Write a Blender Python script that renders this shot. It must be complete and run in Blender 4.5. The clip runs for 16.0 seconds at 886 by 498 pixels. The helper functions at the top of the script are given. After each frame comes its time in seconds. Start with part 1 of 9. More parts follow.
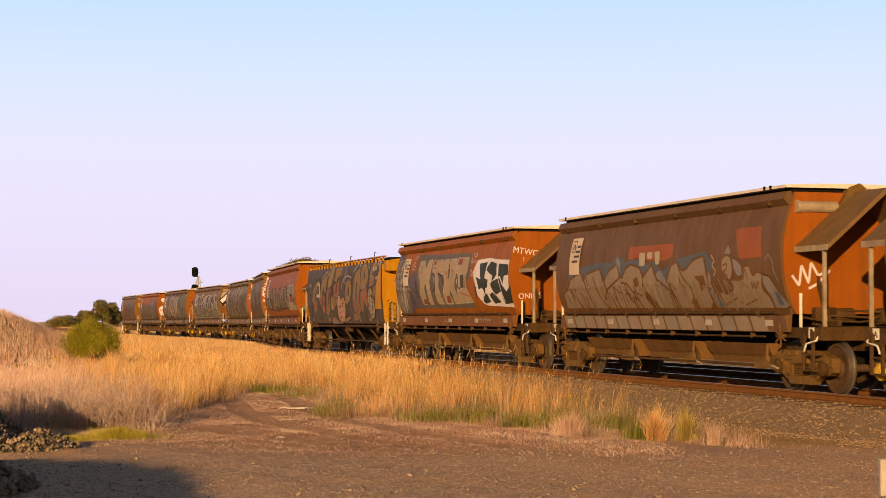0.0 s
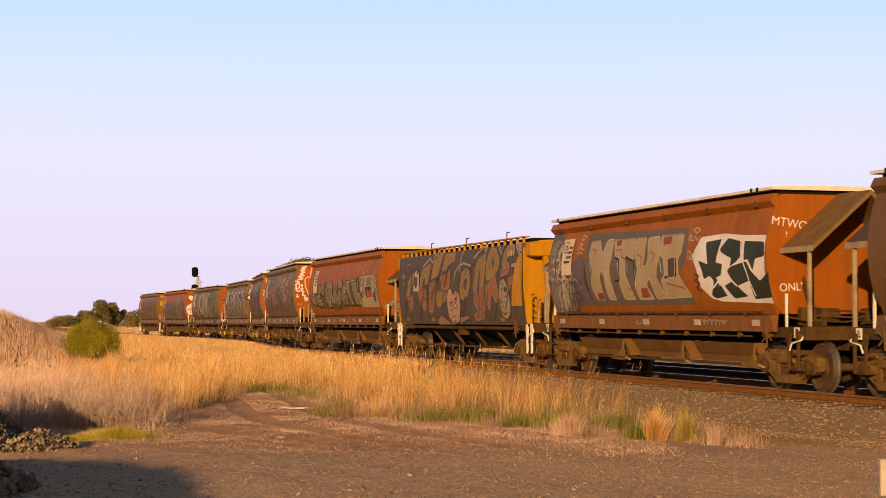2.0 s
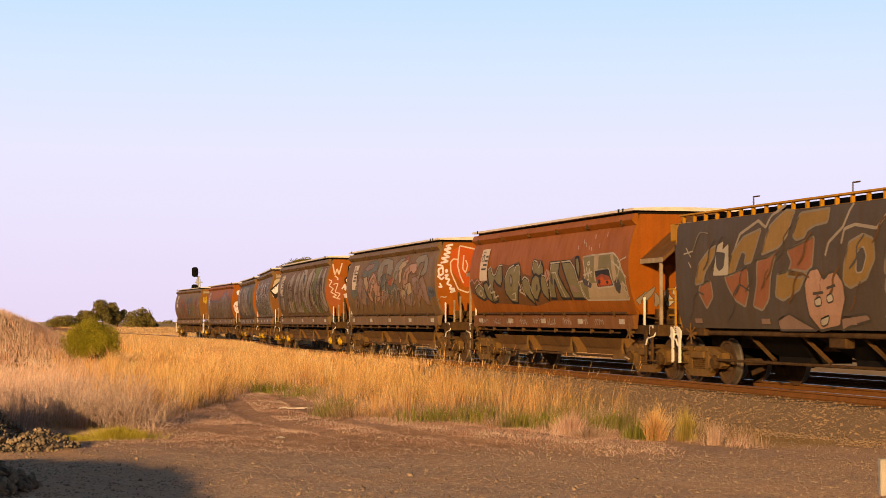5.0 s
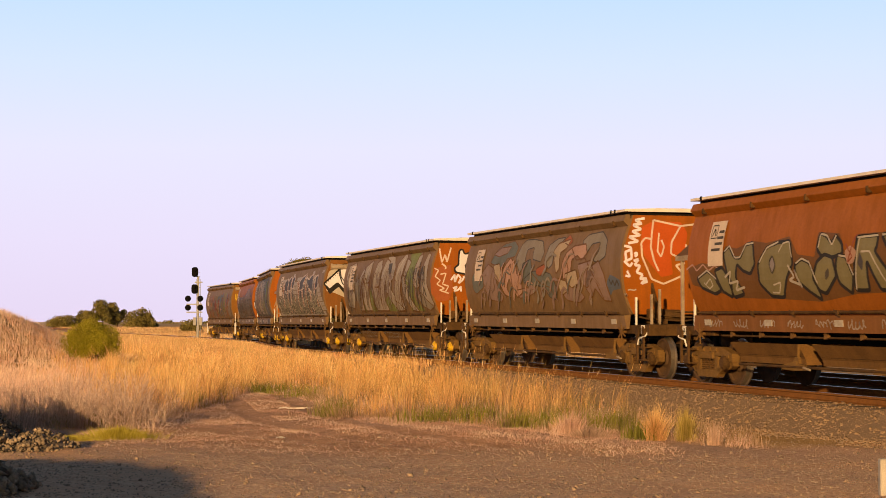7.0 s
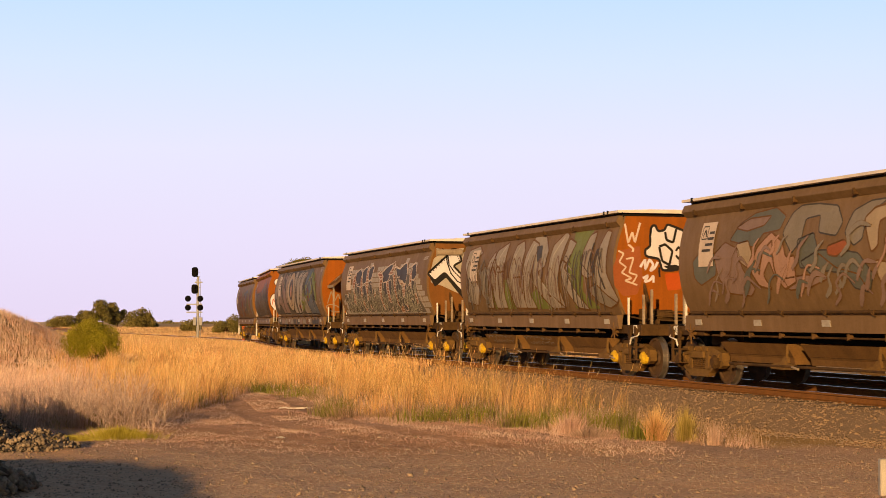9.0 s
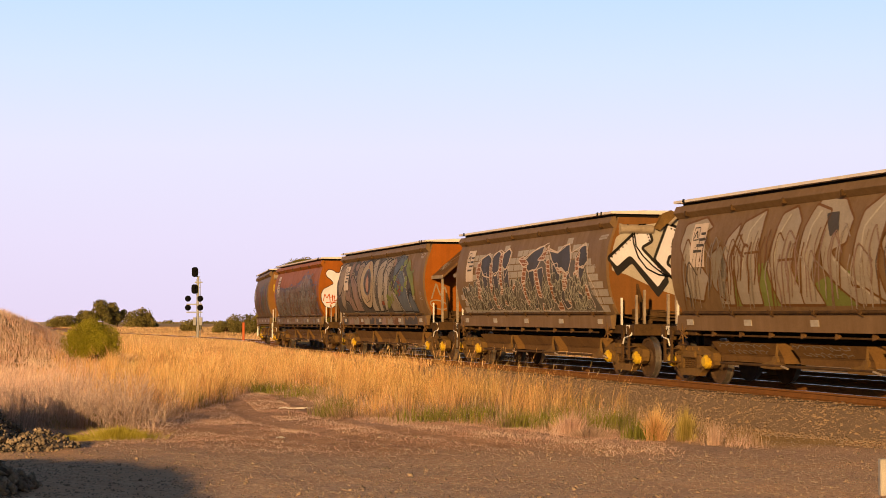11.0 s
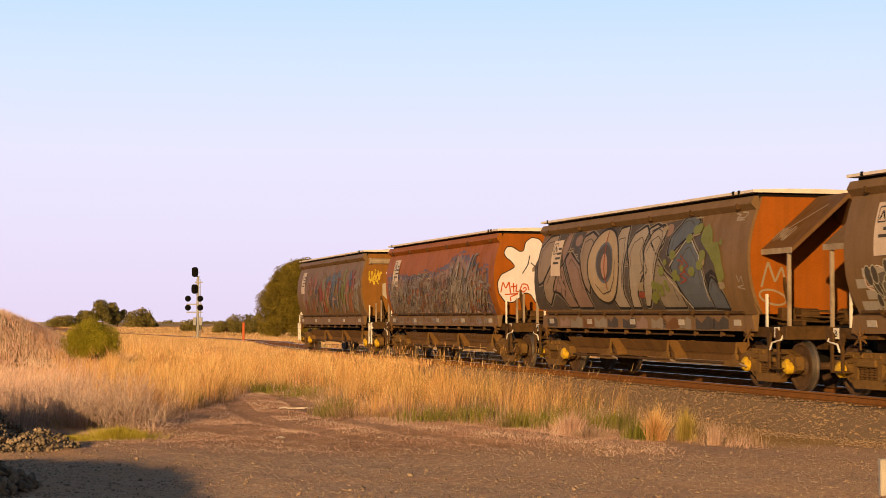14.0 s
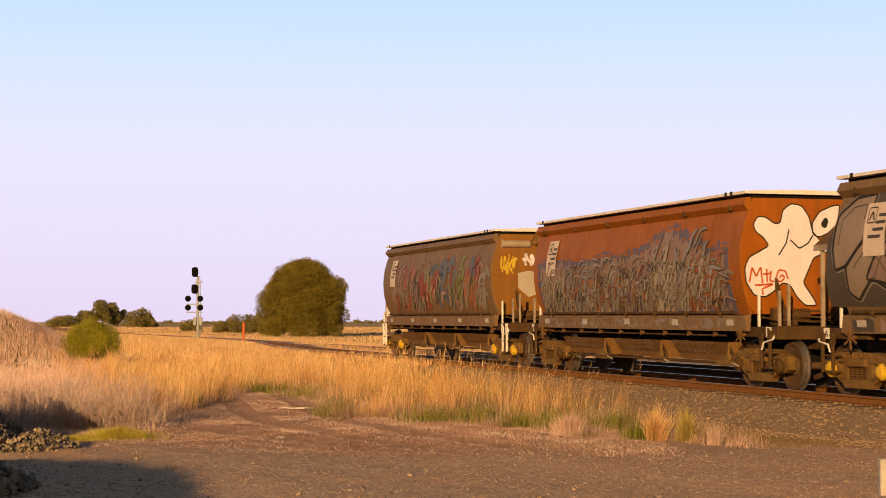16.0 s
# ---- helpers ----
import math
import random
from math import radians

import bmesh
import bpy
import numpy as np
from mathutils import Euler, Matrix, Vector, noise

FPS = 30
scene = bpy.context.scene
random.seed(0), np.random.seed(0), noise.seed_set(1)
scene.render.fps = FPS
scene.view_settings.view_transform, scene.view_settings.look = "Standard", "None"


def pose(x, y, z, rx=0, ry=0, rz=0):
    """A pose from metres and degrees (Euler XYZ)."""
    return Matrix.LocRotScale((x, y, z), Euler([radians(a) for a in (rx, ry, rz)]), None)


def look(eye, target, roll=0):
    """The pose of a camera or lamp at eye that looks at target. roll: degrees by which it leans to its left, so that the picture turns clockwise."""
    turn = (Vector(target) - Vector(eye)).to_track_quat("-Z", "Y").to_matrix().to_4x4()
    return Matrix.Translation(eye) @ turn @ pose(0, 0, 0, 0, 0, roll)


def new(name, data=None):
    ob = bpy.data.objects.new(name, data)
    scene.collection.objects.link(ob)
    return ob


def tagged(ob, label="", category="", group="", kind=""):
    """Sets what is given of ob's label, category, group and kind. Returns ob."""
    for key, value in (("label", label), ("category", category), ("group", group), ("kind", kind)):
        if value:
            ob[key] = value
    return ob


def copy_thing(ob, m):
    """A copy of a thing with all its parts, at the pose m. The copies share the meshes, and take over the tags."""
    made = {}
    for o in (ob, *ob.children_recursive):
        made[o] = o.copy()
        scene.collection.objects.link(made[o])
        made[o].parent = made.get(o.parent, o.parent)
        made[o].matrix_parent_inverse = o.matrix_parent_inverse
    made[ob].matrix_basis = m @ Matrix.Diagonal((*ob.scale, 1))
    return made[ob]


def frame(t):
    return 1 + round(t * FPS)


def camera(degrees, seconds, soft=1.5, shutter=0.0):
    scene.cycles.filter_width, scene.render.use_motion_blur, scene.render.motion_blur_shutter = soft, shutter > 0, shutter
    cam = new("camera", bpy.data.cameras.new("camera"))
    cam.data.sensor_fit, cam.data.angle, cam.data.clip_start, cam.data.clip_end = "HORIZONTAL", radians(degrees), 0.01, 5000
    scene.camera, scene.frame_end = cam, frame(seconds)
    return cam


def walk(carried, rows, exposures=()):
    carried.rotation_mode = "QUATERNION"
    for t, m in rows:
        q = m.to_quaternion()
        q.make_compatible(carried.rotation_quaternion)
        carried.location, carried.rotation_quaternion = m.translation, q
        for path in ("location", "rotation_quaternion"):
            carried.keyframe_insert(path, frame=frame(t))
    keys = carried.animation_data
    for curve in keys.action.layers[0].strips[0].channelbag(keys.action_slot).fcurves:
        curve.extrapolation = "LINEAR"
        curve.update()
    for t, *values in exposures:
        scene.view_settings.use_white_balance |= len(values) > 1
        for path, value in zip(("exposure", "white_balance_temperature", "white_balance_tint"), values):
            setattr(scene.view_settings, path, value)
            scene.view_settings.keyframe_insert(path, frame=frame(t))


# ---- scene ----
from mathutils.geometry import tessellate_polygon

# A still camera beside a railway; rails near the camera lie at z = 0.
EYE_Z = 1.44
cam = camera(29.28, 16.0, soft=0.7, shutter=0.15)
CAM_POSE = pose(0, 0, EYE_Z, 90 + 2.25, 0, 0)
walk(cam, [(0.0, CAM_POSE), (16.0, CAM_POSE)], exposures=[(0.0, 0.15), (16.0, 0.15)])

# Late sun, low behind the camera and a little to its left.
SUN_ELEV, SUN_HEAD = 11.0, 14.0          # the way the light goes, degrees to the right of +y
world = bpy.data.worlds.new("evening_sky")
scene.world = world
world.use_nodes = True
wt = world.node_tree
sky = wt.nodes.new("ShaderNodeTexSky")
sky.sky_type = "NISHITA"
sky.sun_disc = False
sky.sun_elevation = radians(SUN_ELEV)
sky.sun_rotation = radians(180 + SUN_HEAD)
sky.altitude, sky.air_density, sky.dust_density, sky.ozone_density = 100, 1.0, 1.0, 1.0
wt.links.new(sky.outputs["Color"], wt.nodes["Background"].inputs["Color"])
wt.nodes["Background"].inputs["Strength"].default_value = 0.04
sun = new("sun", bpy.data.lights.new("sun", "SUN"))
sun.data.energy, sun.data.angle, sun.data.color = 5.0, radians(0.6), (1.0, 0.60, 0.24)
_e, _h = radians(SUN_ELEV), radians(SUN_HEAD)
SUN_WAY = Vector((math.sin(_h) * math.cos(_e), math.cos(_h) * math.cos(_e), -math.sin(_e)))
sun.matrix_world = look((0, -60, 40), Vector((0, -60, 40)) + SUN_WAY)




def build_sky_backdrop():
    """The pale evening sky opposite the sun, lavender low down and blue above, far behind everything."""
    m = bpy.data.materials.new("pale_evening_sky")
    m.use_nodes = True
    t = m.node_tree
    t.nodes.remove(t.nodes["Principled BSDF"])
    em = t.nodes.new("ShaderNodeEmission")
    em.inputs["Strength"].default_value = 0.925
    sep = t.nodes.new("ShaderNodeSeparateXYZ")
    t.links.new(t.nodes.new("ShaderNodeTexCoord").outputs["Object"], sep.inputs[0])
    rng = t.nodes.new("ShaderNodeMapRange")
    rng.inputs["From Min"].default_value, rng.inputs["From Max"].default_value = 0.0, 1600.0
    t.links.new(sep.outputs["Z"], rng.inputs["Value"])
    cr = t.nodes.new("ShaderNodeValToRGB")
    stops = [(0.0, (0.80, 0.69, 0.90)), (0.10, (0.82, 0.745, 0.955)), (0.22, (0.81, 0.80, 0.985)), (0.33, (0.69, 0.80, 1.0)), (0.42, (0.58, 0.76, 1.0)), (1.0, (0.34, 0.55, 0.9))]
    el = cr.color_ramp.elements
    el[0].position, el[0].color = stops[0][0], (*stops[0][1], 1)
    el[1].position, el[1].color = stops[-1][0], (*stops[-1][1], 1)
    for pos, c in stops[1:-1]:
        e = el.new(pos)
        e.color = (*c, 1)
    t.links.new(rng.outputs["Result"], cr.inputs["Fac"])
    t.links.new(cr.outputs["Color"], em.inputs["Color"])
    t.links.new(em.outputs[0], t.nodes["Material Output"].inputs["Surface"])
    n, r = 48, 3600.0
    rows = (-120.0, 0.0, 400.0, 800.0, 1200.0, 1600.0)
    verts = [(r * math.sin(radians(a)), r * math.cos(radians(a)), z) for a in np.linspace(-75, 75, n) for z in rows]
    k = len(rows)
    faces = [(i * k + j, (i + 1) * k + j, (i + 1) * k + j + 1, i * k + j + 1) for i in range(n - 1) for j in range(k - 1)]
    me = bpy.data.meshes.new("sky_backdrop")
    me.from_pydata(verts, [], faces)
    me.materials.append(m)
    me.polygons.foreach_set("use_smooth", [True] * len(me.polygons))
    tagged(new("backdrop", me), "pale lavender and blue evening sky", "sky", kind="structure")


build_sky_backdrop()


# ---- the line of the track ----
# Heading in degrees against distance along the track from the foot beside the camera.
S_KEYS = [-60, 66, 73, 80.5, 88.5, 96.3, 104.3, 112.2, 120, 127.7, 135, 146, 162, 177, 620]
H_KEYS = [-16.66, -16.75, -16.4, -14.3, -10.4, -9.1, -8.8, -12.1, -14.8, -16.4, -17.6, -17.8, -17.7, -17.1, -17.1]
S0, DS = -140.0, 0.5


def smooth_headings():
    s = np.arange(S0, 620, DS)
    h = np.interp(s, S_KEYS, H_KEYS)
    k = np.hanning(17)
    return s, np.convolve(np.pad(h, 8, mode="edge"), k / k.sum(), mode="valid")


TS, TH = smooth_headings()
_i0 = int(round((0 - S0) / DS))
_dx, _dy = np.sin(np.radians(TH)) * DS, np.cos(np.radians(TH)) * DS
TX, TY = np.concatenate(([0], np.cumsum(_dx)[:-1])), np.concatenate(([0], np.cumsum(_dy)[:-1]))
TX, TY = TX - TX[_i0] + 17.53, TY - TY[_i0]


def grade(y):
    """Height of the rail's top against y: it falls gently away from the camera."""
    y = np.asarray(y, float)
    d = np.clip(y - 52, 0, 150)
    return -0.0041 * d * d / (d + 6.0)


def on_track(s, off=0.0):
    """A place on the track at s metres along it, off metres to its far side."""
    x, y = np.interp(s, TS, TX), np.interp(s, TS, TY)
    h = np.radians(np.interp(s, TS, TH))
    return x + off * np.cos(h), y - off * np.sin(h), grade(y)


# The straight far line that the train leaves by the crossover.
MAIN_OFF = 4.1


def on_main(s, off=0.0):
    h = radians(-16.8)
    x = 17.53 + s * math.sin(h) + (MAIN_OFF + off) * math.cos(h)
    y = s * math.cos(h) - (MAIN_OFF + off) * math.sin(h)
    return x, y, grade(y)
# ---- materials ----
def nodes_of(name):
    m = bpy.data.materials.new(name)
    m.use_nodes = True
    t = m.node_tree
    return m, t, t.nodes["Principled BSDF"]


def noise_at(t, vec, scale, detail=6, rough=0.6, stretch=(1, 1, 1)):
    mp = t.nodes.new("ShaderNodeMapping")
    mp.inputs["Scale"].default_value = stretch
    t.links.new(vec, mp.inputs["Vector"])
    n = t.nodes.new("ShaderNodeTexNoise")
    n.inputs["Scale"].default_value, n.inputs["Detail"].default_value = scale, detail
    n.inputs["Roughness"].default_value = rough
    t.links.new(mp.outputs["Vector"], n.inputs["Vector"])
    return n.outputs["Fac"]


def ramp(t, fac, lo, hi, a=(0, 0, 0), b=(1, 1, 1)):
    r = t.nodes.new("ShaderNodeValToRGB")
    r.color_ramp.elements[0].position, r.color_ramp.elements[1].position = lo, hi
    r.color_ramp.elements[0].color, r.color_ramp.elements[1].color = (*a, 1), (*b, 1)
    t.links.new(fac, r.inputs["Fac"])
    return r.outputs["Color"]


def mix(t, fac, a, b, mode="MIX"):
    n = t.nodes.new("ShaderNodeMix")
    n.data_type, n.blend_type = "RGBA", mode
    for sock, v in ((n.inputs[0], fac), (n.inputs[6], a), (n.inputs[7], b)):
        if isinstance(v, (int, float)):
            sock.default_value = v
        elif isinstance(v, tuple):
            sock.default_value = (*v, 1)
        else:
            t.links.new(v, sock)
    return n.outputs[2]


def bump(t, bsdf, fac, strength, dist):
    b = t.nodes.new("ShaderNodeBump")
    b.inputs["Strength"].default_value, b.inputs["Distance"].default_value = strength, dist
    t.links.new(fac, b.inputs["Height"])
    t.links.new(b.outputs["Normal"], bsdf.inputs["Normal"])


def coord(t, which="Object"):
    return t.nodes.new("ShaderNodeTexCoord").outputs[which]


def surface(name, base, dirt, scale=3.0, amount=0.6, rough=0.7, metal=0.0, grain=0.15, stretch=(1, 1, 1), relief=0.01, island=0.0):
    """A worn surface: a base colour, dirt in broad patches, fine grain and relief."""
    m, t, p = nodes_of(name)
    v = coord(t)
    broad = ramp(t, noise_at(t, v, scale, 5, 0.65, stretch), 0.38, 0.68)
    fine = noise_at(t, v, scale * 14, 4, 0.7)
    f = t.nodes.new("ShaderNodeMath")
    f.operation = "MULTIPLY"
    t.links.new(broad, f.inputs[0])
    f.inputs[1].default_value = amount
    c = mix(t, f.outputs[0], base, dirt)
    c = mix(t, grain, c, ramp(t, fine, 0.3, 0.7), "OVERLAY")
    if island:
        g = t.nodes.new("ShaderNodeNewGeometry").outputs["Random Per Island"]
        c = mix(t, island, c, ramp(t, g, 0.0, 1.0), "OVERLAY")
    t.links.new(c, p.inputs["Base Color"])
    p.inputs["Roughness"].default_value, p.inputs["Metallic"].default_value = rough, metal
    p.inputs["Specular IOR Level"].default_value = 0.5 if rough < 0.5 or metal else 0.12
    bump(t, p, fine, 0.4, relief)
    return m


def wagon_paint(name, base, film, rust, cover=0.5, low=1.0):
    """Old wagon paint: sun-bleached base, brown film with vertical runs, rust freckles."""
    m, t, p = nodes_of(name)
    v = coord(t)
    runs = noise_at(t, v, 2.2, 6, 0.7, (1.6, 1.6, 0.12))
    cloud = noise_at(t, v, 0.9, 5, 0.6)
    fine = noise_at(t, v, 24, 5, 0.75)
    c = mix(t, ramp(t, cloud, 0.3, 0.75), base, tuple(min(1, x * 1.25 + 0.008) for x in base))
    a = t.nodes.new("ShaderNodeMath")
    a.operation = "MULTIPLY"
    t.links.new(ramp(t, runs, 0.42 - 0.25 * cover, 0.9 - 0.25 * cover), a.inputs[0])
    a.inputs[1].default_value = 0.35 + 0.6 * cover
    c = mix(t, a.outputs[0], c, film)
    c = mix(t, ramp(t, fine, 0.66, 0.74), c, rust)
    c = mix(t, 0.12, c, ramp(t, fine, 0.3, 0.7), "OVERLAY")
    t.links.new(c, p.inputs["Base Color"])
    t.links.new(ramp(t, runs, 0.2, 0.9, (0.42, 0.42, 0.42), (0.75, 0.75, 0.75)), p.inputs["Roughness"])
    p.inputs["Specular IOR Level"].default_value = 0.08
    bump(t, p, noise_at(t, v, 5, 4, 0.6), 0.25, 0.02)
    return m


def tuft_material(name, stops, share=0.25):
    """Stems in tufts: each tuft has its own tone along a row of colours, each blade a little of its own."""
    m, t, p = nodes_of(name)
    att = t.nodes.new("ShaderNodeAttribute")
    att.attribute_name = "tone"
    cr = t.nodes.new("ShaderNodeValToRGB")
    el = cr.color_ramp.elements
    el[0].position, el[0].color = stops[0][0], (*stops[0][1], 1)
    el[1].position, el[1].color = stops[-1][0], (*stops[-1][1], 1)
    for pos, c in stops[1:-1]:
        el.new(pos).color = (*c, 1)
    t.links.new(att.outputs["Fac"], cr.inputs["Fac"])
    own = t.nodes.new("ShaderNodeNewGeometry").outputs["Random Per Island"]
    c = mix(t, 0.32, cr.outputs["Color"], ramp(t, own, 0.0, 1.0), "OVERLAY")
    t.links.new(c, p.inputs["Base Color"])
    p.inputs["Roughness"].default_value = 0.6
    p.inputs["Specular IOR Level"].default_value = 0.2
    tr = t.nodes.new("ShaderNodeBsdfTranslucent")
    t.links.new(c, tr.inputs["Color"])
    mx = t.nodes.new("ShaderNodeMixShader")
    mx.inputs[0].default_value = share
    t.links.new(p.outputs[0], mx.inputs[1])
    t.links.new(tr.outputs[0], mx.inputs[2])
    t.links.new(mx.outputs[0], t.nodes["Material Output"].inputs["Surface"])
    return m


def blade_material(name, low, high, green=None, gloss=0.55, share=0.4):
    """Dry blades: each blade has its own tone between two colours; light shines through a little."""
    m, t, p = nodes_of(name)
    g = t.nodes.new("ShaderNodeNewGeometry")
    tone = ramp(t, g.outputs["Random Per Island"], 0.0, 1.0, low, high)
    patch = noise_at(t, g.outputs["Position"], 0.35, 3, 0.6)
    c = tone
    if green:
        c = mix(t, ramp(t, patch, 0.52, 0.68), tone, green)
    c = mix(t, 0.4, c, ramp(t, noise_at(t, g.outputs["Position"], 0.9, 4, 0.65), 0.36, 0.66), "OVERLAY")
    t.links.new(c, p.inputs["Base Color"])
    p.inputs["Roughness"].default_value = gloss
    p.inputs["Specular IOR Level"].default_value = 0.2
    tr = t.nodes.new("ShaderNodeBsdfTranslucent")
    t.links.new(c, tr.inputs["Color"])
    mx = t.nodes.new("ShaderNodeMixShader")
    mx.inputs[0].default_value = share * 0.6
    t.links.new(p.outputs[0], mx.inputs[1])
    t.links.new(tr.outputs[0], mx.inputs[2])
    t.links.new(mx.outputs[0], t.nodes["Material Output"].inputs["Surface"])
    return m


RUST = (0.16, 0.055, 0.02)
FILM = (0.09, 0.053, 0.024)
M = {}
M["rust_red"] = wagon_paint("rust_red_paint", (0.279, 0.0861, 0.00656), (0.107, 0.0476, 0.0115), RUST, 0.3)
M["orange_end"] = wagon_paint("orange_red_end_paint", (0.29, 0.080, 0.005), (0.12, 0.052, 0.014), RUST, 0.42)
M["maroon"] = wagon_paint("maroon_brown_paint", (0.140, 0.073, 0.034), FILM, RUST, 0.55)
M["brown"] = wagon_paint("dark_brown_paint", (0.178, 0.108, 0.051), (0.112, 0.070, 0.0345), RUST, 0.5)
M["dusty_red"] = wagon_paint("dusty_red_sill_paint", (0.195, 0.078, 0.018), (0.10, 0.055, 0.022), RUST, 0.55)
M["ochre"] = wagon_paint("ochre_brown_end_paint", (0.22, 0.095, 0.018), FILM, RUST, 0.4)
M["yellow"] = wagon_paint("yellow_paint", (0.42, 0.205, 0.006), (0.24, 0.105, 0.012), RUST, 0.3)
M["grey_side"] = wagon_paint("grey_overpaint", (0.0697, 0.059, 0.0541), FILM, RUST, 0.5)
M["cream"] = surface("cream_roof_paint", (0.75, 0.69, 0.66), (0.5, 0.42, 0.36), 2.0, 0.5, 0.6)
M["pale_steel"] = surface("dusty_pale_steel", (0.36, 0.29, 0.22), (0.16, 0.11, 0.07), 3.0, 0.7, 0.7)
M["dusty"] = surface("brown_dusty_steel", (0.0984, 0.0533, 0.0197), (0.0246, 0.0156, 0.0082), 3.5, 0.7, 0.8, 0.0, 0.25)
M["chute"] = surface("sunlit_brown_chute_steel", (0.17, 0.090, 0.030), (0.085, 0.047, 0.018), 2.5, 0.6, 0.75, 0.0, 0.2, (1, 1, 0.4))
M["cast"] = surface("dusty_cast_steel", (0.18, 0.102, 0.0328), (0.082, 0.0467, 0.0172), 4.0, 0.6, 0.8, 0.0, 0.25)
# Grimy steel, taken near black to hold the shade beneath the wagons.
M["dark_steel"] = surface("grimy_shade_dark_steel", (0.010, 0.008, 0.006), (0.005, 0.004, 0.004), 4.0, 0.7, 0.75)
M["rim"] = surface("polished_wheel_rim", (0.55, 0.48, 0.42), (0.3, 0.22, 0.16), 6.0, 0.5, 0.3, 0.9)
M["wheel"] = surface("brown_wheel_steel", (0.10, 0.058, 0.032), (0.045, 0.03, 0.02), 5.0, 0.7, 0.7)
M["white"] = surface("chalky_white_paint", (0.78, 0.75, 0.70), (0.45, 0.38, 0.30), 5.0, 0.4, 0.6)
M["yellow_cap"] = surface("yellow_bearing_cap_paint", (0.62, 0.40, 0.02), (0.2, 0.1, 0.03), 6.0, 0.5, 0.5)
M["reflector"] = surface("pale_reflector", (0.42, 0.38, 0.33), (0.2, 0.15, 0.1), 8.0, 0.5, 0.5)
M["rail_rust"] = surface("rusty_rail", (0.21, 0.09, 0.024), (0.12, 0.052, 0.018), 5.0, 0.6, 0.8, 0.0, 0.3)
M["rail_top"] = surface("polished_rail_head", (0.5, 0.48, 0.46), (0.3, 0.24, 0.2), 3.0, 0.4, 0.28, 1.0)
M["sleeper"] = surface("weathered_sleeper", (0.12, 0.09, 0.07), (0.06, 0.045, 0.035), 4.0, 0.6, 0.9)
M["black_paint"] = surface("black_signal_paint", (0.006, 0.006, 0.007), (0.012, 0.011, 0.010), 6.0, 0.4, 0.5)
M["mast"] = surface("silver_mast_paint", (0.36, 0.36, 0.37), (0.22, 0.2, 0.18), 5.0, 0.4, 0.7, 0.0)
M["orange_post"] = surface("orange_post_paint", (0.55, 0.12, 0.03), (0.3, 0.09, 0.04), 6.0, 0.4, 0.6)
M["concrete"] = surface("pale_concrete", (0.5, 0.46, 0.42), (0.3, 0.27, 0.24), 6.0, 0.5, 0.85)
M["lens"] = surface("dark_signal_lens", (0.02, 0.01, 0.01), (0.03, 0.02, 0.02), 6.0, 0.3, 0.2)
M["stone"] = surface("ballast_stone", (0.31, 0.215, 0.14), (0.21, 0.147, 0.097), 3.0, 0.7, 0.9, 0.0, 0.25, (1, 1, 1), 0.01, 0.1)
M["gravel"] = surface("fine_gravel_stone", (0.36, 0.265, 0.19), (0.20, 0.15, 0.11), 3.0, 0.7, 0.9, 0.0, 0.3, (1, 1, 1), 0.004, 0.3)
M["pile_stone"] = surface("brown_rock", (0.27, 0.215, 0.165), (0.15, 0.118, 0.09), 3.0, 0.7, 0.9, 0.0, 0.3, (1, 1, 1), 0.01, 0.5)


M["black_paint"].node_tree.nodes["Principled BSDF"].inputs["Specular IOR Level"].default_value = 0.05
M["black_paint"].node_tree.nodes["Principled BSDF"].inputs["Roughness"].default_value = 0.9


def paint(name, c, wear=0.45):
    """Sprayed paint gone dull under a brown film."""
    return wagon_paint("sprayed_" + name, c, tuple(0.35 * a + 0.65 * b for a, b in zip(FILM, c)), FILM, wear * 0.6)


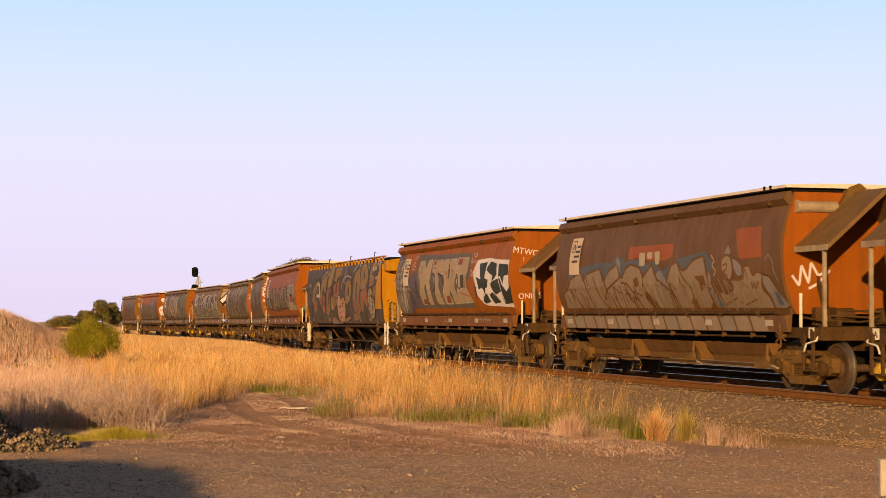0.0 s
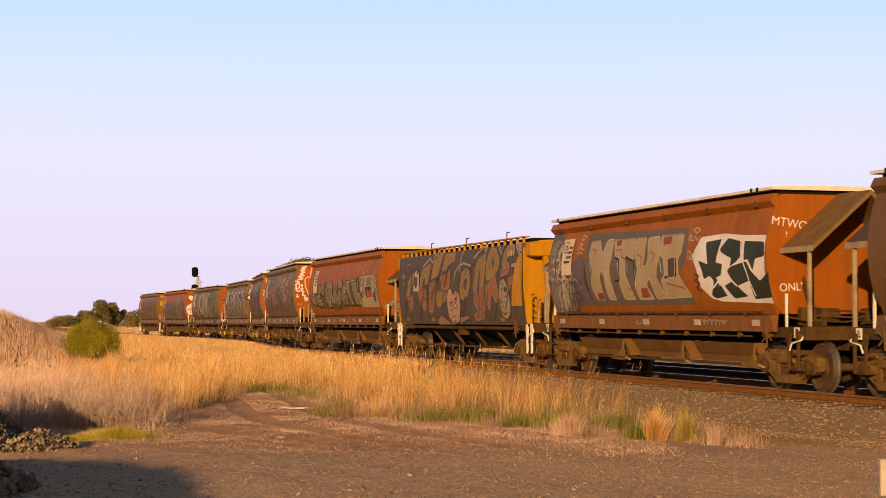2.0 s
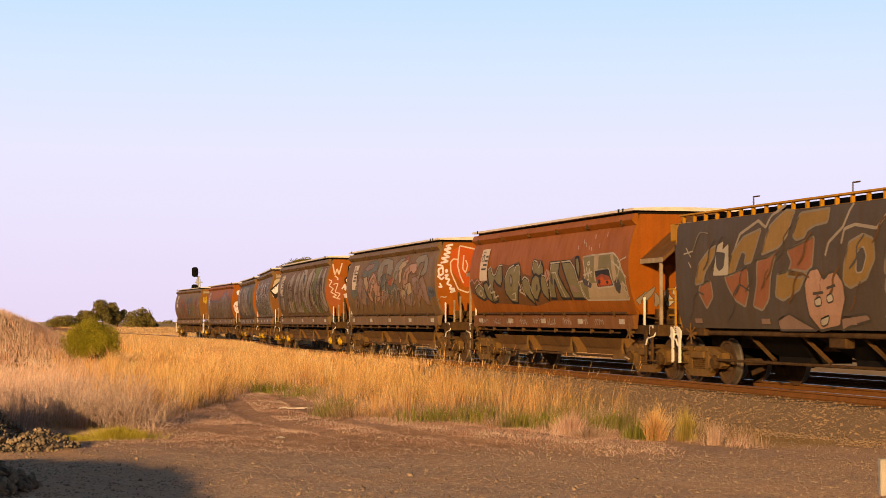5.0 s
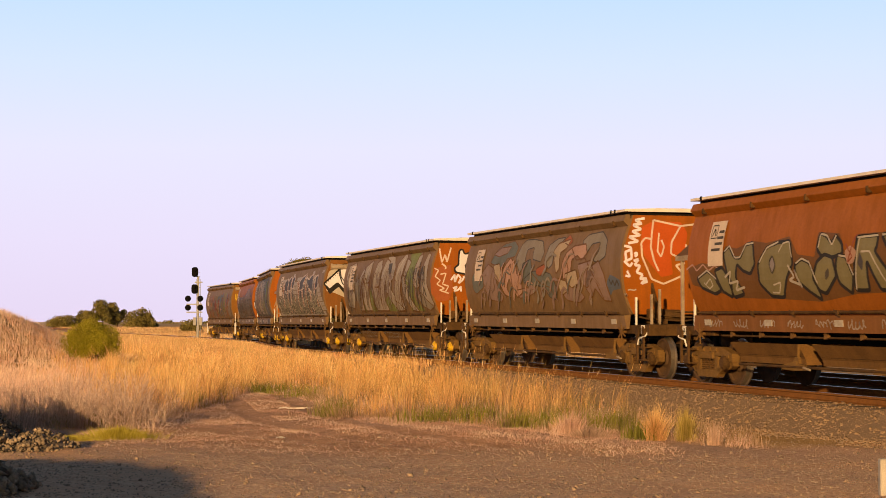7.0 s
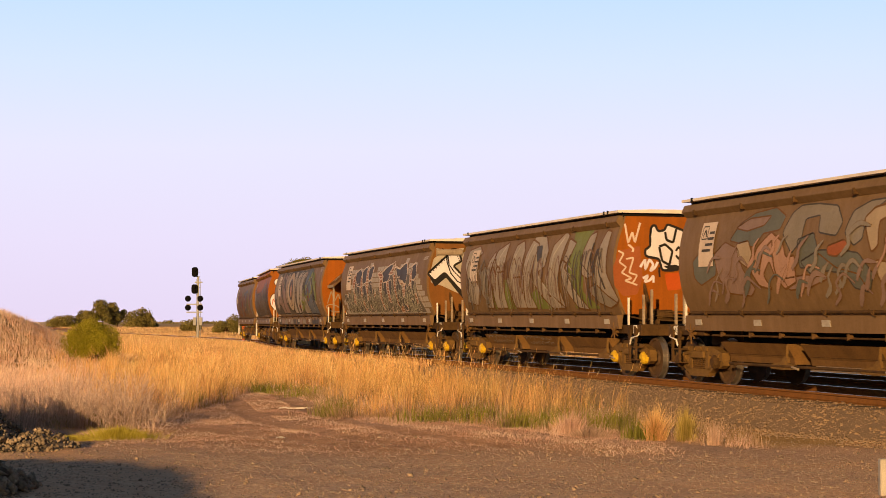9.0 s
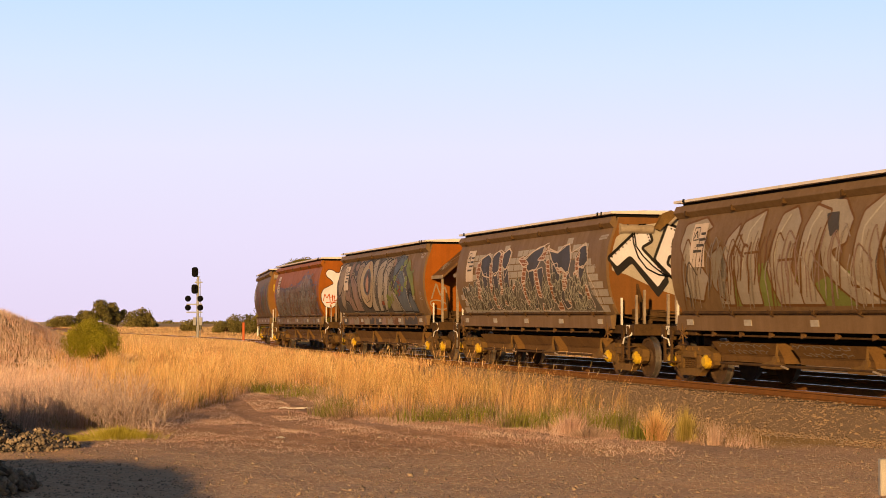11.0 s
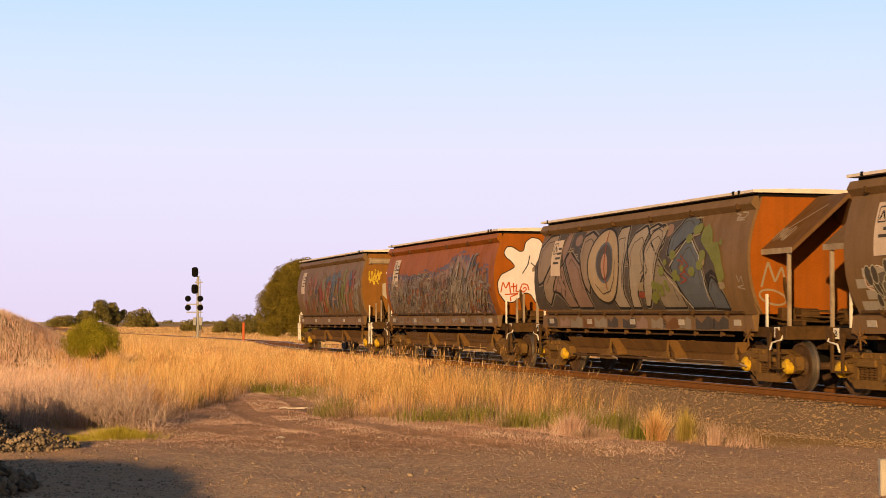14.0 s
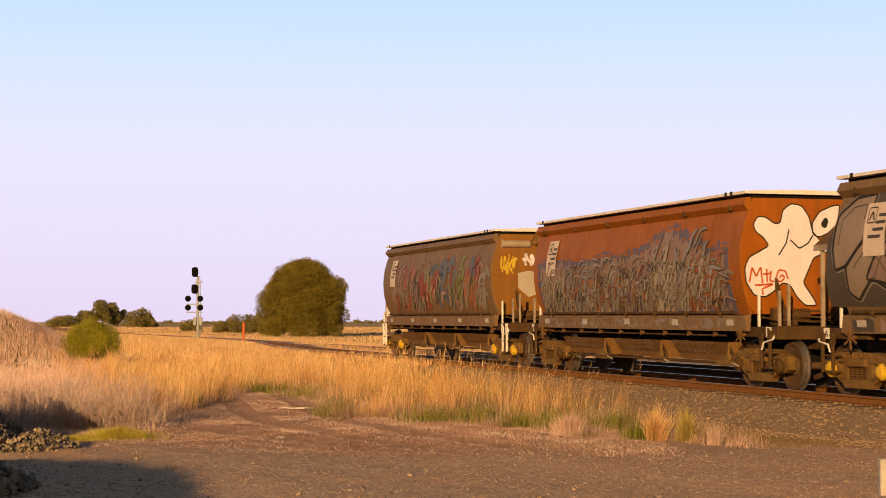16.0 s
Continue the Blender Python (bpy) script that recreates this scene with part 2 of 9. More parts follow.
G = {
    "white": paint("white", (0.61, 0.58, 0.65), 0.15),
    "chalk": paint("chalk_grey", (0.374, 0.332, 0.281), 0.4),
    "silver": paint("silver_grey", (0.281, 0.238, 0.2), 0.45),
    "beige": paint("beige", (0.255, 0.204, 0.136), 0.35),
    "slate": paint("slate", (0.0553, 0.0467, 0.0408), 0.4),
    "black": paint("black", (0.0187, 0.017, 0.017), 0.2),
    "purple": paint("purple", (0.102, 0.0808, 0.115), 0.4),
    "blue": paint("blue", (0.132, 0.14, 0.17), 0.4),
    "teal": paint("teal", (0.106, 0.111, 0.0978), 0.45),
    "green": paint("green", (0.145, 0.162, 0.0425), 0.35),
    "olive": paint("olive", (0.162, 0.14, 0.0723), 0.45),
    "ochre": paint("ochre", (0.23, 0.14, 0.0425), 0.4),
    "red": paint("red", (0.204, 0.051, 0.0298), 0.4),
    "orange": paint("orange", (0.391, 0.0723, 0.0119), 0.15),
    "pink": paint("pink", (0.34, 0.2, 0.145), 0.4),
    "brick": paint("brick_grey", (0.325, 0.285, 0.25), 0.4),
    "yellow": paint("yellow", (0.51, 0.357, 0.034), 0.15),
    "mauve": paint("mauve", (0.212, 0.14, 0.115), 0.45),
    "ash": paint("ash_grey", (0.2, 0.17, 0.136), 0.45),
    "cream": paint("cream", (0.53, 0.43, 0.365), 0.2),
    "lilac": paint("lilac", (0.20, 0.175, 0.185), 0.4),
    "sage": paint("sage", (0.23, 0.221, 0.111), 0.3),
    "pale_sage": paint("pale_sage", (0.33, 0.31, 0.235), 0.3),
    "umber": paint("umber", (0.128, 0.0578, 0.017), 0.5),
    "taupe": paint("taupe", (0.235, 0.178, 0.137), 0.45),
    "mid_grey": paint("mid_grey", (0.108, 0.092, 0.082), 0.45),
    "clay": paint("clay", (0.235, 0.090, 0.042), 0.5),
    "steel_blue": paint("steel_blue", (0.085, 0.10, 0.13), 0.4),
    "brick_red": paint("brick_red", (0.27, 0.080, 0.028), 0.4),
    "grey_dark": paint("grey_dark", (0.066, 0.056, 0.051), 0.5),
    "tan": paint("tan", (0.325, 0.248, 0.168), 0.4),
    "navy": paint("navy", (0.054, 0.050, 0.060), 0.35),
    "rust": paint("rust", (0.204, 0.051, 0.0213), 0.35),
    "wagon_yellow": M["yellow"],
    "dark_green": paint("dark_green", (0.0255, 0.034, 0.0255), 0.3),
}


def ground_material():
    """Gravel by the camera, a bare vehicle track, straw-coloured soil beyond."""
    m, t, p = nodes_of("dry_ground")
    pos = t.nodes.new("ShaderNodeNewGeometry").outputs["Position"]
    att = t.nodes.new("ShaderNodeAttribute")
    att.attribute_name = "cover"
    sep = t.nodes.new("ShaderNodeSeparateColor")
    t.links.new(att.outputs["Color"], sep.inputs["Color"])
    grit = noise_at(t, pos, 26, 5, 0.75)
    mid = noise_at(t, pos, 2.4, 6, 0.65)
    big = noise_at(t, pos, 0.45, 4, 0.6)
    v = t.nodes.new("ShaderNodeTexVoronoi")
    v.inputs["Scale"].default_value = 19
    t.links.new(pos, v.inputs["Vector"])
    gravel = mix(t, ramp(t, grit, 0.35, 0.7), (0.50, 0.335, 0.225), (0.74, 0.509, 0.36))
    speck = t.nodes.new("ShaderNodeSeparateColor")
    t.links.new(v.outputs["Color"], speck.inputs["Color"])
    gravel = mix(t, 0.25, gravel, ramp(t, speck.outputs[0], 0.0, 1.0), "OVERLAY")
    gravel = mix(t, ramp(t, big, 0.45, 0.7), gravel, (0.66, 0.417, 0.265))
    dirt = mix(t, ramp(t, mid, 0.35, 0.7), (0.43, 0.244, 0.145), (0.66, 0.403, 0.26))
    dirt = mix(t, 0.3, dirt, ramp(t, grit, 0.3, 0.75), "OVERLAY")
    litter = mix(t, ramp(t, noise_at(t, pos, 7, 6, 0.7), 0.35, 0.7), (0.46, 0.291, 0.20), (0.66, 0.461, 0.345))
    straw = mix(t, ramp(t, noise_at(t, pos, 0.12, 5, 0.7), 0.35, 0.7), (0.42, 0.262, 0.11), (0.58, 0.388, 0.18))
    c = mix(t, sep.outputs[0], gravel, dirt)
    c = mix(t, sep.outputs[1], c, litter)
    c = mix(t, sep.outputs[2], c, straw)
    t.links.new(c, p.inputs["Base Color"])
    p.inputs["Roughness"].default_value = 0.95
    p.inputs["Specular IOR Level"].default_value = 0.1
    h = t.nodes.new("ShaderNodeMath")
    h.operation = "ADD"
    t.links.new(grit, h.inputs[0])
    t.links.new(v.outputs["Distance"], h.inputs[1])
    h2 = t.nodes.new("ShaderNodeMath")
    h2.operation, h2.inputs[1].default_value = "MULTIPLY_ADD", 3.0
    t.links.new(mid, h2.inputs[0])
    t.links.new(h.outputs[0], h2.inputs[2])
    bump(t, p, h2.outputs[0], 0.45, 0.025)
    return m


M["ground"] = ground_material()
M["straw_blade"] = blade_material("straw_blades", (0.40, 0.237, 0.095), (0.90, 0.608, 0.34), (0.46, 0.342, 0.13))
M["weed_blade"] = blade_material("grey_weed_stalks", (0.43, 0.284, 0.21), (0.67, 0.470, 0.37))
M["tuft_straw"] = tuft_material("straw_tufts", [(0.0, (0.155, 0.133, 0.035)), (0.22, (0.36, 0.223, 0.085)), (0.5, (0.66, 0.389, 0.14)), (0.8, (0.84, 0.527, 0.22)), (1.0, (0.94, 0.655, 0.37))])
M["tuft_weed"] = tuft_material("greyish_weed_tufts", [(0.0, (0.30, 0.191, 0.15)), (0.35, (0.50, 0.335, 0.275)), (0.7, (0.70, 0.493, 0.43)), (1.0, (0.82, 0.614, 0.56))])
M["dead_stalk"] = tuft_material("bleached_dead_stalks", [(0.0, (0.30, 0.214, 0.18)), (0.5, (0.56, 0.427, 0.38)), (1.0, (0.82, 0.665, 0.62))], 0.05)
M["under_blade"] = blade_material("dull_undergrowth_blades", (0.22, 0.147, 0.085), (0.44, 0.304, 0.20), (0.20, 0.180, 0.06))
M["grey_weed"] = blade_material("grey_dead_weed_stalks", (0.27, 0.185, 0.145), (0.54, 0.394, 0.325))
M["bank_blade"] = blade_material("pale_bank_grass", (0.66, 0.446, 0.33), (0.90, 0.660, 0.53))
M["olive_blade"] = blade_material("olive_tussock_blades", (0.20, 0.165, 0.03), (0.50, 0.38, 0.14))
M["green_blade"] = blade_material("green_blades", (0.115, 0.125, 0.02), (0.29, 0.27, 0.06))
M["pale_blade"] = blade_material("pale_tussock_blades", (0.46, 0.27, 0.10), (0.86, 0.58, 0.29))
M["litter_blade"] = blade_material("flattened_dry_litter", (0.42, 0.273, 0.215), (0.78, 0.564, 0.48))
M["lime_blade"] = blade_material("yellow_green_blades", (0.20, 0.18, 0.02), (0.44, 0.37, 0.07))
M["olive_leaf"] = blade_material("olive_leaves", (0.15, 0.118, 0.012), (0.25, 0.19, 0.03), None, 0.6, 0.3)
M["bush_leaf"] = blade_material("bright_bush_leaves", (0.25, 0.235, 0.013), (0.42, 0.365, 0.034), None, 0.6, 0.3)
M["far_leaf"] = blade_material("grey_green_leaves", (0.145, 0.125, 0.034), (0.25, 0.205, 0.066), None, 0.6, 0.3)
M["bark"] = surface("grey_brown_bark", (0.13, 0.09, 0.06), (0.06, 0.045, 0.035), 5.0, 0.6, 0.95)
# ---- helpers for meshes ----
def mesh_from(name, verts, faces, material=None, smooth=False):
    me = bpy.data.meshes.new(name)
    me.from_pydata([tuple(v) for v in verts], [], [tuple(f) for f in faces])
    me.update()
    if material:
        me.materials.append(material)
    if smooth:
        me.polygons.foreach_set("use_smooth", [True] * len(me.polygons))
    return me


def big_mesh(name, verts, faces, material):
    """A mesh from numpy arrays: verts (n, 3), faces (m, k)."""
    me = bpy.data.meshes.new(name)
    n, (m, k) = len(verts), faces.shape
    me.vertices.add(n)
    me.vertices.foreach_set("co", np.asarray(verts, np.float32).ravel())
    me.loops.add(m * k)
    me.loops.foreach_set("vertex_index", np.asarray(faces, np.int32).ravel())
    me.polygons.add(m)
    me.polygons.foreach_set("loop_start", np.arange(0, m * k, k, dtype=np.int32))
    me.update(calc_edges=True)
    me.materials.append(material)
    return me


def part(name, bm, material, parent, label="", smooth=False, recalc=True):
    """Links a bmesh as one mesh object under a thing or a part."""
    if recalc:
        bmesh.ops.recalc_face_normals(bm, faces=bm.faces)
    me = bpy.data.meshes.new(name)
    bm.to_mesh(me)
    bm.free()
    me.materials.append(material)
    if smooth:
        me.polygons.foreach_set("use_smooth", [True] * len(me.polygons))
    ob = new(name, me)
    ob.parent = parent
    if label:
        tagged(ob, label)
    return ob


def box(bm, x0, x1, y0, y1, z0, z1, bev=0.0):
    """Adds a box between two corners; bev rounds its edges."""
    vs = [bm.verts.new((x, y, z)) for x in (x0, x1) for y in (y0, y1) for z in (z0, z1)]
    fs = [bm.faces.new([vs[i] for i in f]) for f in ((0, 1, 3, 2), (4, 6, 7, 5), (0, 4, 5, 1), (2, 3, 7, 6), (0, 2, 6, 4), (1, 5, 7, 3))]
    if bev:
        es = list({e for f in fs for e in f.edges})
        bmesh.ops.bevel(bm, geom=es, offset=bev, segments=1, affect="EDGES")
    return bm


def slab(bm, pts, y0, y1):
    """A plate: a polygon in x and z, drawn out from y0 to y1."""
    a = [bm.verts.new((x, y0, z)) for x, z in pts]
    b = [bm.verts.new((x, y1, z)) for x, z in pts]
    bm.faces.new(a)
    bm.faces.new(b[::-1])
    for i in range(len(pts)):
        j = (i + 1) % len(pts)
        bm.faces.new((a[i], b[i], b[j], a[j]))
    return bm


def rod(bm, p, q, r, seg=8):
    """A round bar from p to q."""
    p, q = Vector(p), Vector(q)
    d = q - p
    m = Matrix.Translation((p + q) / 2) @ d.to_track_quat("Z", "Y").to_matrix().to_4x4()
    bmesh.ops.create_cone(bm, cap_ends=True, segments=seg, radius1=r, radius2=r, depth=d.length, matrix=m)
    return bm


def bent(bm, pts, r, seg=6):
    for a, b in zip(pts, pts[1:]):
        rod(bm, a, b, r, seg)
    return bm


def turned(bm, rings, seg=24, axis="Y"):
    """A turned solid: rings of (along, radius) about an axis."""
    loops = []
    for a, r in rings:
        ring = []
        for i in range(seg):
            w = 2 * math.pi * i / seg
            c, s = r * math.cos(w), r * math.sin(w)
            ring.append(bm.verts.new({"Y": (c, a, s), "X": (a, c, s), "Z": (c, s, a)}[axis]))
        loops.append(ring)
    for l0, l1 in zip(loops, loops[1:]):
        for i in range(seg):
            j = (i + 1) % seg
            bm.faces.new((l0[i], l0[j], l1[j], l1[i]))
    bm.faces.new(loops[0][::-1])
    bm.faces.new(loops[-1])
    return bm


# ---- ground ----
PTS_TRACK = np.stack([TX, TY], 1)[::2]


def lateral(x, y):
    """Distance to the train's line, and to the straight far line."""
    x, y = np.asarray(x, float), np.asarray(y, float)
    h = np.interp(y, TY, np.radians(TH))
    near = (x - np.interp(y, TY, TX)) * np.cos(h)
    hm = radians(-16.8)
    main = (x - (17.53 + MAIN_OFF / math.cos(hm) + y * math.tan(hm))) * math.cos(hm)
    return near, main


def lumps(x, y, f, k=0.0):
    return np.sin(x * f + 1.3 + k) * np.cos(y * f * 0.83 + 0.4 + k) + 0.5 * np.sin(x * f * 2.3 + y * f * 1.7 + k)


def ground_z(x, y):
    """Height of the ground."""
    x, y = np.asarray(x, float), np.asarray(y, float)
    z = -0.55 + grade(y) * np.clip(1.0 - (y - 200) / 300, 0.3, 1) + 0.035 * lumps(x, y, 0.45) + 0.014 * lumps(x, y, 1.9, 2.0) + 0.008 * lumps(x, y, 5.3, 4.0) + 0.004 * lumps(x, y, 13.0, 1.0)
    # a low grassy bank to the west
    z = z + 2.1 * np.exp(-((x + 18.4) / 3.7) ** 2 - ((y - 66) / 9) ** 2) + 1.4 * np.exp(-((x + 26.0) / 6) ** 2 - ((y - 70) / 12) ** 2)
    # the land falls away behind a far rise
    r = np.clip((y - 430) / 900, 0, 1)
    z = z - 11 * r * r * (3 - 2 * r)
    near, main = lateral(x, y)
    # wheel ruts of the dirt track
    c = rut_x(y)
    on = np.clip((46 - y) / 6, 0, 1) * np.clip((y - 22) / 5, 0, 1)
    for d in (-0.75, 0.75):
        z = z - 0.05 * on * np.exp(-((x - c - d) / 0.28) ** 2)
    return z


def rut_x(y):
    return np.interp(y, [15, 24, 28, 32, 38, 44, 50], [6.5, 1.6, -0.9, -2.6, -3.9, -5.2, -7.5])


def grass_front(x):
    """The y at which the tall grass begins."""
    return np.interp(x, [-30, -9, -6.4, -5.4, -4.8, -3.2, -2.1, -0.9, 0.7, 2.1, 3.3, 4.2, 5.0],
                     [27, 27.5, 29.5, 33, 43.5, 41.5, 34.2, 32.2, 31.0, 29.0, 28.0, 26.6, 25.4])


def build_ground():
    xs = np.concatenate([-np.geomspace(28.5, 2600, 36)[::-1], np.arange(-28, -13.8, 0.7), np.arange(-13.7, 9, 0.14), np.arange(9.1, 20, 0.3), np.geomspace(20.3, 2600, 40)])
    ys = np.concatenate([-np.geomspace(1, 800, 18)[::-1], np.arange(0, 14, 1.0), np.arange(14, 46, 0.14), np.arange(46, 110, 1.2), np.geomspace(112, 4800, 70)])
    X, Y = np.meshgrid(xs, ys)
    Z = ground_z(X, Y)
    n, m = X.shape
    idx = np.arange(n * m).reshape(n, m)
    faces = np.stack([idx[:-1, :-1], idx[:-1, 1:], idx[1:, 1:], idx[1:, :-1]], -1).reshape(-1, 4)
    me = big_mesh("ground", np.stack([X, Y, Z], -1).reshape(-1, 3), faces, M["ground"])
    me.polygons.foreach_set("use_smooth", [True] * len(me.polygons))
    gf = grass_front(X)
    near, main = lateral(X, Y)
    wob = 0.5 * lumps(X, Y, 1.1, 1.0)
    dirt = np.clip((Y - 23.5 + wob) / 3.0, 0, 1)
    rut = np.exp(-((np.abs(X - rut_x(Y)) - 0.75) / 0.4) ** 2)
    litter = np.clip((Y - gf + 3.6 + wob * 1.2) / 2.2, 0, 1) * (1 - 0.8 * rut * (Y < 46)) * np.clip((-near - 3.0) / 1.5, 0, 1)
    straw = np.clip((Y - gf + 0.2 + 0.4 * wob) / 1.2, 0, 1)
    straw = np.where(near > 0, np.clip((main - 2.6) / 1.0, 0, 1), straw * np.clip((-near - 2.6) / 1.0, 0, 1))
    col = np.stack([dirt, litter, straw, np.ones_like(dirt)], -1).reshape(-1)
    a = me.color_attributes.new("cover", "FLOAT_COLOR", "POINT")
    a.data.foreach_set("color", col.astype(np.float32))
    tagged(new("ground", me), "dry gravelly ground running into straw-coloured paddocks", "ground", kind="structure")


# ---- track ----
def sweep(name, way, s_list, section, material, closed=True):
    """A section of (off, z) swept along the track."""
    verts, faces, k = [], [], len(section)
    for s in s_list:
        for off, z in section:
            x, y, zr = way(s, off)
            verts.append((x, y, zr + z))
    for i in range(len(s_list) - 1):
        for j in range(k if closed else k - 1):
            a, b = i * k + j, i * k + (j + 1) % k
            faces.append((a, b, b + k, a + k))
    return mesh_from(name, verts, faces, material)


def rail_section(c):
    """Half the gauge away from the centre; head, web and foot."""
    pts = [(-0.035, 0.0), (0.035, 0.0), (0.035, -0.035), (0.009, -0.05), (0.009, -0.13), (0.065, -0.15), (0.065, -0.16), (-0.065, -0.16), (-0.065, -0.15), (-0.009, -0.13), (-0.009, -0.05), (-0.035, -0.035)]
    return [(c + a, z) for a, z in pts]


def stone_cloud(name, pts, sizes, material, seed):
    """Many small uneven stones as one mesh."""
    rng = np.random.default_rng(seed)
    base = np.array([(1, 0, 0), (-1, 0, 0), (0, 1, 0), (0, -1, 0), (0, 0, 1), (0, 0, -1)], float)
    tri = np.array([(0, 2, 4), (2, 1, 4), (1, 3, 4), (3, 0, 4), (2, 0, 5), (1, 2, 5), (3, 1, 5), (0, 3, 5)])
    n = len(pts)
    v = base[None] * rng.uniform(0.55, 1.25, (n, 6, 1)) + rng.uniform(-0.3, 0.3, (n, 6, 3))
    a = rng.uniform(0, 2 * np.pi, n)
    ca, sa = np.cos(a), np.sin(a)
    b = rng.uniform(0, 2 * np.pi, n)
    cb, sb = np.cos(b), np.sin(b)
    x, y, z = v[..., 0], v[..., 1], v[..., 2] * 0.8
    y, z = y * cb[:, None] - z * sb[:, None], y * sb[:, None] + z * cb[:, None]
    x, y = x * ca[:, None] - y * sa[:, None], x * sa[:, None] + y * ca[:, None]
    v = np.stack([x, y, z], -1) * sizes[:, None, None] + pts[:, None, :]
    f = (tri[None] + (np.arange(n) * 6)[:, None, None]).reshape(-1, 3)
    return big_mesh(name, v.reshape(-1, 3), f, material)


BALLAST = [(-3.15, -0.72), (-2.85, -0.56), (-1.75, -0.19), (-0.9, -0.17), (0.9, -0.17), (1.75, -0.19), (2.7, -0.56), (3.0, -0.72)]


def ballast_z(off):
    return np.interp(off, [a for a, _ in BALLAST], [b for _, b in BALLAST])


def build_track():
    s_all = np.concatenate([np.arange(-20, 60, 4.0), np.arange(60, 140, 2.0), np.arange(140, 420, 10.0)])
    s_str = np.concatenate([np.arange(-20, 180, 5.0)])
    rng = np.random.default_rng(5)
    for way, ss, word in ((on_track, s_all, "train"), (on_main, s_str, "far")):
        bed = new("ballast_bed", sweep("ballast_bed", way, ss, BALLAST if way is on_track else [(a, b - 0.004) for a, b in BALLAST], M["stone"], closed=False))
        tagged(bed, "brown crushed-stone ballast bed under the rails", "track bed", kind="structure")
        for c in (-0.8, 0.8):
            rail = new("rail", sweep("rail", way, ss, rail_section(c), M["rail_rust"]))
            tagged(rail, "rusty brown steel rail with a worn bright top", "rail", "rails of the railway", "structure")
            top = sweep("rail_head", way, ss, [(c - 0.03, 0.004), (c + 0.03, 0.004), (c + 0.03, -0.004), (c - 0.03, -0.004)], M["rail_top"])
            head = new("rail_head", top)
            head.parent = rail
            tagged(head, "polished running surface")
    bm = bmesh.new()
    box(bm, -0.12, 0.12, -1.3, 1.3, -0.30, -0.158, 0.015)
    first = part("sleeper", bm, M["sleeper"], None)
    tagged(first, "weathered brown railway sleeper set in ballast", "sleeper", "sleepers under the rails", "structure")
    made = 0
    for way, lo, hi in ((on_track, 18, 100), (on_main, 28, 62)):
        for s in np.arange(lo, hi, 0.68):
            x, y, z = way(s + rng.uniform(-0.03, 0.03))
            x2, y2, _ = way(s + 0.5)
            m = Matrix.Translation((x, y, float(z) + rng.uniform(-0.008, 0.004))) @ Matrix.Rotation(math.atan2(y2 - y, x2 - x), 4, "Z")
            if made == 0:
                first.matrix_basis = m
            else:
                copy_thing(first, m)
            made += 1
    # loose stones on the shoulder and crown
    n = 60000
    s = rng.uniform(19, 66, n) - rng.exponential(3, n)
    s = np.clip(s, 17, 70)
    off = -3.5 + 2.75 * rng.beta(1.1, 1.0, n)
    x, y, z = on_track(s, off)
    p = np.stack([x, y, z + ballast_z(off) + rng.uniform(-0.024, 0.004, n)], -1)
    gz = ground_z(x, y)
    p[:, 2] = np.maximum(p[:, 2], gz)
    st = new("ballast_stones", stone_cloud("ballast_stones", p, rng.gamma(4.0, 0.0048, n), M["stone"], 6))
    tagged(st, "loose grey-brown crushed stones on the ballast shoulder", "ballast", kind="stuff")
    n = 75000
    x, y = rng.uniform(-9, 9.5, n), rng.uniform(16.5, 34, n)
    keep = ((y < grass_front(x) - 1.5) | ((x > 4.4) & (y < 31))) & (np.abs(x) < y * 0.28) & (lateral(x, y)[0] < -2.9) & (rng.random(n) < np.clip((31 - y) / 8, np.where(x > 4, 0.6, 0.12), 1.0))
    x, y = x[keep], y[keep]
    p = np.stack([x, y, ground_z(x, y) - 0.002], -1)
    st = new("gravel", stone_cloud("gravel", p, rng.gamma(1.6, 0.0042, len(x)) + 0.004, M["gravel"], 7))
    tagged(st, "scattered gravel lying on the bare ground", "gravel", kind="stuff")


def heap(x, y, r, h, count, size, seed, label, flat=1.0, swell=1.4):
    """A heap of broken rock: a core and many stones on it."""
    rng = np.random.default_rng(seed)
    a, q = rng.uniform(0, 2 * np.pi, count), np.sqrt(rng.uniform(0, 1.08, count))
    px, py = x + q * r * np.cos(a), y + q * r * np.sin(a) * flat
    dome = h * np.clip(1 - q ** swell, 0, 1)
    p = np.stack([px, py, ground_z(px, py) + dome + rng.uniform(-0.02, 0.05, count)], -1)
    root = new("rock_heap", stone_cloud("rock_heap", p, rng.gamma(5, size / 5, count), M["pile_stone"], seed))
    tagged(root, label, "rock heap", kind="stuff")
    bm = bmesh.new()
    bmesh.ops.create_grid(bm, x_segments=30, y_segments=30, size=1.0)
    for v in bm.verts:
        q = min(1.0, v.co.xy.length)
        wx, wy = x + v.co.x * r, y + v.co.y * r * flat
        v.co = (wx, wy, float(ground_z(wx, wy)) - 0.05 + h * max(0, 1 - q ** swell) + 0.04 * noise.noise((wx * 3, wy * 3, 0)))
    core = part("core", bm, M["pile_stone"], root, smooth=True)


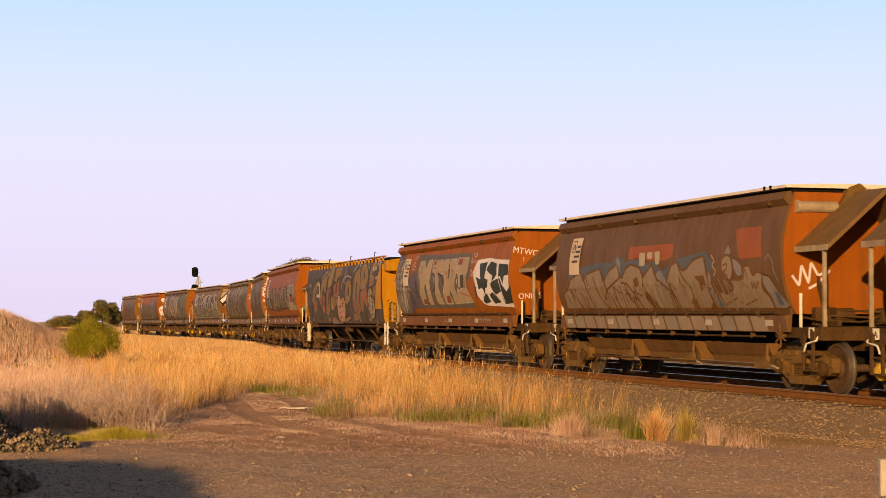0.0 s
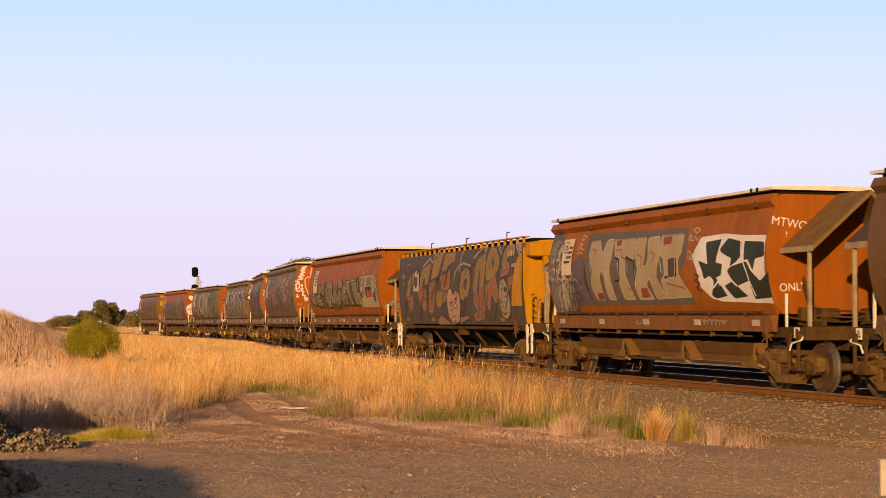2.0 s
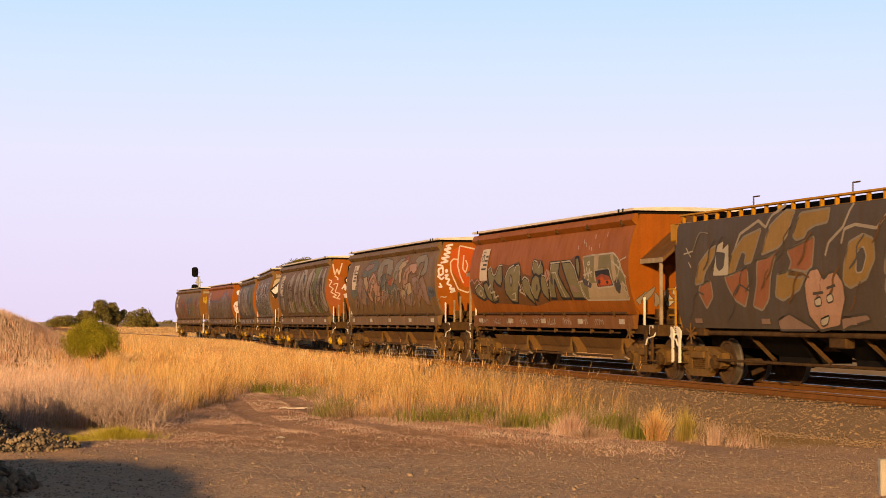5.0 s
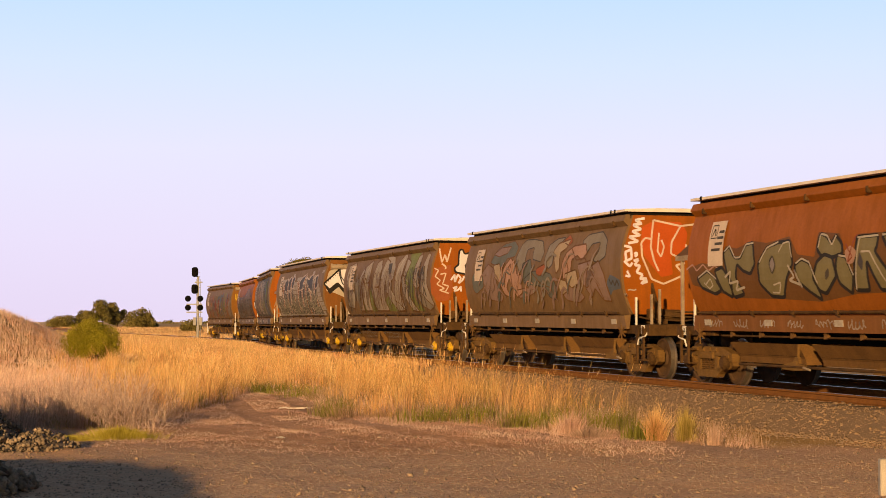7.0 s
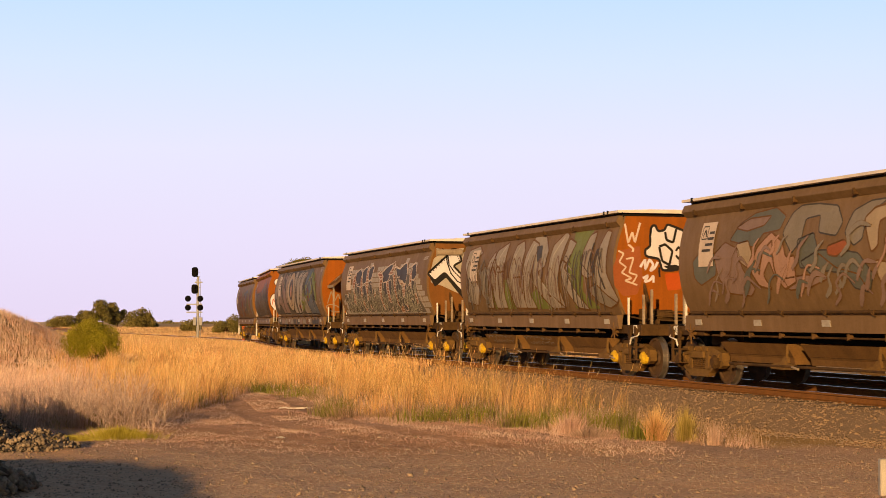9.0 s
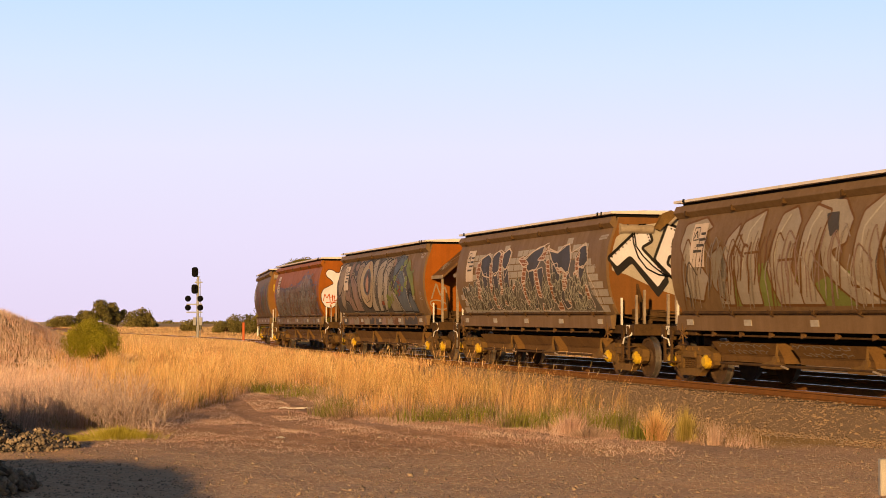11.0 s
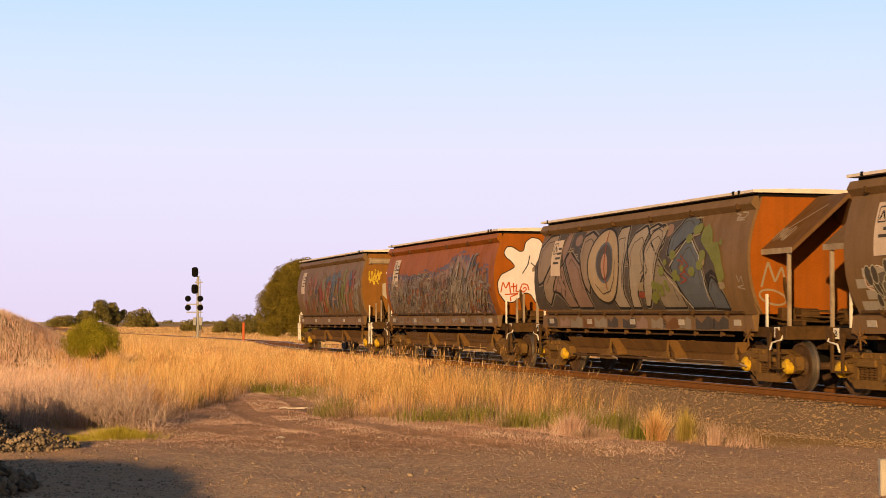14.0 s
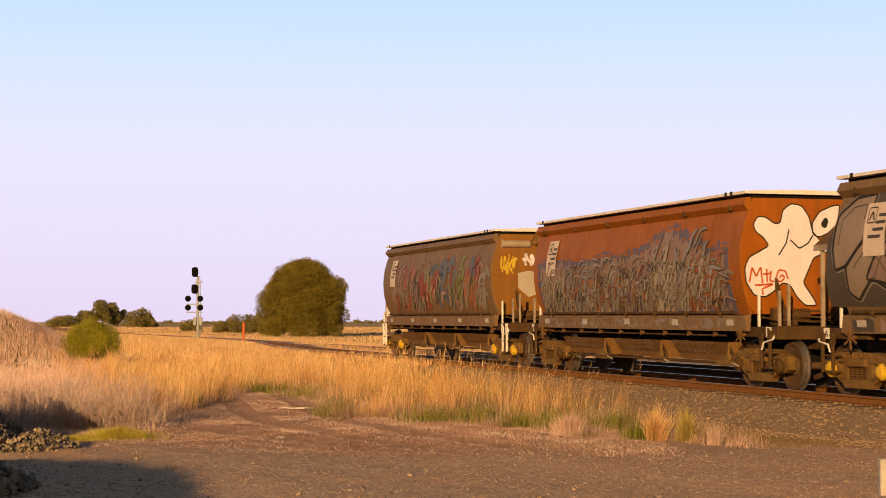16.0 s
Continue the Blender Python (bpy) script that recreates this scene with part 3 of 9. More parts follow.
build_ground()
build_track()
heap(-9.0, 25.3, 2.85, 1.7, 6500, 0.036, 11, "heap of broken brown rock beside the dirt track")
heap(-5.95, 24.9, 0.62, 0.24, 420, 0.032, 14, "small spill of broken rock at the foot of a heap")
# Added outside the view only to throw its shadow on the weeds.
heap(-10.8, 17.0, 2.6, 2.75, 2500, 0.06, 15, "unseen steep heap of broken rock added to shade the weeds")
heap(-6.6, 19.6, 1.85, 0.68, 2600, 0.042, 12, "low heap of broken rock at the edge of the gravel")
# Two unseen heaps, added beside the camera to cast the left foreground shadow.
heap(-10.0, 2.0, 5.6, 3.95, 2500, 0.12, 13, "unseen tall heap of broken rock added to shade the foreground", 1.0, 2.8)
heap(-13.2, 2.2, 5.6, 3.9, 2500, 0.12, 16, "unseen tall heap of broken rock added to shade the foreground", 1.0, 2.8)
# ---- grain wagons ----
# In a wagon's space x points along the train to its front, y to the side away from the camera, z up from the rail's top.
PROFILE = [(1.28, 3.78), (1.31, 3.64), (1.365, 3.48), (1.43, 3.30), (1.49, 3.08), (1.53, 2.85), (1.545, 2.6), (1.535, 2.35), (1.505, 2.12), (1.45, 1.9), (1.37, 1.68), (1.28, 1.47)]
PZ, PW = np.array([b for _, b in PROFILE][::-1]), np.array([a for a, _ in PROFILE][::-1])
HALF = 6.0


def side_y(z):
    return np.interp(z, PZ, PW)


H_PZ, H_PW = np.array([1.18, 1.45, 2.2, 2.9, 3.30, 3.42]), np.array([1.30, 1.36, 1.43, 1.44, 1.42, 1.38])


def h_side_y(z):
    return np.interp(z, H_PZ, H_PW)


def ribbon(pts, width, lift, where, cells=3, swell=None):
    """A painted stroke on a wagon: pts are (along, height); where maps them to the skin."""
    p = np.array(pts, float)
    d = np.concatenate(([0], np.cumsum(np.hypot(*np.diff(p, axis=0).T))))
    n = max(3, int(d[-1] / (0.09 if width > 0.1 or swell is not None else 0.03)) + 1)
    t = np.linspace(0, d[-1], n)
    q = np.stack([np.interp(t, d, p[:, 0]), np.interp(t, d, p[:, 1])], 1)
    if n > 5:
        q[1:-1] = (q[:-2] + 2 * q[1:-1] + q[2:]) / 4
    g = np.gradient(q, axis=0)
    g /= np.maximum(np.linalg.norm(g, axis=1), 1e-6)[:, None]
    nrm = np.stack([-g[:, 1], g[:, 0]], 1)
    w = np.full(n, width / 2.0) if swell is None else np.interp(t / d[-1], np.linspace(0, 1, len(swell)), swell) / 2.0
    grid = [[where(*(q[i] + nrm[i] * w[i] * (2.0 * j / cells - 1)), lift) for j in range(cells + 1)] for i in range(n)]
    verts = [v for r in grid for v in r]
    k = cells + 1
    faces = [(i * k + j, (i + 1) * k + j, (i + 1) * k + j + 1, i * k + j + 1) for i in range(n - 1) for j in range(cells)]
    return verts, faces


LAYER = 0.0022


def cut(p, at_z, sign):
    """A polygon's share above (sign 1) or below (sign -1) a height."""
    out = []
    for a, b in zip(p, p[1:] + p[:1]):
        da, db = sign * (a[1] - at_z), sign * (b[1] - at_z)
        if da >= 0:
            out.append(a)
        if da * db < 0:
            u = da / (da - db)
            out.append((a[0] + u * (b[0] - a[0]), at_z))
    return out


class Mural:
    """Painted strokes on one face of a wagon, gathered into one thin painted part."""

    def __init__(self, where):
        self.where, self.verts, self.faces, self.paints, self.slots = where, [], [], [], []

    def add(self, colour, v, f):
        if colour not in self.slots:
            self.slots.append(colour)
        k, m = len(self.verts), self.slots.index(colour)
        self.verts.extend(v)
        self.faces.extend(tuple(i + k for i in q) for q in f)
        self.paints.extend([m] * len(f))

    def stroke(self, colour, pts, width, layer=1, cells=2, swell=None):
        self.add(colour, *ribbon(pts, width, LAYER * layer, self.where, cells, swell))

    def shape(self, colour, edge, pts, swell, layer=1, rim=0.08):
        """A filled stroke with a darker or paler outline."""
        self.stroke(edge, pts, 0, layer, 4, [s + rim for s in swell])
        self.stroke(colour, pts, 0, layer + 1, 4, swell)

    def field(self, colour, x0, x1, lo, hi, layer=1, rough=0.12, rng=None, step=0.25):
        """A sprayed area with an uneven edge between heights lo and hi (numbers or lists)."""
        n = max(4, int(abs(x1 - x0) / step))
        xs = np.linspace(x0, x1, n)
        a = np.interp(np.linspace(0, 1, n), np.linspace(0, 1, np.size(lo)), np.atleast_1d(lo)) + (rng.uniform(-rough, rough, n) if rng is not None else 0)
        b = np.interp(np.linspace(0, 1, n), np.linspace(0, 1, np.size(hi)), np.atleast_1d(hi)) + (rng.uniform(-rough, rough, n) if rng is not None else 0)
        rows = 10
        v = [self.where(xs[i], a[i] + (b[i] - a[i]) * j / rows, LAYER * layer) for i in range(n) for j in range(rows + 1)]
        f = [(i * (rows + 1) + j, (i + 1) * (rows + 1) + j, (i + 1) * (rows + 1) + j + 1, i * (rows + 1) + j + 1) for i in range(n - 1) for j in range(rows)]
        self.add(colour, v, f)

    def patch(self, colour, pts, layer=1, edge="", rim=0.04):
        """A painted shape with softened corners, cut at the bends of the skin so that it lies on it, and its outline."""
        p = list(pts)
        for reach in (0.03, 0.012):
            far = [min(0.28, reach / max(1e-6, math.dist(a, b))) for a, b in zip(p, p[1:] + p[:1])]
            p = [((1 - u) * a[0] + u * b[0], (1 - u) * a[1] + u * b[1]) for a, b, f in zip(p, p[1:] + p[:1], far) for u in (f, 1 - f)]
        knots = [-9.0] + sorted({round(float(z), 3) for z in (*PZ, *H_PZ)}) + [9.0]
        for lo, hi in zip(knots, knots[1:]):
            q = cut(cut(p, lo, 1.0), hi, -1.0)
            if len(q) > 2:
                tri = tessellate_polygon([[Vector((x, z, 0)) for x, z in q]])
                self.add(colour, [self.where(x, z, LAYER * layer) for x, z in q], tri)
        if edge:
            self.stroke(edge, p + p[:2], rim, layer + 1, 1)

    def put(self, parent, label="weathered sprayed graffiti", name="graffiti"):
        me = mesh_from(name, self.verts, self.faces)
        for c in self.slots:
            me.materials.append(G[c])
        me.polygons.foreach_set("material_index", self.paints)
        ob = new(name, me)
        ob.parent = parent
        tagged(ob, label, kind="stuff")
        return ob


def along(q):
    """From a share of a wagon's length as it looks from the trackside to metres along it."""
    y = 1.0 / ((1 - q) / 43.6 + q / 32.3)
    return -6.0 + 12.0 * (43.6 - y) / 11.3


def at(pts):
    """Shares of the painted side (length, height) to metres."""
    return [(along(q), 1.5 + 2.0 * v) for q, v in pts]


def wild(mu, x0, x1, z0, z1, n, fills, edge, rng, fat=0.25, lean=0.15, layer=2, rim=0.06, shine=None, tall=1.0):
    """Interlocking curved wedges, as in wild lettering that nobody can read."""
    for i in range(n):
        cx = x0 + (x1 - x0) * (i + rng.uniform(0.1, 0.9)) / n
        hh = (z1 - z0) * rng.uniform(0.45, 1.0) * tall
        b0 = z0 + (z1 - z0 - hh) * rng.uniform(0, 1) ** 1.5
        bend = rng.uniform(-0.5, 0.5) * fat * 2.2
        tip = rng.uniform(-0.4, 0.5) * fat * 2
        pts = [(cx - lean * hh / 2, b0), (cx + bend, b0 + hh * 0.33), (cx - bend * 0.6, b0 + hh * 0.66), (cx + lean * hh / 2 + tip, b0 + hh)]
        if rng.random() < 0.4:
            pts.append((pts[-1][0] + rng.uniform(0.15, 0.5), b0 + hh * rng.uniform(0.55, 0.9)))
        f = fat * rng.uniform(0.6, 1.35)
        swell = [f * 0.5, f, f * rng.uniform(0.5, 1.1), f * rng.uniform(0.3, 0.9), 0.03]
        g = layer + 2 * (i % 3)
        mu.shape(fills[int(i * len(fills) / n) % len(fills)] if rng.random() < 0.6 else fills[int(rng.integers(len(fills)))], edge, pts, swell, g, rim)
        if shine and rng.random() < 0.6:
            mu.stroke(shine, [(a - f * 0.28, b + 0.03) for a, b in pts[:3]], 0.025, layer + 7, 1)


def scribble(mu, colour, x0, z0, w, h, rng, turns=7, width=0.035, layer=5):
    """A quick hand-sprayed tag: a running line of uneven loops and spikes."""
    n = turns * 9
    u = np.linspace(0, 1, n)
    a, b, c = rng.uniform(0, 6.3, 3)
    f = turns * math.pi
    tall = np.interp(u, np.linspace(0, 1, turns + 1), rng.uniform(0.55, 1.15, turns + 1))
    x = x0 + w * u + 0.55 * w / turns * np.sin(f * u * rng.uniform(0.9, 1.1) + a) + 0.2 * w / turns * np.sin(2.3 * f * u + b)
    z = z0 + h * (0.5 + 0.5 * tall * np.sin(f * u + c) + 0.12 * np.sin(2.7 * f * u + a))
    mu.stroke(colour, list(zip(x, z)), width, layer, 1)


def near_side(x, z, lift):
    if z < 1.45:
        return (x, -(1.402 + 0.02 * (z - 1.13) / 0.31 + lift - 35 * LAYER), z)
    return (x, -(float(side_y(z)) + lift), z)


def h_near_side(x, z, lift):
    return (x, -(float(h_side_y(z)) + lift), z)


def front_end(y, z, lift):
    return (HALF + 0.004 + lift, y, z)


def skin_bm(half, zs, ws, thick=True):
    """The barrel of a hopper body, closed at both ends."""
    bm = bmesh.new()
    sect = [(-w, z) for w, z in zip(ws, zs)] + [(w, z) for w, z in zip(ws[::-1], zs[::-1])]
    n = 2
    loops = [[bm.verts.new((x, y, z)) for y, z in sect] for x in (-half, half)]
    k = len(sect)
    for j in range(k):
        bm.faces.new((loops[0][j], loops[0][(j + 1) % k], loops[1][(j + 1) % k], loops[1][j]))
    bm.faces.new(loops[0][::-1])
    bm.faces.new(loops[1])
    if half > 5.5:
        ends = [e for e in bm.edges if abs(e.verts[0].co.x) > half - 0.01 and abs(e.verts[0].co.x - e.verts[1].co.x) < 0.01 and e.verts[0].co.y * e.verts[1].co.y > 0]
        bmesh.ops.bevel(bm, geom=ends, offset=0.06, segments=3, affect="EDGES")
    return bm


def smooth_sides(ob):
    """Soft shading across the barrel, crisp at the ends and edges."""
    me = ob.data
    me.polygons.foreach_set("use_smooth", [abs(p.normal.x) < 0.5 and len(p.vertices) == 4 for p in me.polygons])
    me.set_sharp_from_angle(angle=radians(35))


def end_cap(root, half, zs, ws, material, sign, name):
    """The end wall as a thin plate just proud of the barrel."""
    bm = bmesh.new()
    sect = [(-w + 0.065, z) for w, z in zip(ws, zs)] + [(w - 0.065, z) for w, z in zip(ws[::-1], zs[::-1])]
    a = [bm.verts.new((sign * (half - 0.02), y, z)) for y, z in sect]
    b = [bm.verts.new((sign * (half + 0.004), y, z)) for y, z in sect]
    k = len(sect)
    for j in range(k):
        bm.faces.new((a[j], a[(j + 1) % k], b[(j + 1) % k], b[j]))
    bm.faces.new(a)
    bm.faces.new(b)
    return part(name, bm, material, root)


WHEEL_R, AXLE, PIVOT = 0.47, 0.86, 5.98
BOGIES, WHEELS = [], []


def wheelset_mesh():
    bm = bmesh.new()
    for sg in (-1, 1):
        turned(bm, [(sg * 0.72, 0.50), (sg * 0.745, 0.50), (sg * 0.757, WHEEL_R), (sg * 0.86, WHEEL_R - 0.008), (sg * 0.865, 0.41), (sg * 0.825, 0.385), (sg * 0.80, 0.2), (sg * 0.86, 0.15), (sg * 0.865, 0.1)], 32)
    rod(bm, (0, -1.0, 0), (0, 1.0, 0), 0.075, 10)
    return bm


def side_frame_bm(sg):
    """A cast bogie side frame with its window, spring nest and axle-box jaws."""
    bm = bmesh.new()
    y0, y1 = sg * 0.95, sg * 1.11
    slab(bm, [(-1.14, 0.66), (-0.66, 0.79), (0.66, 0.79), (1.14, 0.66), (1.14, 0.48), (0.62, 0.60), (-0.62, 0.60), (-1.14, 0.48)], y0, y1)
    slab(bm, [(-0.64, 0.36), (-0.44, 0.15), (0.44, 0.15), (0.64, 0.36), (0.44, 0.31), (-0.44, 0.31)], y0, y1)
    for d in (-1, 1):
        slab(bm, [(d * 1.02, 0.50), (d * 0.74, 0.62), (d * 0.46, 0.33), (d * 0.56, 0.24)], y0, y1)
        slab(bm, [(d * 0.48, 0.62), (d * 0.34, 0.62), (d * 0.34, 0.30), (d * 0.48, 0.30)], y0, y1)
        slab(bm, [(d * 1.15, 0.62), (d * 0.62, 0.64), (d * 0.66, 0.40), (d * 0.78, 0.33), (d * 0.96, 0.33), (d * 1.12, 0.40)], y0 - sg * 0.02, y1 - sg * 0.03)
        box(bm, d * 0.86 - 0.17, d * 0.86 + 0.17, min(y1, y1 + sg * 0.03), max(y1, y1 + sg * 0.03), 0.55, 0.64, 0.01)
    box(bm, -0.32, 0.32, min(y0, sg * 1.15), max(y0, sg * 1.15), 0.53, 0.68, 0.02)
    for x in (-0.45, -0.15, 0.15, 0.45):
        box(bm, x - 0.035, x + 0.035, min(y1, y1 + sg * 0.035), max(y1, y1 + sg * 0.035), 0.69, 0.77, 0.008)
    return bm


def spring_bm():
    """One coil spring of a bogie as a ridged column."""
    rings = [(0.30, 0.05)]
    for k in range(5):
        rings += [(0.305 + 0.045 * k, 0.055), (0.32 + 0.045 * k, 0.074), (0.335 + 0.045 * k, 0.055)]
    return turned(bmesh.new(), rings + [(0.54, 0.05)], 10, "Z")


SHARED = {}


def shared(name, key, bm_maker, material, parent, label=""):
    """A part whose mesh is made once and shared by its repeats."""
    if key not in SHARED:
        ob = part(name, bm_maker(), material, parent)
        SHARED[key] = ob.data
    else:
        ob = new(name, SHARED[key])
        ob.parent = parent
    if label:
        tagged(ob, label)
    return ob


def build_bogie(root, sign, caps):
    # The bolster's near-black colour carries the shade behind the side frames.
    bogie = shared("bogie", "bolster", lambda: box(box(bmesh.new(), -0.2, 0.2, -1.02, 1.02, 0.5, 0.72, 0.03), -0.35, 0.35, -0.35, 0.35, 0.7, 0.9, 0.03), M["dark_steel"], root, "grimy cast-steel bogie, bolster darkened for shade")
    bogie.matrix_basis = pose(sign * PIVOT, 0, 0)
    for sg in (-1, 1):
        shared("side_frame", ("sf", sg), lambda: side_frame_bm(sg), M["cast"], bogie)
        for x in (-0.24, -0.08, 0.08, 0.24):
            shared("spring", "spring", spring_bm, M["dusty"], bogie).matrix_basis = pose(x, sg * 1.05, 0)
    for ax in (-1, 1):
        ws = shared("wheelset", "ws", wheelset_mesh, M["wheel"], bogie)
        if len(ws.data.materials) < 2:
            ws.data.materials.append(M["rim"])
            for p in ws.data.polygons:
                if math.hypot(p.center.x, p.center.z) > 0.44 and abs(p.center.y) > 0.6:
                    p.material_index = 1
        ws.matrix_basis = pose(ax * AXLE, 0, WHEEL_R)
        WHEELS.append(ws)
        for sg in (-1, 1):
            cap = shared("bearing_cap", ("cap", sg, caps), lambda: turned(bmesh.new(), [(sg * 1.0, 0.15), (sg * 1.16, 0.15), (sg * 1.19, 0.11), (sg * 1.21, 0.10), (sg * 1.215, 0.04)], 14),
                         M["yellow_cap"] if caps else M["dusty"], bogie, "yellow bearing cap" if caps else "")
            cap.matrix_basis = pose(ax * AXLE, 0, WHEEL_R)
    BOGIES.append((bogie, root, sign))
    return bogie


def hood_bm(sign):
    """A gabled hood over the end platform: two slopes from a ridge at the middle down to both sides."""
    bm = bmesh.new()
    x0, x1 = HALF + 0.006, HALF + 1.24
    sect = [(-1.24, 2.64), (0, 3.70), (1.24, 2.64), (1.24, 2.74), (0, 3.80), (-1.24, 2.74)]
    a = [bm.verts.new((sign * x0, y, z)) for y, z in sect]
    b = [bm.verts.new((sign * x1, y, z)) for y, z in sect]
    for j in range(6):
        bm.faces.new((a[j], a[(j + 1) % 6], b[(j + 1) % 6], b[j]))
    for r in (a, b):
        bm.faces.new((r[0], r[1], r[4], r[5]))
        bm.faces.new((r[1], r[2], r[3], r[4]))
    return bm


def chute_bm(x0, x1):
    """A discharge hopper: sloping sides drawn in to a narrow mouth with a lip."""
    bm = bmesh.new()
    tops = [(x0, -1.19, 0.90), (x1, -1.19, 0.90), (x1, 1.19, 0.90), (x0, 1.19, 0.90)]
    m = 0.05
    mids = [(x0 + m, -1.0, 0.62), (x1 - m, -1.0, 0.62), (x1 - m, 1.0, 0.62), (x0 + m, 1.0, 0.62)]
    lows = [(x0 + m, -0.97, 0.50), (x1 - m, -0.97, 0.50), (x1 - m, 0.97, 0.50), (x0 + m, 0.97, 0.50)]
    rings = [[bm.verts.new(p) for p in r] for r in (tops, mids, lows)]
    for l0, l1 in zip(rings, rings[1:]):
        for j in range(4):
            bm.faces.new((l0[j], l0[(j + 1) % 4], l1[(j + 1) % 4], l1[j]))
    bm.faces.new(rings[-1])
    return bm


def words(name, text, size, material, parent, thick=0.002):
    """Writing as a flat mesh, centred, in the built-in font."""
    fc = bpy.data.curves.new(name, "FONT")
    fc.body, fc.size, fc.align_x, fc.extrude = text, size, "CENTER", thick
    fo = bpy.data.objects.new(name, fc)
    me = bpy.data.meshes.new_from_object(fo)
    bpy.data.objects.remove(fo)
    me.materials.clear()
    me.materials.append(material)
    ob = new(name, me)
    ob.parent = parent
    return ob


def end_gear(root, sign, style):
    """Platform, headstock, steps, posts, rails, brake gear and coupler at one end."""
    s = sign
    bm = bmesh.new()
    for sg in (-1, 1):
        box(bm, min(s * 5.3, s * 7.05), max(s * 5.3, s * 7.05), sg * 1.22 - 0.07, sg * 1.22 + 0.07, 1.02, 1.22, 0.012)
    box(bm, min(s * 6.95, s * 7.1), max(s * 6.95, s * 7.1), -1.3, 1.3, 0.98, 1.24, 0.012)
    box(bm, min(s * 5.5, s * 7.0), max(s * 5.5, s * 7.0), -0.3, 0.3, 0.78, 1.15, 0.012)
    part("platform_frame", bm, M["dusty"], root)
    bm = bmesh.new()
    box(bm, min(s * 5.95, s * 6.95), max(s * 5.95, s * 6.95), -1.15, 1.15, 1.225, 1.25)
    part("platform", bm, M["dark_steel"], root)
    bm = bmesh.new()
    box(bm, min(s * 7.1, s * 7.55), max(s * 7.1, s * 7.55), -0.1, 0.1, 0.8, 1.0, 0.02)
    box(bm, min(s * 7.5, s * 7.74), max(s * 7.5, s * 7.74), -0.16, 0.16, 0.74, 1.04, 0.04)
    part("coupler", bm, M["dark_steel"], root)
    for sg in (-1, 1):
        pale = style.get("steps") == "white"
        for dx in (0.0, 0.36):
            bm = bmesh.new()
            x = s * (6.46 + dx)
            slab(bm, [(x - 0.07, 1.20), (x + 0.07, 1.10), (x + 0.07, 0.98), (x + 0.03, 0.9), (x + 0.03, 0.42), (x - 0.03, 0.42), (x - 0.03, 0.9), (x - 0.07, 1.0)], sg * 1.30, sg * 1.345)
            part("step_hanger", bm, M["white"] if pale else M["dusty"], root)
        for z in (0.43, 0.72):
            bm = bmesh.new()
            box(bm, min(s * 6.44, s * 6.86), max(s * 6.44, s * 6.86), sg * 1.22 - 0.1, sg * 1.22 + 0.1, z - 0.015, z + 0.015)
            part("step", bm, M["dusty"], root)
        bm = bmesh.new()
        box(bm, s * 6.26 - 0.03, s * 6.26 + 0.03, sg * 1.26 - 0.02, sg * 1.26 + 0.02, 1.22, 1.86, 0.005)
        part("grab_post", bm, M["white"], root, "white-painted grab post")
        bm = bmesh.new()
        bent(bm, [(s * 6.95, sg * 1.27, 1.08), (s * 6.95, sg * 1.33, 0.98), (s * 6.6, sg * 1.34, 0.92), (s * 6.52, sg * 1.34, 0.78)], 0.018)
        part("uncoupling_lever", bm, M["white"], root)
        bm = bmesh.new()
        box(bm, s * 6.72 - 0.1, s * 6.72 + 0.1, sg * 1.295 - 0.004, sg * 1.295 + 0.004, 1.02, 1.22)
        plate = part("end_plate", bm, M["white"], root, "pale plate lettered for the wagon end")
        if sg < 0:
            letter = words("end_letter", style.get("letter", "A"), 0.17, M["black_paint"], root)
            letter.matrix_basis = pose(s * 6.72, -1.302, 1.06, 90, 0, 0)
        bm = bmesh.new()
        for ang in (35, 95, 155):
            c, q = 0.22 * math.cos(radians(ang)), 0.22 * math.sin(radians(ang))
            rod(bm, (s * 5.72 - c, sg * 1.40, 1.06 - q), (s * 5.72 + c, sg * 1.40, 1.06 + q), 0.018, 6)
        rod(bm, (s * 5.72, sg * 1.25, 1.06), (s * 5.72, sg * 1.42, 1.06), 0.04, 8)
        part("gate_capstan", bm, M["chute"], root, "dusty three-armed gate handle")
    # pipes and valves on the platform
    for k, z in enumerate((1.42, 1.50, 1.60)):
        part("brake_pipe", bent(bmesh.new(), [(s * 5.95, -1.1 + 0.25 * k, z), (s * 6.4, -1.0 + 0.3 * k, z - 0.06), (s * 6.6, -0.2 + 0.3 * k, z - 0.1), (s * 6.3, 0.9, z)], 0.022), M["dusty"], root)
    for x, y, z, q in ((6.3, -0.4, 1.45, 0.13), (6.45, 0.45, 1.42, 0.16)):
        part("air_tank", rod(bmesh.new(), (s * x, y - 0.2, z), (s * x, y + 0.2, z), q, 12), M["dusty"], root)
    part("brake_valve", box(bmesh.new(), min(s * 6.0, s * 6.2), max(s * 6.0, s * 6.2), -0.9, -0.6, 1.25, 1.6, 0.02), M["dusty"], root)
    for y in (-0.75, 0.75):
        part("tank_bearer", box(bmesh.new(), min(s * 5.95, s * 6.8), max(s * 5.95, s * 6.8), y - 0.04, y + 0.04, 1.25, 1.33), M["dusty"], root)
        part("end_brace", slab(bmesh.new(), [(s * 5.87, 2.3), (s * 5.95, 2.3), (s * 6.5, 1.26), (s * 6.35, 1.26)], y - 0.03, y + 0.03), M["dusty"], root)
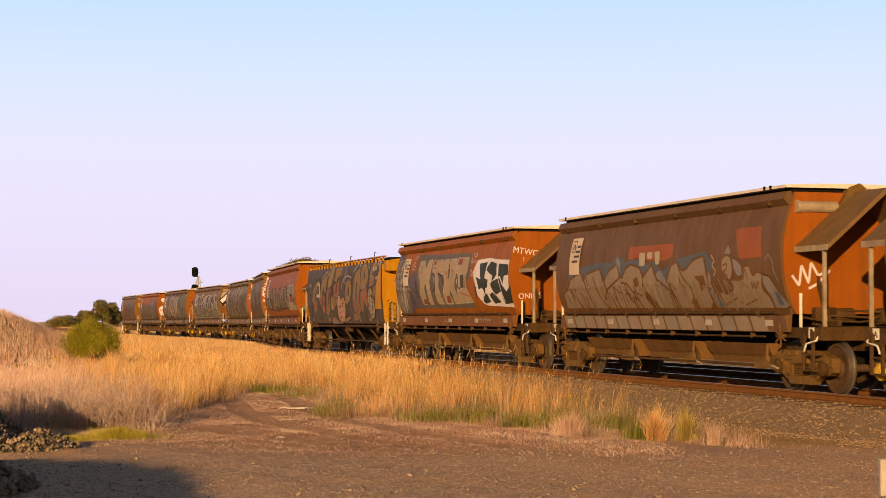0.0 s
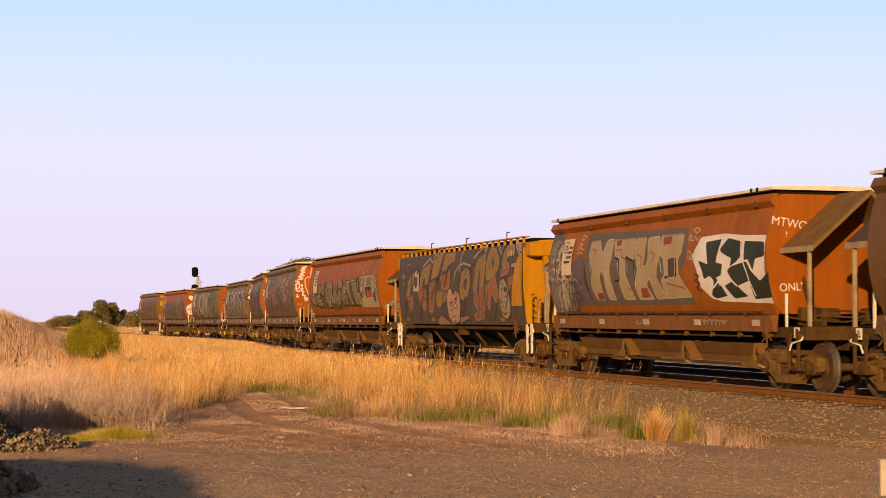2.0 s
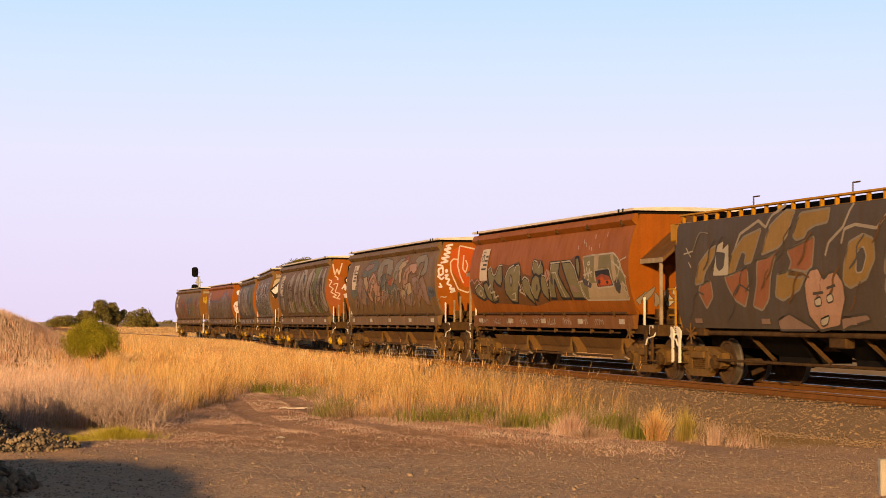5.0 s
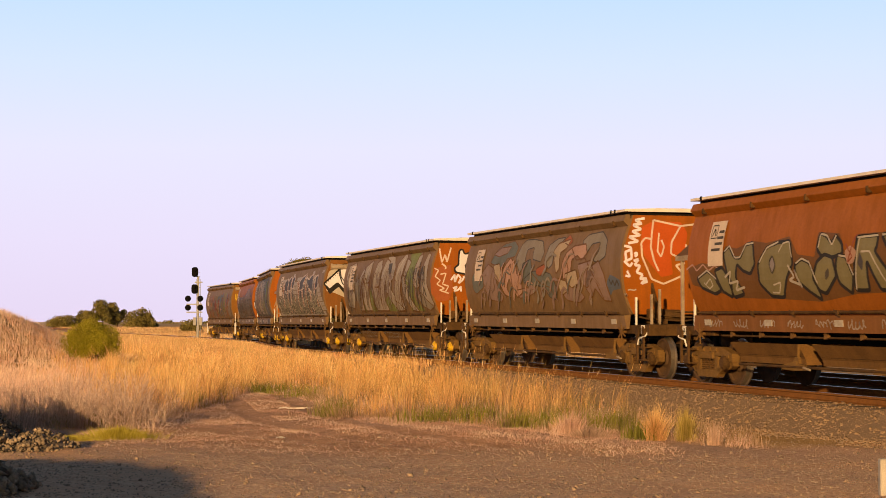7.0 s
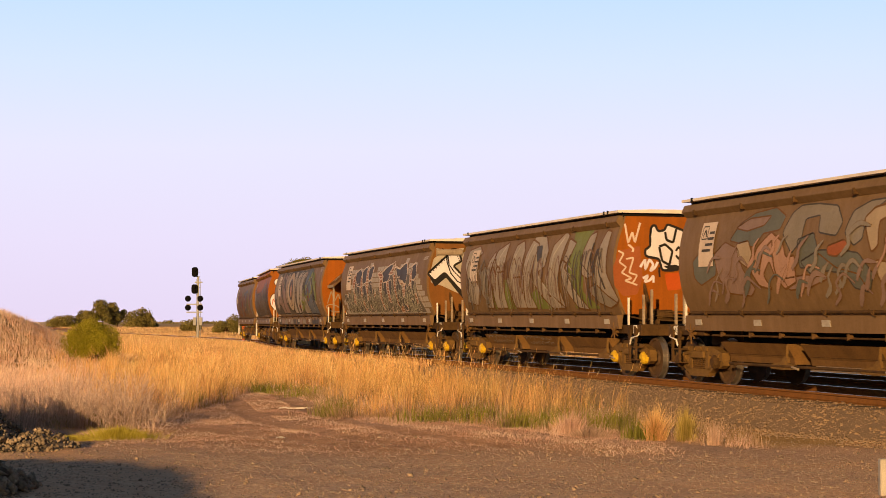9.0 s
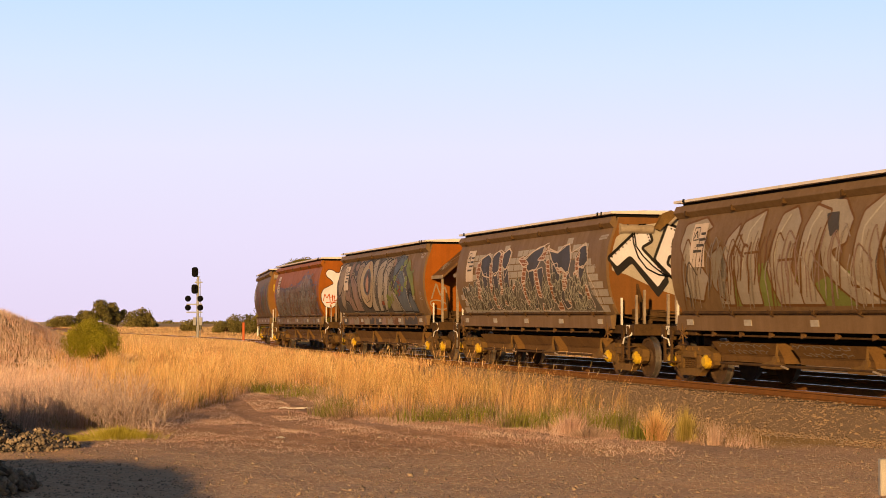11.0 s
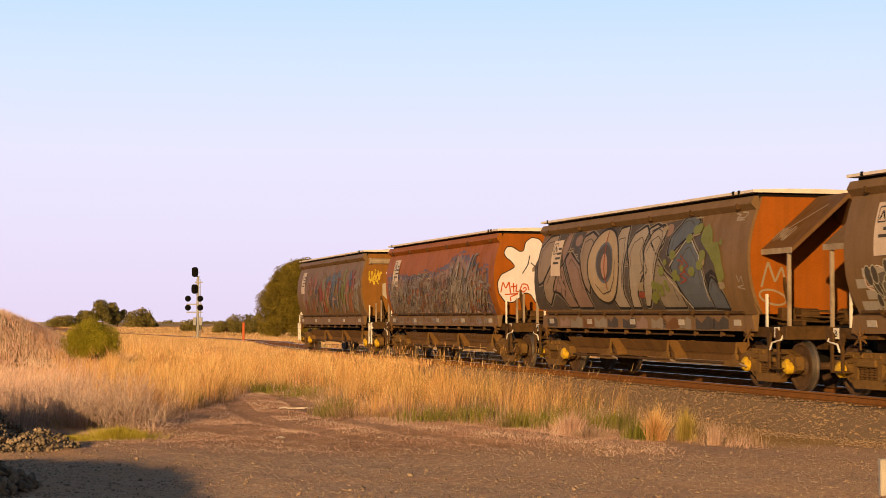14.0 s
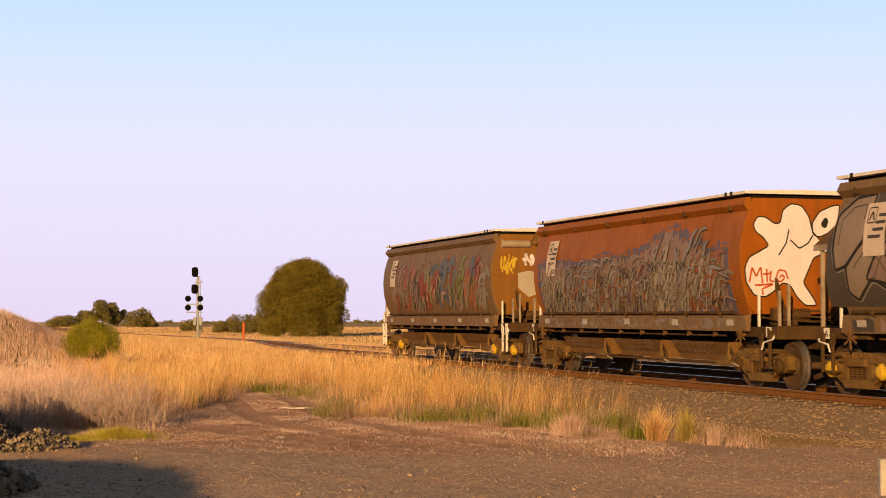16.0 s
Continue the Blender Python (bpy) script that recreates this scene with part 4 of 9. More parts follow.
    if style.get("hood"):
        part("end_hood", hood_bm(s), M[style.get("hood_paint", "brown")], root, "gabled steel hood over the end platform")
        for sg in (-1, 1):
            bm = box(bmesh.new(), min(s * (HALF + 0.01), s * (HALF + 1.25)), max(s * (HALF + 0.01), s * (HALF + 1.25)), sg * 1.25 - 0.006, sg * 1.25 + 0.006, 2.63, 2.74)
            part("hood_edge", bm, M["pale_steel"], root, "pale hood eave")
        for sg in (-1, 1):
            bm = bmesh.new()
            box(bm, s * 7.03 - 0.035, s * 7.03 + 0.035, sg * 1.19 - 0.035, sg * 1.19 + 0.035, 1.22, 2.66, 0.01)
            part("hood_post", bm, M["pale_steel"], root, "pale hood post")
    else:
        for y, top in ((-1.18, 1.92), (-0.98, 2.04)):
            part("end_post", box(bmesh.new(), s * 6.95 - 0.035, s * 6.95 + 0.035, y - 0.025, y + 0.025, 1.24, top, 0.006), M["pale_steel"], root, "pale upright on the headstock")
    if style.get("wheel"):
        bm = bmesh.new()
        n = 24
        c = Vector((s * 6.75, -0.75, 1.98))
        ring = [c + Vector((0, 0.36 * math.cos(2 * math.pi * i / n), 0.36 * math.sin(2 * math.pi * i / n))) for i in range(n + 1)]
        bent(bm, ring, 0.022)
        for i in range(0, n, 5):
            rod(bm, c, ring[i], 0.016, 5)
        rod(bm, c + Vector((-0.3, 0, 0)), c + Vector((0.05, 0, 0)), 0.03)
        part("handbrake_wheel", bm, M["white"], root, "white spoked handbrake wheel")
    if style.get("arm"):
        bm = bmesh.new()
        rod(bm, (s * 6.0, -1.15, 3.50), (s * 6.0, -0.35, 3.50), 0.11, 12)
        rod(bm, (s * 6.0, -1.22, 3.50), (s * 6.0, -1.15, 3.50), 0.13, 12)
        part("air_cylinder", bm, M["pale_steel"], root, "tan air cylinder for the roof hatch")
        bm = bmesh.new()
        a = [(-0.34, 3.52), (-0.12, 3.88), (0.10, 3.96), (0.24, 3.86), (0.20, 3.72), (-0.05, 3.62), (-0.20, 3.46)]
        v0 = [bm.verts.new((s * 5.93, y, z)) for y, z in a]
        v1 = [bm.verts.new((s * 6.12, y, z)) for y, z in a]
        bm.faces.new(v0)
        bm.faces.new(v1[::-1])
        for j in range(len(a)):
            bm.faces.new((v0[j], v0[(j + 1) % len(a)], v1[(j + 1) % len(a)], v1[j]))
        part("hatch_arm", bm, M["cast"], root, "dusty roof hatch arm")
        part("arm_link", rod(bmesh.new(), (s * 6.15, 0.02, 3.62), (s * 6.15, 0.26, 3.84), 0.035, 8), M["pale_steel"], root, "pale steel link of the hatch arm")
        bm = bmesh.new()
        pts = [(s * 5.92, -1.1 + 0.08 * i, 3.38 - 0.22 * math.sin(i / 9 * 2.2)) for i in range(10)]
        bent(bm, pts + [(s * 5.92, -0.2, 2.6), (s * 5.95, 0.0, 1.6)], 0.014)
        part("air_hose", bm, M["black_paint"], root)


def underframe(root):
    """What hangs below the barrel between the bogies."""
    bm = bmesh.new()
    for sg in (-1, 1):
        # sill panel, a step proud of the barrel's foot
        a = [(sg * 1.25, 1.475), (sg * 1.42, 1.44), (sg * 1.40, 1.13), (sg * 1.33, 1.13)]
        v0 = [bm.verts.new((-HALF - 0.10 * (1.47 - z) / 0.34 + 0.08, y, z)) for y, z in a]
        v1 = [bm.verts.new((HALF + 0.10 * (1.47 - z) / 0.34 - 0.08, y, z)) for y, z in a]
        bm.faces.new(v0)
        bm.faces.new(v1)
        for j in range(4):
            bm.faces.new((v0[j], v0[(j + 1) % 4], v1[(j + 1) % 4], v1[j]))
    return bm


def build_wagon(name, label, side, end, film, front, rear, caps=False, number_plate=True, sill=None):
    root = new(name)
    tagged(root, label, "grain wagon", "grain wagons of the train")
    body = part("body", skin_bm(HALF, PZ, PW), M[side], root, recalc=True)
    smooth_sides(body)
    end_cap(root, HALF, PZ, PW, M[end], 1, "end_wall")
    end_cap(root, HALF, PZ, PW, M[end], -1, "end_wall")
    # cream roof with a rim and a long low hatch
    bm = bmesh.new()
    sect = [(-1.44, 3.858), (-1.44, 3.912), (-0.75, 3.94), (0, 3.95), (0.75, 3.94), (1.44, 3.912), (1.44, 3.858)]
    loops = [[bm.verts.new((x, y, z)) for y, z in sect] for x in (-6.07, 6.07)]
    k = len(sect)
    for j in range(k):
        bm.faces.new((loops[0][j], loops[0][(j + 1) % k], loops[1][(j + 1) % k], loops[1][j]))
    bm.faces.new(loops[0])
    bm.faces.new(loops[1])
    roof = part("roof", bm, M["cream"], root, "cream-painted roof")
    # The shadow line under the roof rim is put into this neck's near-black colour.
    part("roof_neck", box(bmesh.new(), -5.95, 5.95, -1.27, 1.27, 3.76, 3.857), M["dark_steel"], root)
    for x in (-5.55, 5.2, 5.45):
        bm = bmesh.new()
        box(bm, x - 0.04, x + 0.04, -1.452, -1.435, 3.85, 3.93)
        part("roof_clip", bm, M["dark_steel"], roof)
    bm = bmesh.new()
    box(bm, -5.0, 5.3, -0.32, 0.32, 3.95, 4.0, 0.02)
    part("roof_hatch", bm, M["cream"], roof)
    # neck under the roof and the rolled cornice
    bm = bmesh.new()
    for sg in (-1, 1):
        a = [(sg * 1.30, 3.79), (sg * 1.395, 3.79), (sg * 1.465, 3.655), (sg * 1.465, 3.64), (sg * 1.36, 3.53), (sg * 1.28, 3.52)]
        v0 = [bm.verts.new((-HALF - 0.02, y, z)) for y, z in a]
        v1 = [bm.verts.new((HALF + 0.02, y, z)) for y, z in a]
        bm.faces.new(v0)
        bm.faces.new(v1)
        for j in range(6):
            bm.faces.new((v0[j], v0[(j + 1) % 6], v1[(j + 1) % 6], v1[j]))
    part("cornice", bm, M[side], root)
    for x in np.linspace(-5.4, 5.4, 6):
        bm = bmesh.new()
        box(bm, x - 0.035, x + 0.035, -1.485, -1.38, 3.55, 3.67, 0.012)
        part("latch", bm, M["dusty"], root)
    part("sill_panel", underframe(root), M[sill or film], root)
    for sg in (-1, 1):
        for x, y, z, q in ((5.6, 1.43, 1.50, 0.03), (4.3, 1.2, 0.47, 0.03), (4.9, 1.30, 1.035, 0.02)):
            part("pipe", rod(bmesh.new(), (-x, sg * y, z), (x, sg * y, z), q, 8), M["dusty"], root)
        for x in np.linspace(-4.4, 4.4, 8):
            part("pipe_bracket", slab(bmesh.new(), [(x - 0.05, 1.12), (x + 0.03, 1.12), (x + 0.12, 1.035), (x - 0.05, 1.0)], sg * 1.28, sg * 1.335), M["chute"], root)
    for x in np.linspace(-4.9, 4.9, 7):
        bm = bmesh.new()
        box(bm, x - 0.06, x + 0.06, -1.47, -1.36, 1.46, 1.535, 0.01)
        bent(bm, [(x - 0.12, -1.45, 1.54), (x, -1.47, 1.47), (x + 0.1, -1.45, 1.42)], 0.014, 5)
        part("pipe_clamp", bm, M["dusty"], root)
    for x in (-5.3, -2.65, 0.0, 2.65, 5.3):
        bm = bmesh.new()
        slab(bm, [(x - 0.16, 1.36), (x + 0.14, 1.36), (x + 0.16, 1.24), (x - 0.14, 1.24)], -1.424, -1.404)
        part("reflector", bm, M["reflector"], root, "pale reflector patch")
    for k, (x0, x1) in enumerate(((-4.75, -1.92), (-1.38, 1.40), (1.94, 4.75))):
        chute = part("chute", chute_bm(x0, x1), M["chute"], root)
        bm = bmesh.new()
        box(bm, x0 + 0.06, x1 - 0.06, -1.03, -0.98, 0.66, 0.70)
        part("chute_lip", bm, M["dark_steel"], chute)
        bm = bmesh.new()
        slab(bm, [(x1 - 0.55, 0.50), (x1 - 0.15, 0.56), (x1 - 0.05, 0.66), (x1 + 0.06, 0.66), (x1 + 0.10, 0.54), (x1 + 0.42, 0.49), (x1 + 0.44, 0.42), (x1 - 0.1, 0.40), (x1 - 0.6, 0.42)], -1.22, -1.16)
        part("gate_link", bm, M["cast"], root)
        bm = bmesh.new()
        rod(bm, (x1 + 0.02, -1.17, 0.86), (x1 + 0.02, -1.20, 0.50), 0.03, 6)
        part("gate_rod", bm, M["cast"], root)
        part("gate_lever", rod(bmesh.new(), (x1 + 0.30, -1.24, 0.47), (x1 + 0.55, -1.24, 0.43), 0.022, 6), M["pale_steel"], root, "worn pale gate lever")
    # Near-black, with the shade between the chutes already in its colour.
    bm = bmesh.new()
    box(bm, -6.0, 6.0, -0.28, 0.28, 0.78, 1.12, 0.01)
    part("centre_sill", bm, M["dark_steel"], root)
    end_gear(root, 1, front)
    end_gear(root, -1, rear)
    for sg in (1, -1):
        build_bogie(root, sg, caps)
    if number_plate:
        mu = Mural(near_side)
        mu.field("cream", -4.98, -4.30, 2.45, 3.36, 12, 0, None, 0.1)
        for z, a, b in ((3.14, -4.56, -4.33), (3.02, -4.62, -4.33), (2.90, -4.70, -4.36), (2.78, -4.84, -4.44)):
            mu.stroke("slate", [(a, z), (b, z)], 0.055, 13, 1)
        mu.stroke("slate", [(-4.9, 3.02), (-4.9, 3.28), (-4.64, 3.28), (-4.64, 3.02), (-4.9, 3.02)], 0.025, 13, 1)
        mu.stroke("black", [(-4.85, 3.06), (-4.77, 3.22), (-4.69, 3.06)], 0.04, 13, 1)
        mu.put(root, "pale panel of wagon numbers", "number_panel")
    return root
def scrawl_chutes(root, colour, which, rng):
    """Thin sprayed lines over the sloping faces of some chutes."""
    mu = Mural(lambda x, z, lift: (x, -(1.0 + 0.19 * (z - 0.62) / 0.28 + lift + 0.004), z))
    for k in which:
        x = -4.55 + 3.2 * k
        for row in range(2):
            scribble(mu, colour, x + 0.3 * row, 0.79 - 0.13 * row, 2.2 - 0.4 * row, 0.09, rng, 15, 0.018, 1)
    mu.put(root, "thin pale sprayed lines on the chutes")


# ---- the train, from its tail ----
HOOD = {"hood": True}
TRAIN = {}


def rng_of(k):
    return np.random.default_rng(100 + k)


def wagon_a():
    r = rng_of(1)
    w = build_wagon("grain_wagon", "dark brown grain wagon with dull multicoloured graffiti, last of the train", "brown", "ochre", "brown", {"arm": True, "steps": "white", "letter": "A"}, {"steps": "white", "letter": "B"}, caps=True)
    mu = Mural(near_side)
    wild(mu, -4.6, 5.5, 1.6, 3.3, 84, ["mauve", "clay", "mauve", "red", "olive", "steel_blue", "teal", "green", "clay", "ash"], "umber", r, 0.36, 0.5, 2, 0.02, None, 0.5)
    wild(mu, -4.6, 5.2, 1.65, 3.2, 60, ["mauve", "slate", "pink", "olive", "ash"], "umber", r, 0.09, 0.7, 9, 0.02, None, 0.45)
    mu.put(w, "dull multicoloured sprayed graffiti")
    e = Mural(front_end)
    scribble(e, "yellow", -1.25, 2.75, 0.5, 0.42, r, 9, 0.045, 1)
    scribble(e, "yellow", -1.2, 2.65, 0.4, 0.2, r, 5, 0.04, 1)
    e.field("chalk", -0.7, 0.9, [2.15, 1.95, 2.3], [2.6, 2.75, 2.6], 1, 0.1, r)
    scribble(e, "white", -0.55, 2.85, 1.3, 0.36, r, 16, 0.07, 2)
    scribble(e, "white", -0.2, 2.6, 0.5, 0.2, r, 7, 0.05, 2)
    e.put(w, "yellow and white sprayed tags")
    # white rails at the tail
    for y in (-1.2, 1.2):
        bm = bent(bmesh.new(), [(-7.16, y, 0.5), (-7.16, y, 1.5), (-6.9, y, 1.62), (-6.4, y, 1.62)], 0.035)
        part("tail_rail", bm, M["white"], w, "white tubular hand rail")
        part("tail_post", bent(bmesh.new(), [(-6.7, y, 1.25), (-6.7, y, 1.95)], 0.03), M["white"], w, "white tubular post")
    return w


def wagon_b():
    r = rng_of(2)
    w = build_wagon("grain_wagon", "rust-red grain wagon with spiky silver graffiti and white end figure", "rust_red", "orange_end", "brown", {"letter": "B"}, {"letter": "A"}, sill="brown")
    mu = Mural(near_side)
    top = [2.75, 2.85, 2.8, 2.7, 2.75, 2.85, 2.8, 2.9, 3.15, 3.35, 3.1, 2.8, 2.9]
    mu.field("purple", -5.7, 5.5, 1.5, [z + 0.08 for z in top], 1, 0.07, r, 0.12)
    mu.field("mauve", -5.4, 5.3, 1.5, [z - 0.12 for z in top], 2, 0.12, r, 0.1)
    wild(mu, -5.4, 5.2, 1.5, 2.65, 130, ["mauve", "clay", "lilac", "purple", "ash", "ash"], "mauve", r, 0.2, 0.5, 3, 0.02, None, 0.5)
    wild(mu, -5.4, 5.2, 1.5, 2.85, 240, ["silver", "lilac", "ash", "mauve", "silver", "clay"], "grey_dark", r, 0.10, 0.7, 10, 0.022, None, 0.34)
    wild(mu, 1.8, 4.8, 1.9, 3.3, 40, ["silver", "lilac", "ash"], "grey_dark", r, 0.12, 0.6, 17, 0.022, None, 0.4)
    wild(mu, -5.4, 5.2, 1.5, 2.7, 110, ["silver", "clay", "ash", "silver"], "grey_dark", r, 0.05, 0.9, 24, 0.012, None, 0.3)
    for i in range(34):
        scribble(mu, ["silver", "lilac", "mauve", "slate", "ash"][i % 5], -5.3 + 0.3 * i, 1.55 + 0.9 * r.random(), 0.45, 0.26, r, 4, 0.035, 31)
    for i in range(14):
        scribble(mu, ["lilac", "ash", "mauve"][i % 3], -5.4 + 0.78 * i, 1.18, 0.6, 0.2, r, 8, 0.05, 38)
    mu.put(w, "spiky silver-grey sprayed graffiti with purple haze")
    e = Mural(front_end)
    e.patch("white", [(-1.25, 3.25), (-1.15, 3.41), (-0.97, 3.40), (-0.78, 3.27), (-0.65, 3.28), (-0.59, 3.55), (-0.40, 3.68), (-0.17, 3.64), (0.00, 3.41), (0.06, 3.13), (0.22, 2.96), (0.58, 2.79), (0.09, 2.60), (-0.15, 2.10), (0.09, 1.77), (0.16, 1.64), (-0.10, 1.64), (-0.29, 1.81), (-0.44, 2.05), (-0.60, 2.10), (-0.79, 1.93), (-0.98, 1.81), (-1.23, 1.84), (-1.41, 2.10), (-1.44, 2.38), (-1.34, 2.60), (-1.10, 2.72), (-0.90, 2.83), (-1.03, 3.00), (-1.19, 3.10)], 2, "black", 0.028)
    e.patch("white", [(0.07, 3.06), (0.06, 3.30), (0.23, 3.53), (0.49, 3.64), (0.69, 3.68), (0.62, 3.25), (0.48, 3.13), (0.22, 3.01)], 2, "black", 0.028)
    e.patch("black", [(0.25, 3.29), (0.36, 3.43), (0.43, 3.35), (0.37, 3.19), (0.28, 3.21)], 5)
    e.stroke("black", [(-0.46, 3.16), (-0.52, 2.89), (-0.69, 2.64)], 0.03, 5, 1)
    e.stroke("black", [(-0.43, 2.95), (-0.23, 2.78), (-0.03, 2.89), (0.07, 3.05)], 0.03, 5, 1)
    e.stroke("orange", [(-1.34, 2.10), (-1.28, 2.40), (-1.19, 2.21), (-1.09, 2.41), (-1.05, 2.08)], 0.036, 5, 1)
    e.stroke("orange", [(-0.96, 2.37), (-0.95, 2.10)], 0.036, 5, 1)
    e.stroke("orange", [(-1.04, 2.26), (-0.88, 2.28)], 0.036, 5, 1)
    e.stroke("orange", [(-0.86, 2.33), (-0.89, 2.12), (-0.79, 2.12)], 0.036, 5, 1)
    e.stroke("orange", [(-0.68, 2.19), (-0.61, 2.26), (-0.56, 2.19), (-0.66, 2.10), (-0.76, 2.19), (-0.69, 2.35), (-0.54, 2.33), (-0.49, 2.17)], 0.036, 5, 1)
    e.stroke("orange", [(-1.22, 2.04), (-0.81, 2.07), (-1.06, 1.97), (-1.04, 1.85)], 0.036, 5, 1)
    scrawl_chutes(w, "mauve", (0, 1, 2), r)
    e.put(w, "plain white sprayed figure with a thin black outline")
    return w


def wagon_c():
    r = rng_of(3)
    w = build_wagon("grain_wagon", "dark grey-brown hooded grain wagon with grey and green graffiti", "brown", "orange_end", "brown", {**HOOD, "letter": "B", "hood_paint": "maroon"}, {**HOOD, "letter": "A", "hood_paint": "maroon"}, caps=True)
    mu = Mural(near_side)

    def letter(colour, pts, layer, rim):
        """A letter with a dark edge, a pale rim outside it and a thin line within."""
        mx, mz = sum(p[0] for p in pts) / len(pts), sum(p[1] for p in pts) / len(pts)
        mu.stroke("ash", list(pts) + list(pts[:2]), rim + 0.07, layer - 1, 1)
        mu.patch(colour, pts, layer, "black", rim + 0.01)
        mu.stroke("slate", [(mx + 0.66 * (x - mx), mz + 0.72 * (z - mz)) for x, z in pts[: len(pts) * 2 // 3]], 0.024, layer + 1.5, 1)

    mu.patch("grey_dark", [(-6.46, 1.60), (-6.22, 2.77), (-5.45, 3.49), (-4.10, 3.64), (-2.85, 3.48), (-0.76, 3.57), (1.85, 3.47), (3.52, 3.56), (4.37, 2.82), (4.83, 1.56)], 1)
    letter("taupe", [(-6.03, 2.59), (-5.93, 3.21), (-5.45, 3.49), (-4.81, 3.53), (-4.85, 3.17), (-5.02, 2.74), (-5.58, 2.31), (-5.98, 2.23)], 3, 0.05)
    letter("taupe", [(-5.62, 2.31), (-4.94, 2.76), (-4.31, 2.46), (-4.01, 2.14), (-4.26, 1.83), (-4.80, 2.08), (-5.41, 1.70), (-5.66, 1.84)], 3, 0.05)
    letter("mauve", [(-4.02, 2.85), (-3.73, 3.07), (-2.95, 2.68), (-2.64, 1.98), (-2.46, 1.62), (-3.44, 1.62), (-3.72, 2.39)], 3, 0.05)
    letter("taupe", [(-3.04, 2.96), (-2.98, 3.38), (-2.49, 3.49), (-2.00, 3.33), (-1.99, 2.79), (-2.46, 1.95), (-2.78, 2.23)], 3, 0.05)
    letter("mauve", [(-4.39, 3.15), (-4.15, 3.57), (-3.78, 3.63), (-3.83, 3.13), (-4.12, 2.71)], 3, 0.04)

    def disc(colour, x, z, a, b, layer, edge="", rim=0.04):
        mu.patch(colour, [(x + a * math.cos(k), z + b * math.sin(k)) for k in np.linspace(0, 2 * math.pi, 25)[:-1]], layer, edge, rim)

    disc("tan", -1.47, 2.62, 0.98, 0.89, 6, "black", 0.06)
    disc("grey_dark", -1.38, 2.70, 0.50, 0.46, 9, "steel_blue", 0.06)
    disc("pink", -1.36, 2.62, 0.20, 0.30, 11)
    mu.stroke("red", [(-1.38, 3.45), (-1.34, 2.9), (-1.36, 2.5), (-1.26, 2.05)], 0.05, 13, 1)
    mu.stroke("slate", [(-1.98, 2.2), (-1.6, 1.95), (-1.1, 2.02), (-0.78, 2.3), (-0.7, 2.75)], 0.028, 13, 1)
    letter("mauve", [(-5.0, 2.05), (-4.55, 2.55), (-4.15, 2.75), (-3.9, 2.3), (-3.45, 1.64), (-4.1, 1.64), (-4.45, 2.0)], 4, 0.04)
    letter("silver", [(0.95, 2.95), (1.25, 3.3), (1.75, 3.45), (2.05, 3.3), (1.75, 2.85), (1.5, 2.3), (1.25, 1.9), (0.95, 1.64), (0.7, 1.64), (0.95, 2.3)], 6, 0.04)
    for i in range(26):
        q = r.random()
        disc("green", 1.25 + 2.9 * q + r.uniform(-0.15, 0.15), 1.75 + r.uniform(0, 0.9) + 0.75 * q, 0.10 + 0.05 * (i % 2), 0.07 + 0.035 * (i % 2), 12 + 0.05 * i)
    for i in range(16):
        x, z = r.uniform(-5.9, 3.6), r.uniform(1.75, 3.45)
        for k in range(3):
            mu.stroke("beige", [(x, z - 0.05 * k), (x + r.uniform(0.2, 0.34), z - 0.05 * k + 0.01)], 0.02, 2, 1)
    for x, z in ((-3.3, 3.3), (-2.75, 3.42), (2.1, 3.3), (-4.2, 2.1)):
        disc("mauve", x, z, 0.22, 0.14, 2)
    letter("silver", [(-0.81, 3.28), (-0.71, 3.49), (-0.20, 3.53), (-0.06, 2.99), (-0.23, 2.47), (-0.35, 1.95), (-0.20, 1.61), (-0.90, 1.61), (-1.06, 1.81), (-0.50, 2.48)], 3, 0.05)
    letter("silver", [(0.13, 2.56), (-0.03, 2.98), (0.21, 3.31), (0.80, 3.48), (1.04, 3.32), (0.85, 2.95), (1.15, 2.43), (0.85, 2.31), (0.44, 1.94), (0.45, 1.61), (-0.07, 1.61), (0.05, 2.05)], 5, 0.05)
    letter("silver", [(0.98, 3.39), (1.39, 3.48), (1.94, 3.34), (2.00, 3.03), (1.63, 2.77), (1.45, 2.93), (1.26, 3.06)], 5, 0.04)
    letter("steel_blue", [(2.21, 2.75), (2.30, 3.14), (2.64, 3.37), (2.84, 3.54), (3.23, 3.59), (3.62, 3.44), (3.49, 3.21), (3.04, 3.05), (2.65, 2.88), (2.44, 2.74)], 5, 0.04)
    letter("ash", [(1.21, 2.74), (1.79, 2.67), (2.09, 2.41), (2.64, 2.15), (2.86, 1.60), (1.66, 1.60), (1.52, 1.90), (1.29, 2.15)], 3, 0.04)
    letter("steel_blue", [(2.37, 2.50), (3.04, 3.06), (3.31, 3.11), (3.82, 2.72), (3.95, 2.36), (4.11, 1.89), (4.22, 1.59), (3.11, 1.59), (2.63, 2.13)], 3, 0.04)
    mu.patch("green", [(3.85, 3.00), (3.86, 3.25), (4.12, 3.34), (4.35, 3.17), (4.43, 2.93), (4.68, 2.95), (4.82, 2.74), (4.98, 2.22), (4.68, 2.04), (4.55, 2.46), (4.30, 2.70)], 8)
    mu.patch("green", [(4.71, 2.94), (4.80, 3.01), (4.90, 2.91), (4.81, 2.85)], 8)
    letter("steel_blue", [(4.09, 1.99), (4.36, 2.25), (4.57, 2.12), (4.76, 1.89), (4.88, 1.56), (4.19, 1.58)], 6, 0.04)
